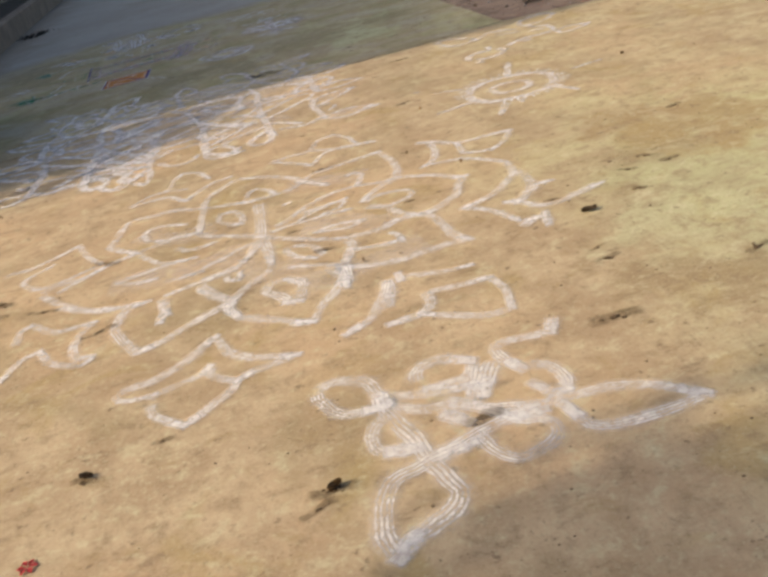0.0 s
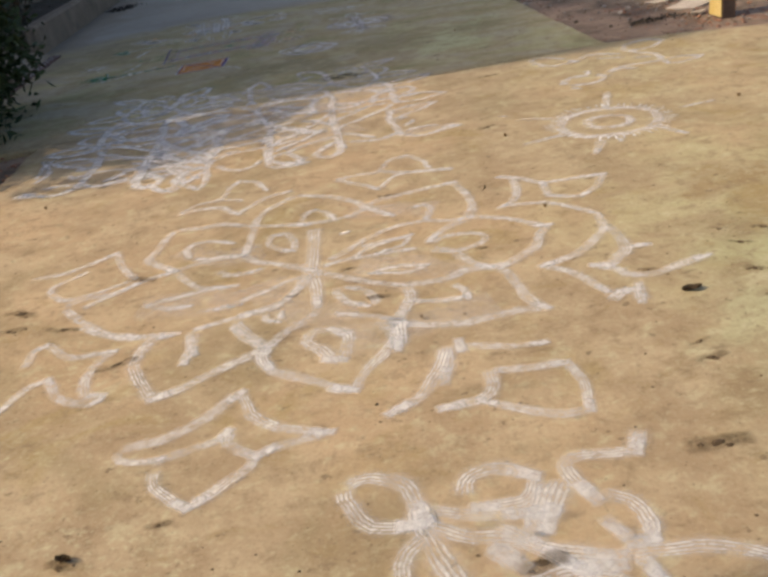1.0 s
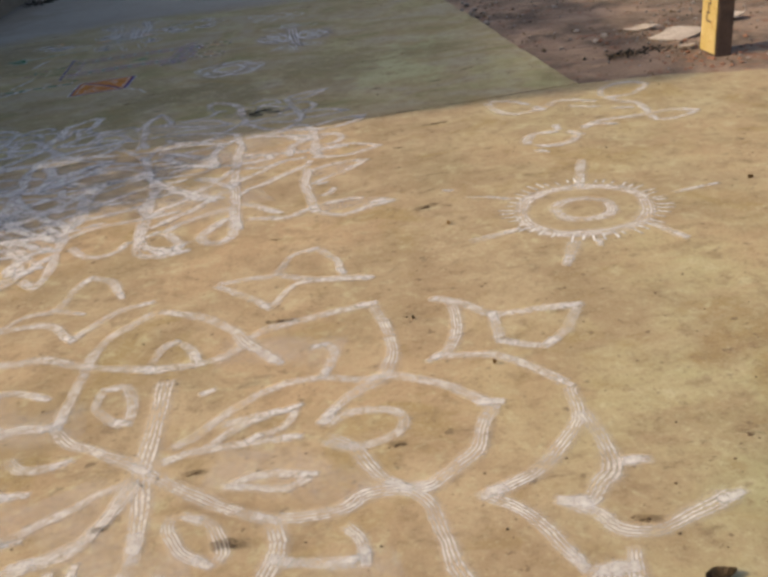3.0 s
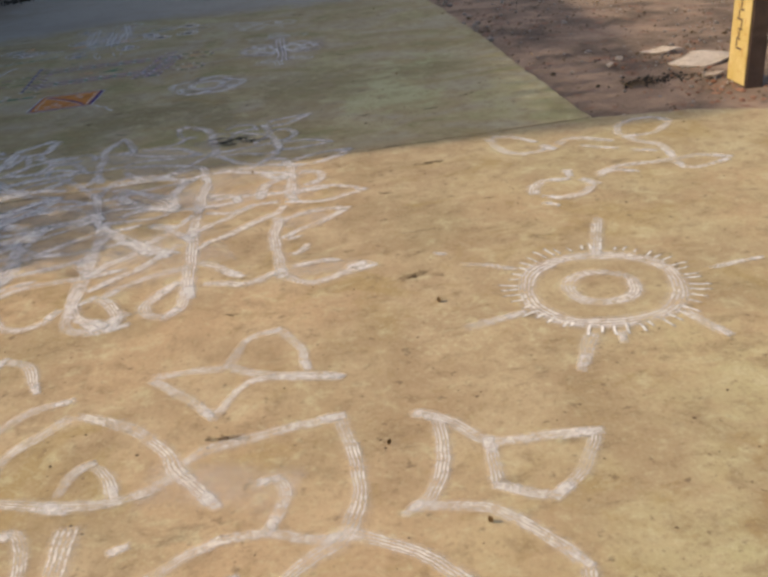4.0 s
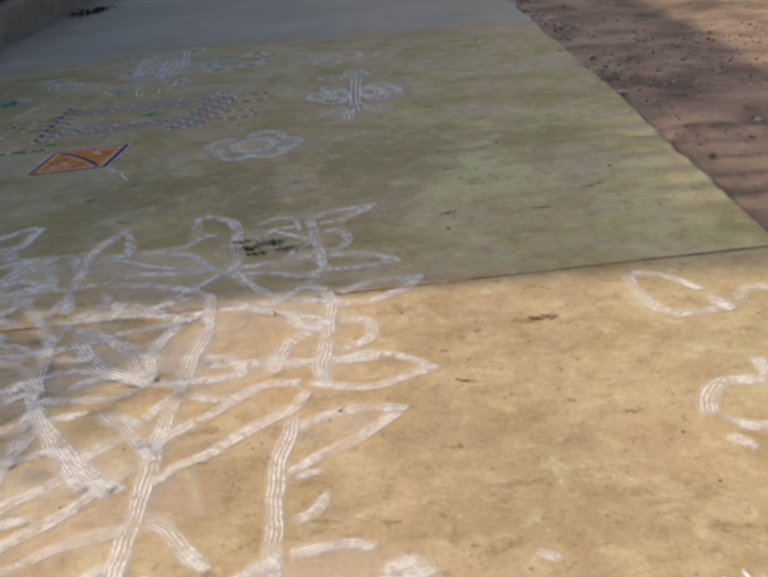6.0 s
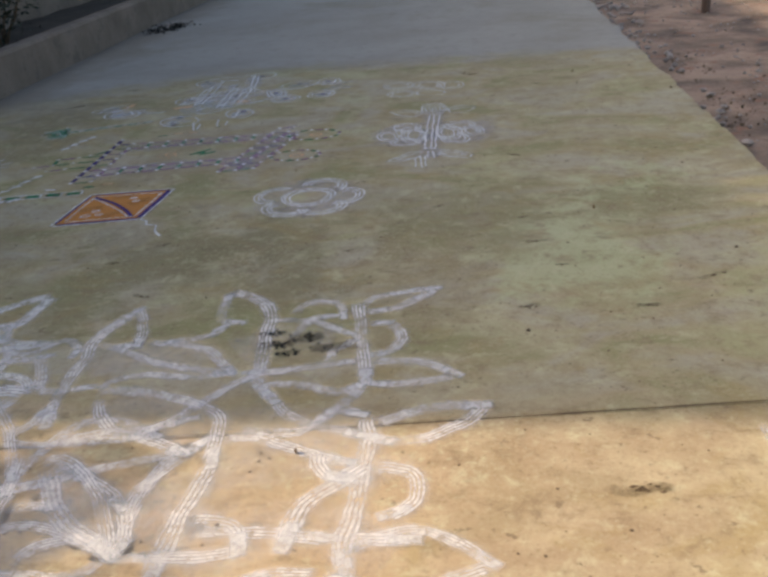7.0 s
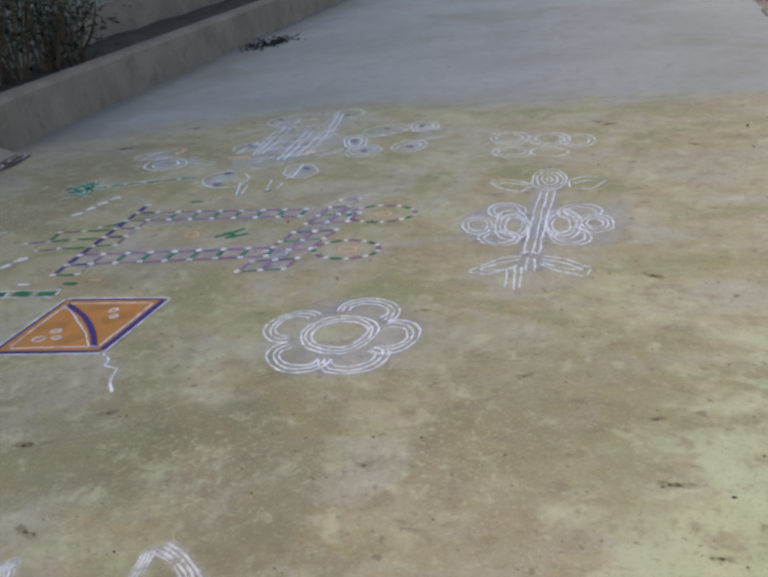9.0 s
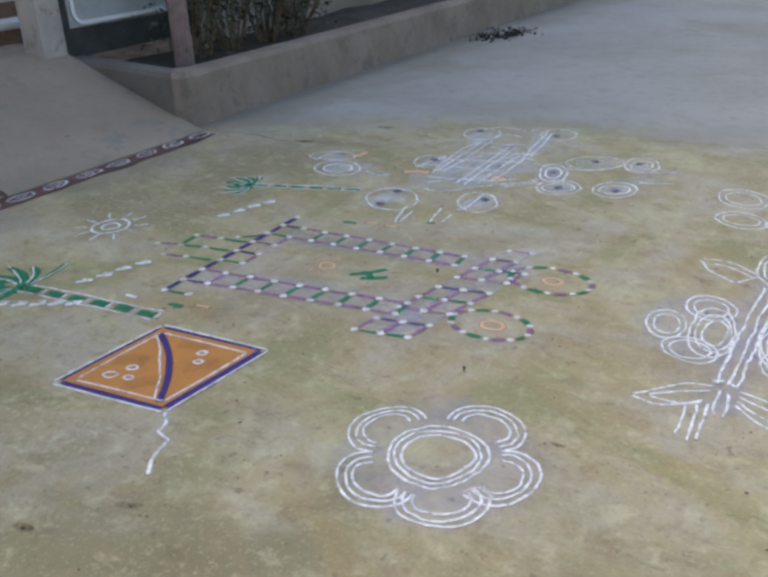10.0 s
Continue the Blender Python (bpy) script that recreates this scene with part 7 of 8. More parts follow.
    for a, b in (((-1.36, 10.14), (-1.24, 10.26)), ((-1.3, 10.13), (-1.2, 10.2)), ((-1.33, 10.2), (-1.25, 10.15))):
        stroke(owner, 0.03, (a, ((a[0] + b[0]) / 2 + 0.01, (a[1] + b[1]) / 2), b), GREEN)
    for x, y, m in ((-1.7, 10.62, GREEN), (-1.6, 10.66, SALMON), (-1.5, 10.67, SALMON), (-1.78, 9.58, GREEN), (-1.68, 9.62, SALMON), (-2.0, 9.55, CHALK_FINE)):
        stroke(owner, 0.024, ((x - 0.04, y), (x, y + 0.015), (x + 0.04, y + 0.01)), m)


cart()


def bull():
    owner = drawing("animal_drawing", "loop lattice in pale blue and white powder with dark blue dots")
    for p, q, w in (((-1.76, 10.86), (-1.75, 11.2), 0.16), ((-1.3, 11.02), (-1.27, 11.3), 0.13), ((-1.8, 11.3), (-1.35, 11.6), 0.3), ((-1.8, 11.6), (-1.4, 11.95), 0.34),
                    ((-1.9, 12.3), (-1.75, 12.05), 0.14), ((-1.5, 12.42), (-1.42, 12.05), 0.14), ((-1.26, 11.9), (-1.03, 11.5), 0.2), ((-0.78, 11.7), (-0.62, 11.9), 0.16), ((-2.38, 11.35), (-2.1, 11.4), 0.18)):
        p, q = Vector(p), Vector(q)
        ribbon("haze", owner, w, [p, p.lerp(q, 0.25), p.lerp(q, 0.5), p.lerp(q, 0.75), q], CYAN)
    stroke(owner, 0.013, ((-1.509, 10.721), (-1.55, 10.84), (-1.58, 10.964)), CHALK_FINE)
    stroke(owner, 0.013, ((-1.522, 10.915), (-1.499, 10.821), (-1.492, 10.737)), CHALK_FINE)
    stroke(owner, 0.013, ((-1.367, 10.795), (-1.397, 10.903), (-1.412, 11.01)), CHALK_FINE)
    stroke(owner, 0.013, ((-1.321, 10.819), (-1.325, 10.881), (-1.327, 10.954)), CHALK_FINE)
    stroke(owner, 0.013, ((-1.86, 11.491), (-1.857, 11.646), (-1.826, 11.788)), CHALK_FINE)
    stroke(owner, 0.013, ((-1.738, 11.444), (-1.788, 11.721), (-1.808, 11.93), (-1.781, 12.127)), CHALK_FINE)
    stroke(owner, 0.013, ((-1.707, 11.497), (-1.69, 11.716), (-1.636, 11.879)), CHALK_FINE)
    stroke(owner, 0.013, ((-1.937, 12.327), (-1.802, 12.466), (-1.623, 12.445), (-1.583, 12.54)), CHALK_FINE)
    stroke(owner, 0.013, ((-1.42, 11.939), (-1.452, 12.108), (-1.478, 12.268), (-1.524, 12.516)), CHALK_FINE)
    stroke(owner, 0.013, ((-1.382, 11.936), (-1.407, 12.097), (-1.438, 12.263), (-1.478, 12.486)), CHALK_FINE)
    stroke(owner, 0.013, ((-1.766, 12.194), (-1.735, 12.331), (-1.593, 12.31)), CHALK_FINE)
    stroke(owner, 0.013, ((-1.534, 11.801), (-1.469, 11.916), (-1.315, 11.906)), CHALK_FINE)
    stroke(owner, 0.013, ((-1.693, 12.051), (-1.536, 11.991), (-1.423, 11.98)), CHALK_FINE)
    stroke(owner, 0.013, ((-0.863, 11.975), (-0.675, 11.963), (-0.573, 12.049)), CHALK_FINE)
    stroke(owner, 0.013, ((-1.142, 11.84), (-1.009, 11.856), (-0.886, 11.964)), CHALK_FINE)
    stroke(owner, 0.013, ((-0.715, 11.772), (-0.599, 11.803), (-0.539, 11.85)), CHALK_FINE)
    stroke(owner, 0.013, ((-2.094, 11.328), (-1.993, 11.3), (-1.92, 11.335)), CHALK_FINE)
    stroke(owner, 0.013, ((-2.47, 11.351), (-2.477, 11.478), (-2.42, 11.572), (-2.311, 11.669)), CHALK_FINE)
    stroke(owner, 0.013, ((-1.661, 11.215), (-1.543, 11.213), (-1.435, 11.327), (-1.341, 11.418)), CHALK_FINE)
    stroke(owner, 0.013, ((-1.68, 11.295), (-1.592, 11.402), (-1.477, 11.487), (-1.429, 11.652)), CHALK_FINE)
    stroke(owner, 0.013, ((-1.301, 11.394), (-1.229, 11.474), (-1.166, 11.576)), CHALK_FINE)
    stroke(owner, 0.013, ((-1.336, 10.995), (-1.312, 11.099), (-1.333, 11.293)), CHALK_FINE)
    stroke(owner, 0.0125, ((-1.588, 11.057), (-1.561, 10.942), (-1.617, 10.867), (-1.72, 10.862), (-1.818, 10.941), (-1.853, 11.059), (-1.794, 11.14), (-1.685, 11.143)), CHALK_FINE, True)
    stroke(owner, 0.0125, ((-1.212, 11.19), (-1.193, 11.09), (-1.233, 11.025), (-1.31, 11.031), (-1.383, 11.103), (-1.406, 11.206), (-1.366, 11.276), (-1.284, 11.267)), CHALK_FINE, True)
    stroke(owner, 0.0125, ((-1.763, 11.67), (-1.746, 11.587), (-1.787, 11.527), (-1.864, 11.53), (-1.933, 11.589), (-1.952, 11.674), (-1.911, 11.737), (-1.83, 11.733)), CHALK_FINE, True)
    stroke(owner, 0.0125, ((-1.754, 12.322), (-1.744, 12.228), (-1.796, 12.156), (-1.89, 12.161), (-1.963, 12.226), (-1.976, 12.322), (-1.923, 12.398), (-1.826, 12.39)), CHALK_FINE, True)
    stroke(owner, 0.0125, ((-1.334, 12.491), (-1.329, 12.396), (-1.382, 12.336), (-1.46, 12.336), (-1.525, 12.403), (-1.533, 12.499), (-1.478, 12.562), (-1.397, 12.561)), CHALK_FINE, True)
    stroke(owner, 0.0125, ((-1.09, 11.769), (-1.066, 11.661), (-1.095, 11.602), (-1.157, 11.616), (-1.219, 11.706), (-1.246, 11.819), (-1.217, 11.882), (-1.152, 11.864)), CHALK_FINE, True)
    stroke(owner, 0.0125, ((-1.113, 11.758), (-1.098, 11.691), (-1.118, 11.654), (-1.157, 11.662), (-1.196, 11.718), (-1.212, 11.786), (-1.192, 11.825), (-1.151, 11.816)), CHALK_FINE, True)
    stroke(owner, 0.0125, ((-0.936, 11.576), (-0.935, 11.491), (-0.994, 11.428), (-1.077, 11.42), (-1.137, 11.476), (-1.14, 11.561), (-1.079, 11.627), (-0.993, 11.634)), CHALK_FINE, True)
    stroke(owner, 0.0125, ((-0.964, 11.562), (-0.968, 11.508), (-1.009, 11.463), (-1.068, 11.459), (-1.108, 11.49), (-1.105, 11.544), (-1.064, 11.591), (-1.004, 11.594)), CHALK_FINE, True)
    stroke(owner, 0.0125, ((-0.881, 12.064), (-0.896, 11.969), (-0.981, 11.889), (-1.091, 11.874), (-1.164, 11.928), (-1.153, 12.025), (-1.065, 12.108), (-0.952, 12.121)), CHALK_FINE, True)
    stroke(owner, 0.0125, ((-0.705, 12.1), (-0.699, 11.998), (-0.745, 11.938), (-0.812, 11.943), (-0.867, 12.022), (-0.876, 12.127), (-0.829, 12.191), (-0.758, 12.183)), CHALK_FINE, True)
    stroke(owner, 0.0125, ((-0.735, 12.086), (-0.733, 12.029), (-0.761, 11.986), (-0.806, 11.993), (-0.836, 12.036), (-0.84, 12.094), (-0.811, 12.138), (-0.765, 12.13)), CHALK_FINE, True)
    stroke(owner, 0.0125, ((-0.675, 11.663), (-0.676, 11.572), (-0.735, 11.509), (-0.815, 11.502), (-0.872, 11.565), (-0.874, 11.658), (-0.813, 11.723), (-0.73, 11.729)), CHALK_FINE, True)
    stroke(owner, 0.0125, ((-0.705, 11.648), (-0.709, 11.596), (-0.75, 11.551), (-0.807, 11.547), (-0.842, 11.58), (-0.839, 11.632), (-0.797, 11.679), (-0.739, 11.682)), CHALK_FINE, True)
    stroke(owner, 0.0125, ((-2.142, 11.355), (-2.117, 11.258), (-2.177, 11.19), (-2.28, 11.179), (-2.373, 11.243), (-2.403, 11.342), (-2.341, 11.414), (-2.234, 11.423)), CHALK_FINE, True)
    stroke(owner, 0.0125, ((-2.182, 11.335), (-2.173, 11.28), (-2.209, 11.233), (-2.277, 11.229), (-2.333, 11.262), (-2.343, 11.318), (-2.307, 11.367), (-2.237, 11.37)), CHALK_FINE, True)
    stroke(owner, 0.0125, ((-2.304, 11.539), (-2.304, 11.474), (-2.378, 11.417), (-2.476, 11.391), (-2.547, 11.423), (-2.55, 11.488), (-2.474, 11.547), (-2.374, 11.572)), CHALK_FINE, True)
    ribbon("haze", owner, 0.13, smooth_line([(-1.783, 10.959), (-1.703, 10.999), (-1.623, 11.039)], 0.03), CYAN)
    ribbon("haze", owner, 0.13, smooth_line([(-1.357, 11.116), (-1.297, 11.147), (-1.238, 11.177)], 0.03), CYAN)
    ribbon("haze", owner, 0.13, smooth_line([(-1.908, 11.601), (-1.847, 11.63), (-1.788, 11.658)], 0.03), CYAN)
    ribbon("haze", owner, 0.13, smooth_line([(-1.932, 12.24), (-1.858, 12.274), (-1.784, 12.308)], 0.03), CYAN)
    ribbon("haze", owner, 0.13, smooth_line([(-1.496, 12.416), (-1.429, 12.447), (-1.363, 12.478)], 0.03), CYAN)
    ribbon("haze", owner, 0.13, smooth_line([(-1.201, 11.715), (-1.154, 11.738), (-1.108, 11.76)], 0.03), CYAN)
    ribbon("haze", owner, 0.13, smooth_line([(-1.184, 11.723), (-1.154, 11.738), (-1.124, 11.752)], 0.03), CYAN)
    ribbon("haze", owner, 0.13, smooth_line([(-1.106, 11.491), (-1.036, 11.526), (-0.966, 11.56)], 0.03), CYAN)
    ribbon("haze", owner, 0.13, smooth_line([(-1.086, 11.501), (-1.036, 11.526), (-0.986, 11.551)], 0.03), CYAN)
    ribbon("haze", owner, 0.13, smooth_line([(-1.122, 11.948), (-1.022, 11.996), (-0.924, 12.044)], 0.03), CYAN)
    ribbon("haze", owner, 0.13, smooth_line([(-0.841, 12.034), (-0.786, 12.061), (-0.73, 12.088)], 0.03), CYAN)
    ribbon("haze", owner, 0.13, smooth_line([(-0.82, 12.044), (-0.786, 12.061), (-0.751, 12.078)], 0.03), CYAN)
    ribbon("haze", owner, 0.13, smooth_line([(-0.842, 11.58), (-0.773, 11.614), (-0.705, 11.648)], 0.03), CYAN)
    ribbon("haze", owner, 0.13, smooth_line([(-0.82, 11.59), (-0.773, 11.614), (-0.726, 11.637)], 0.03), CYAN)
    ribbon("haze", owner, 0.13, smooth_line([(-1.418, 11.676), (-1.343, 11.713), (-1.267, 11.75)], 0.03), CYAN)
    ribbon("haze", owner, 0.13, smooth_line([(-2.338, 11.26), (-2.257, 11.299), (-2.177, 11.338)], 0.03), CYAN)
    ribbon("haze", owner, 0.13, smooth_line([(-2.31, 11.273), (-2.257, 11.299), (-2.204, 11.325)], 0.03), CYAN)
    ribbon("haze", owner, 0.13, smooth_line([(-2.51, 11.441), (-2.425, 11.481), (-2.341, 11.521)], 0.03), CYAN)
    ribbon("haze", owner, 0.13, smooth_line([(-1.716, 11.561), (-1.665, 11.586), (-1.615, 11.611)], 0.03), CYAN)
    ribbon("haze", owner, 0.13, smooth_line([(-1.532, 11.395), (-1.484, 11.419), (-1.436, 11.443)], 0.03), CYAN)
    ribbon("haze", owner, 0.13, smooth_line([(-1.654, 12.07), (-1.602, 12.094), (-1.551, 12.118)], 0.03), CYAN)
    ribbon("haze", owner, 0.13, smooth_line([(-1.54, 11.647), (-1.497, 11.668), (-1.454, 11.689)], 0.03), CYAN)
    stroke(owner, 0.013, ((-1.726, 11.488), (-1.753, 11.801), (-1.781, 12.127)), CHALK_FINE)
    stroke(owner, 0.013, ((-1.687, 11.488), (-1.706, 11.802), (-1.73, 12.175)), CHALK_FINE)
    stroke(owner, 0.013, ((-1.534, 11.349), (-1.562, 11.706), (-1.58, 12.082)), CHALK_FINE)
    stroke(owner, 0.013, ((-1.488, 11.345), (-1.517, 11.707), (-1.537, 12.091)), CHALK_FINE)
    stroke(owner, 0.013, ((-1.435, 11.407), (-1.449, 11.691), (-1.461, 12.027)), CHALK_FINE)
    stroke(owner, 0.013, ((-1.385, 11.45), (-1.389, 11.72), (-1.422, 12.089)), CHALK_FINE)
    stroke(owner, 0.013, ((-1.893, 11.546), (-1.736, 11.602), (-1.549, 11.623), (-1.375, 11.659)), CHALK_FINE)
    stroke(owner, 0.013, ((-1.881, 11.687), (-1.691, 11.746), (-1.502, 11.796), (-1.343, 11.852)), CHALK_FINE)
    stroke(owner, 0.013, ((-1.856, 11.84), (-1.667, 11.907), (-1.494, 11.968), (-1.349, 12.015)), CHALK_FINE)
    stroke(owner, 0.013, ((-1.838, 12.077), (-1.66, 12.113), (-1.495, 12.168)), CHALK_FINE)
    stroke(owner, 0.013, ((-1.735, 11.388), (-1.546, 11.425), (-1.377, 11.49), (-1.277, 11.575)), CHALK_FINE)
    stroke(owner, 0.013, ((-1.337, 11.438), (-1.242, 11.502), (-1.179, 11.605)), CHALK_FINE)
    stroke(owner, 0.013, ((-1.469, 11.731), (-1.42, 11.876), (-1.315, 11.906)), CHALK_FINE)
    stroke(owner, 0.018, ((-1.726, 11.557), (-1.728, 11.616), (-1.731, 11.675)), LILAC_DARK)
    stroke(owner, 0.018, ((-1.605, 11.615), (-1.607, 11.675), (-1.608, 11.735)), LILAC_DARK)
    stroke(owner, 0.018, ((-1.473, 11.679), (-1.473, 11.739), (-1.473, 11.799)), LILAC_DARK)
    stroke(owner, 0.018, ((-1.716, 11.734), (-1.719, 11.797), (-1.721, 11.86)), LILAC_DARK)
    stroke(owner, 0.018, ((-1.584, 11.777), (-1.585, 11.84), (-1.586, 11.903)), LILAC_DARK)
    stroke(owner, 0.018, ((-1.457, 11.859), (-1.461, 11.921), (-1.464, 11.982)), LILAC_DARK)
    stroke(owner, 0.018, ((-1.709, 11.987), (-1.707, 12.046), (-1.704, 12.104)), LILAC_DARK)
    stroke(owner, 0.018, ((-1.565, 11.379), (-1.566, 11.434), (-1.567, 11.489)), LILAC_DARK)
    stroke(owner, 0.018, ((-1.57, 11.997), (-1.567, 12.055), (-1.564, 12.112)), LILAC_DARK)
    for x, y in ((-1.718, 10.91), (-1.742, 11.114), (-1.282, 11.195), (-1.904, 12.329), (-1.429, 12.41), (-1.036, 11.526), (-0.768, 11.6), (-0.806, 12.081), (-1.032, 12.022), (-1.854, 11.668), (-1.162, 11.743)):
        dot(owner, x, y, 0.024, INDIGO)
    stroke(owner, 0.05, ((-2.299, 11.652), (-2.292, 11.566), (-2.322, 11.509)), SALMON)
    stroke(owner, 0.07, ((-1.9, 11.403), (-1.828, 11.438), (-1.742, 11.451)), SALMON)
    stroke(owner, 0.06, ((-1.43, 11.537), (-1.373, 11.538), (-1.324, 11.498)), SALMON)
    stroke(owner, 0.02, ((-2.414, 11.347), (-2.401, 11.353), (-2.388, 11.359)), GREEN)
    stroke(owner, 0.02, ((-2.292, 11.232), (-2.279, 11.238), (-2.267, 11.244)), GREEN)
    stroke(owner, 0.022, ((-2.022, 11.295), (-1.991, 11.31), (-1.961, 11.325)), GREEN)
    stroke(owner, 0.0125, ((-1.596, 11.204), (-1.544, 11.213), (-1.491, 11.222)), GREEN)
    stroke(owner, 0.024, ((-1.534, 10.759), (-1.514, 10.77), (-1.493, 10.781)), GREEN)
    stroke(owner, 0.024, ((-1.377, 10.789), (-1.359, 10.803), (-1.34, 10.816)), GREEN)
    stroke(owner, 0.02, ((-2.429, 11.535), (-2.409, 11.544), (-2.389, 11.553)), GREEN)
    stroke(owner, 0.0125, ((-0.664, 11.968), (-0.641, 11.975), (-0.617, 11.982)), GREEN)
    stroke(owner, 0.0125, ((-0.634, 11.794), (-0.617, 11.802), (-0.601, 11.81)), GREEN)


bull()


def cane(x0, y0, x1, y1, width, reach=0.2):
    owner = drawing("cane_drawing", "green powder sugar cane with a leafy top")
    a, b = Vector((x0, y0)), Vector((x1, y1))
    d = (b - a).normalized()
    s = Vector((-d.y, d.x))
    n = 6
    for i in range(n):
        p, q = a.lerp(b, (i + 0.05) / n), a.lerp(b, (i + 0.88) / n)
        ribbon("joint", owner, width * random.uniform(0.9, 1.15), [p, p.lerp(q, 0.3) + s * width * 0.05, p.lerp(q, 0.7) - s * width * 0.05, q], GREEN, 0.0010, 0.12)
        ribbon("ring", owner, 0.012, [p - s * width * 0.6, p, p + s * width * 0.6], CHALK_FINE, 0.0010)
    for k in (-1, 1):
        o = s * width * 0.72 * k
        ribbon("outline", owner, 0.011, smooth_line([a.lerp(b, i / 7) + o * random.uniform(0.85, 1.15) for i in range(8)], 0.03), CHALK_FINE, 0.0010)
    for turn in (-95, -62, -34, -8, 22, 54, 88):
        e = Matrix.Rotation(radians(turn), 2) @ d
        tip = b + e * reach * random.uniform(0.85, 1.3) + d * 0.03
        m = b + e * reach * 0.55 + s * 0.03 * (1 if turn > 0 else -1)
        ribbon("leaf", owner, 0.032, smooth_line([b, m, tip], 0.02), GREEN, 0.0010, 0.3)
        ribbon("rim", owner, 0.009, smooth_line([b + e * 0.03, m + s * 0.022, tip + e * 0.02], 0.02), CHALK_FINE, 0.0010)
    ring_of(owner, b.x + d.x * 0.06, b.y + d.y * 0.06, reach * 0.3, reach * 0.26, reach * 0.3, GREEN, 0, 9, 0.3)


cane(-1.77, 9.49, -2.47, 9.40, 0.05)
cane(-1.92, 11.05, -2.5, 10.85, 0.03, 0.12)


def small_sun():
    owner = drawing("small_sun_drawing", "small white powder sun with short rays")
    for r in (0.04, 0.085):
        ring_of(owner, -2.7, 10.06, r, r * 1.1, 0.018, CHALK_FINE, 0, 10, 0.1)
    for i in range(10):
        c, s = math.cos(i * 0.6283), math.sin(i * 0.6283)
        stroke(owner, 0.012, ((-2.7 + 0.1 * c, 10.06 + 0.1 * s), (-2.7 + 0.14 * c, 10.06 + 0.14 * s), (-2.7 + 0.19 * c, 10.06 + 0.2 * s)), CHALK_FINE)


small_sun()


def writing(x0, y0, x1, y1, n, label, size=0.06):
    """Illegible lettering: short bars in a row."""
    owner = drawing("writing_drawing", label)
    for i in range(n):
        f = (i + 0.5) / n
        x, y = x0 + (x1 - x0) * f, y0 + (y1 - y0) * f
        stroke(owner, 0.026, ((x - size * 0.5, y - size * 0.5), (x, y), (x + size * 0.5, y + size * 0.5)), CHALK_FINE)
        stroke(owner, 0.0115, ((x - size * 0.6, y + size * 0.2), (x - size * 0.1, y + size * 0.4), (x + size * 0.3, y + size * 0.7)), CHALK_FINE)


writing(-2.5, 9.2, -2.12, 9.42, 6, "row of illegible white powder lettering beside the cane")
writing(-2.3, 9.52, -2.2, 9.86, 4, "illegible white powder lettering near the lattice")
writing(-2.32, 10.38, -2.22, 10.72, 4, "illegible white powder lettering under the far cane")

# ---- litter on the pavement ----
def clod(x, y, r, base=0.001):
    """A trodden clod of earth: a few flat broken crumbs on a muddy smear."""
    r *= 0.8 if y < 7.4 else 0.68
    verts, faces = [], []
    for k in range(random.randint(3, 6)):
        cx, cy = (0, 0) if k == 0 else (random.gauss(0, r * 0.7), random.gauss(0, r * 0.32))
        q = r * (random.uniform(0.5, 0.7) if k == 0 else random.uniform(0.12, 0.4))
        n, first, high = 9, len(verts), q * random.uniform(0.1, 0.2)
        verts.append((cx, cy, high))
        out = [q * random.uniform(0.45, 1.1) for _ in range(n)]
        for f, z in ((0.62, high * 0.9), (1.0, -0.001)):
            for i in range(n):
                t = i * 2 * math.pi / n
                verts.append((cx + out[i] * f * math.cos(t), cy + out[i] * f * 0.55 * math.sin(t), z * random.uniform(0.6, 1.25)))
        for i in range(n):
            j = (i + 1) % n
            faces += [(first, first + 1 + i, first + 1 + j), (first + 1 + i, first + 1 + n + i, first + 1 + n + j, first + 1 + j)]
    ob = mesh_ob("clod", verts, faces, CLOD, smooth=True)
    ob.matrix_world = pose(x, y, base, 0, 0, random.uniform(-30, 30))
    tagged(ob, "small brown trodden clod lying on the pavement", "clod", "clods on the pavement")
    q = r * random.uniform(1.3, 2.2)
    k = random.uniform(-0.3, 0.3) * r
    ribbon("smear", ob, r * random.uniform(0.8, 1.3), smooth_line(((-q, k), (-q * 0.3, -k), (q * 0.4, k * 0.5), (q, -k)), 0.012), SMEAR)


clod(-1.28, 4.10, 0.050)
clod(-1.54, 3.71, 0.050)
clod(-1.78, 3.94, 0.050)
clod(-1.79, 3.78, 0.050)
clod(-1.25, 3.33, 0.050)
clod(-0.96, 2.36, 0.030)
clod(-1.21, 2.26, 0.040)
clod(0.75, 2.81, 0.035)
clod(0.74, 2.71, 0.040)
clod(0.58, 2.30, 0.070)
clod(1.14, 3.24, 0.040)
clod(0.79, 3.37, 0.030)
clod(1.18, 3.62, 0.030)
clod(-0.47, 1.86, 0.050)
clod(-0.52, 1.80, 0.040)
clod(0.01, 1.98, 0.050)
clod(1.79, 4.14, 0.040)
clod(1.34, 3.57, 0.040)
clod(1.40, 3.46, 0.040)
clod(1.21, 2.47, 0.050)
clod(0.23, 3.82, 0.030)
clod(1.20, 3.47, 0.035)
clod(-0.09, 4.67, 0.040)
clod(-0.35, 3.84, 0.025)
clod(-0.24, 3.52, 0.040)
clod(-0.59, 3.66, 0.030)
clod(0.80, 8.32, 0.035)
clod(0.65, 7.95, 0.050)
clod(1.08, 7.94, 0.040)
clod(1.36, 8.18, 0.050)
clod(0.71, 8.57, 0.040)
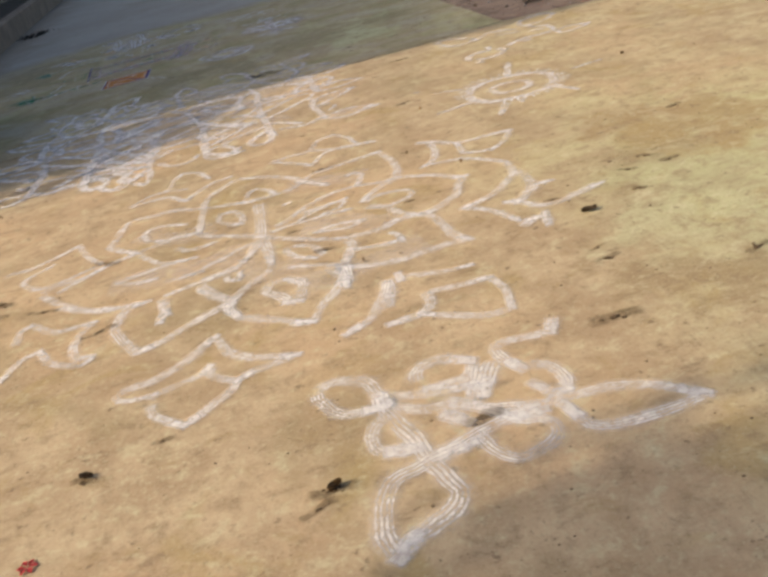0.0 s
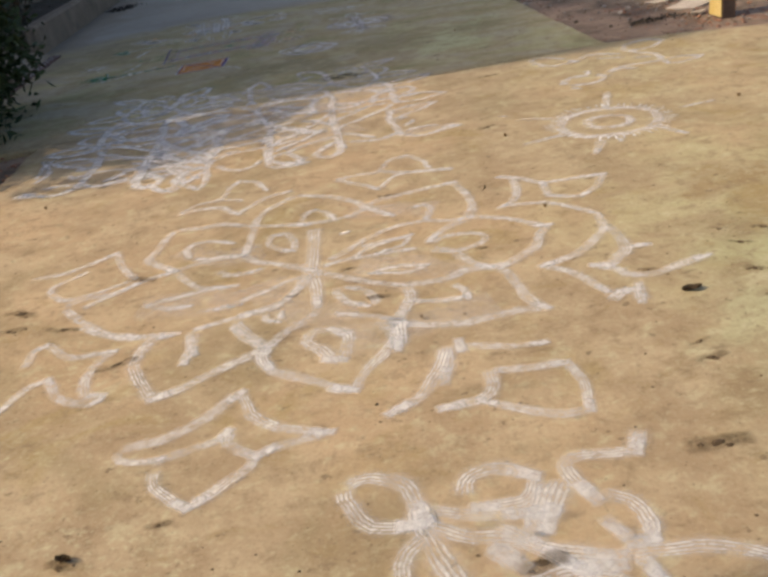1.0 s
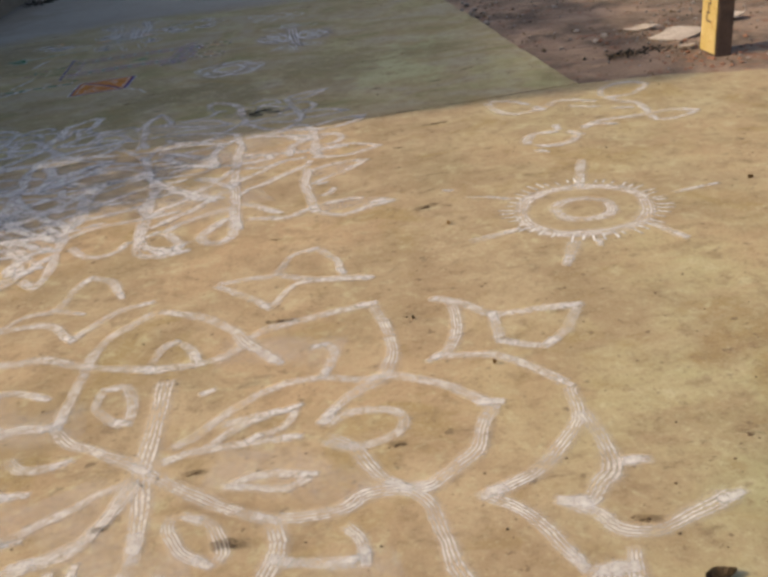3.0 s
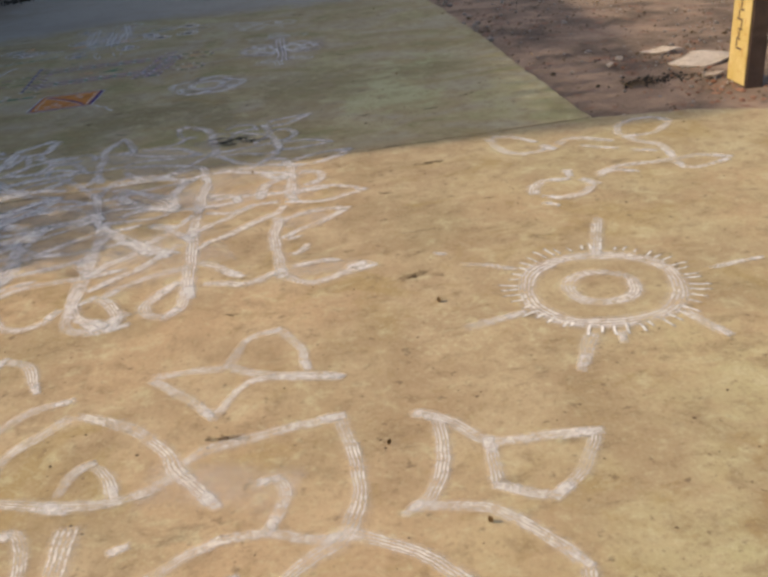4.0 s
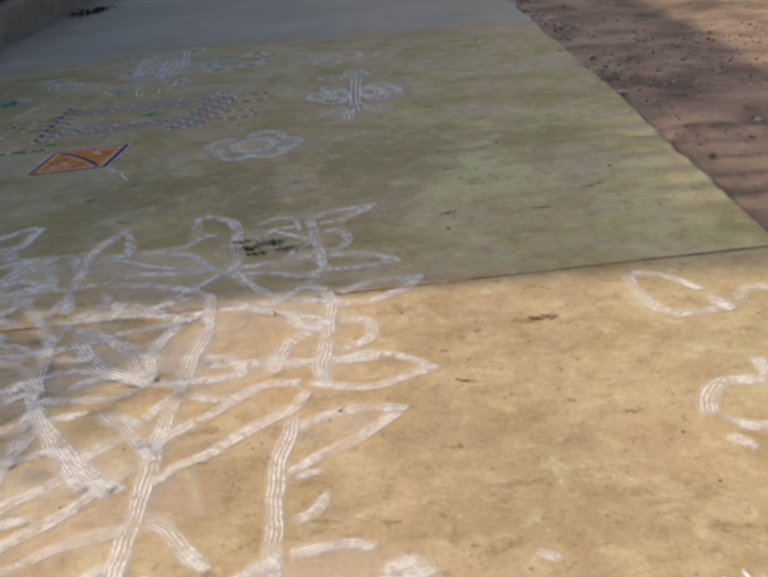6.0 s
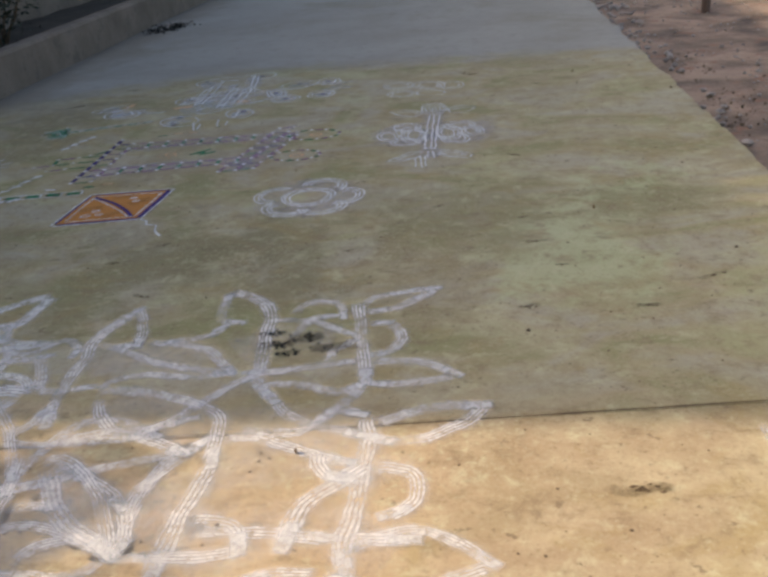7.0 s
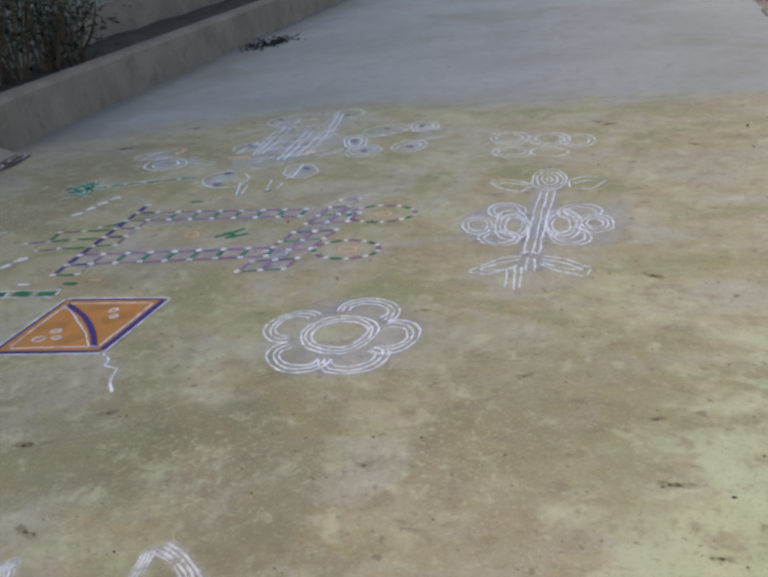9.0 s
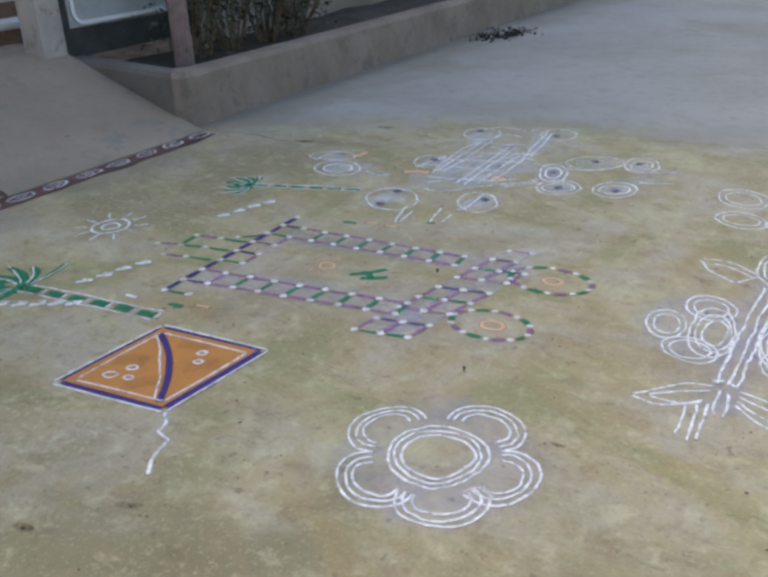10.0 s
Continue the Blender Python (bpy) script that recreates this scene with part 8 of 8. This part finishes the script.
clod(-1.01, 8.67, 0.030)
clod(0.31, 12.08, 0.050)
clod(0.36, 12.02, 0.050)
clod(-0.62, 15.58, 0.050)
clod(0.85, 11.57, 0.040)
clod(-0.91, 8.12, 0.040)
clod(0.66, 8.86, 0.030)
clod(-0.23, 8.45, 0.015)
clod(-0.16, 9.47, 0.020)
clod(0.87, 9.19, 0.015)
clod(0.64, 9.83, 0.040)
clod(-1.18, 8.47, 0.030)
clod(-2.79, 11.66, 0.060)
clod(-2.50, 12.15, 0.050)
clod(0.62, 6.53, 0.030)
clod(0.61, 5.58, 0.050)
clod(-0.10, 5.45, 0.025)
clod(0.90, 6.90, 0.050)
clod(-0.11, 8.53, 0.030)
clod(0.26, 9.05, 0.030)
clod(0.53, 11.27, 0.030)
clod(-3.98, 10.81, 0.06, 0.117)


def curled_leaf(x, y, turn, length, mat, label):
    bm = bmesh.new()
    rows = []
    for i in range(7):
        f = i / 6
        w = length * 0.26 * math.sin(math.pi * min(1, f * 0.94 + 0.06)) + 0.001
        z = 0.014 + 0.03 * length / 0.12 * (f - 0.5) ** 2
        rows.append([bm.verts.new(((f - 0.5) * length, k * w, z + abs(k) * 0.014 + random.uniform(-0.002, 0.002))) for k in (-1, 0, 1)])
    for a, b in zip(rows, rows[1:]):
        for k in (0, 1):
            bm.faces.new((a[k], b[k], b[k + 1], a[k + 1]))
    bmesh.ops.solidify(bm, geom=bm.faces[:], thickness=0.0025)
    low = min(v.co.z for v in bm.verts)
    bmesh.ops.translate(bm, verts=bm.verts[:], vec=(0, 0, -low))
    ob = part("dry_leaf", bm, mat)
    ob.matrix_world = pose(x, y, 0.001, 0, 0, turn)
    tagged(ob, label, "leaf", "fallen leaves")


random.seed(8)
curled_leaf(0.87, 3.155, 5, 0.075, CLOD, "curled dark dead leaf on the pavement")
curled_leaf(-1.2, 2.28, -10, 0.045, CLOD, "curled dark dead leaf on the pavement")
curled_leaf(-0.46, 1.87, 30, 0.05, DRY, "curled brown dead leaf on the pavement")
for i in range(14):
    curled_leaf(random.uniform(-2.2, 2.2), random.uniform(1.5, 12), random.uniform(0, 360), random.uniform(0.012, 0.024), DRY, "small dry leaf on the pavement")


def fallen_flower():
    owner = empty("fallen_flower", "small fallen red flower on the pavement", "flower", -1.33, 1.93, 0.001)
    for i in range(6):
        bm = bmesh.new()
        a = i * 1.047
        vs = [bm.verts.new((0.03 * f * math.cos(a + g), 0.03 * f * math.sin(a + g), 0.004 + 0.012 * f * (1 - f))) for f, g in ((0.1, 0), (0.7, -0.45), (1.1, 0), (0.7, 0.45))]
        bm.faces.new(vs)
        bmesh.ops.solidify(bm, geom=bm.faces[:], thickness=0.002)
        part("petal", bm, PETAL, owner)


fallen_flower()


def pavement_grit():
    verts, faces = [], []
    for _ in range(1500):
        x, y = random.uniform(-2.3, 2.6), random.uniform(1.0, 12.5)
        stone_into(verts, faces, x, y, 0.001, random.uniform(0.0015, 0.006) * (1.8 if random.random() < 0.06 else 1))
    tagged(mesh_ob("pavement_grit", verts, faces, CLOD), "fine dark grit strewn over the pavement", "grit", kind="stuff")


pavement_grit()
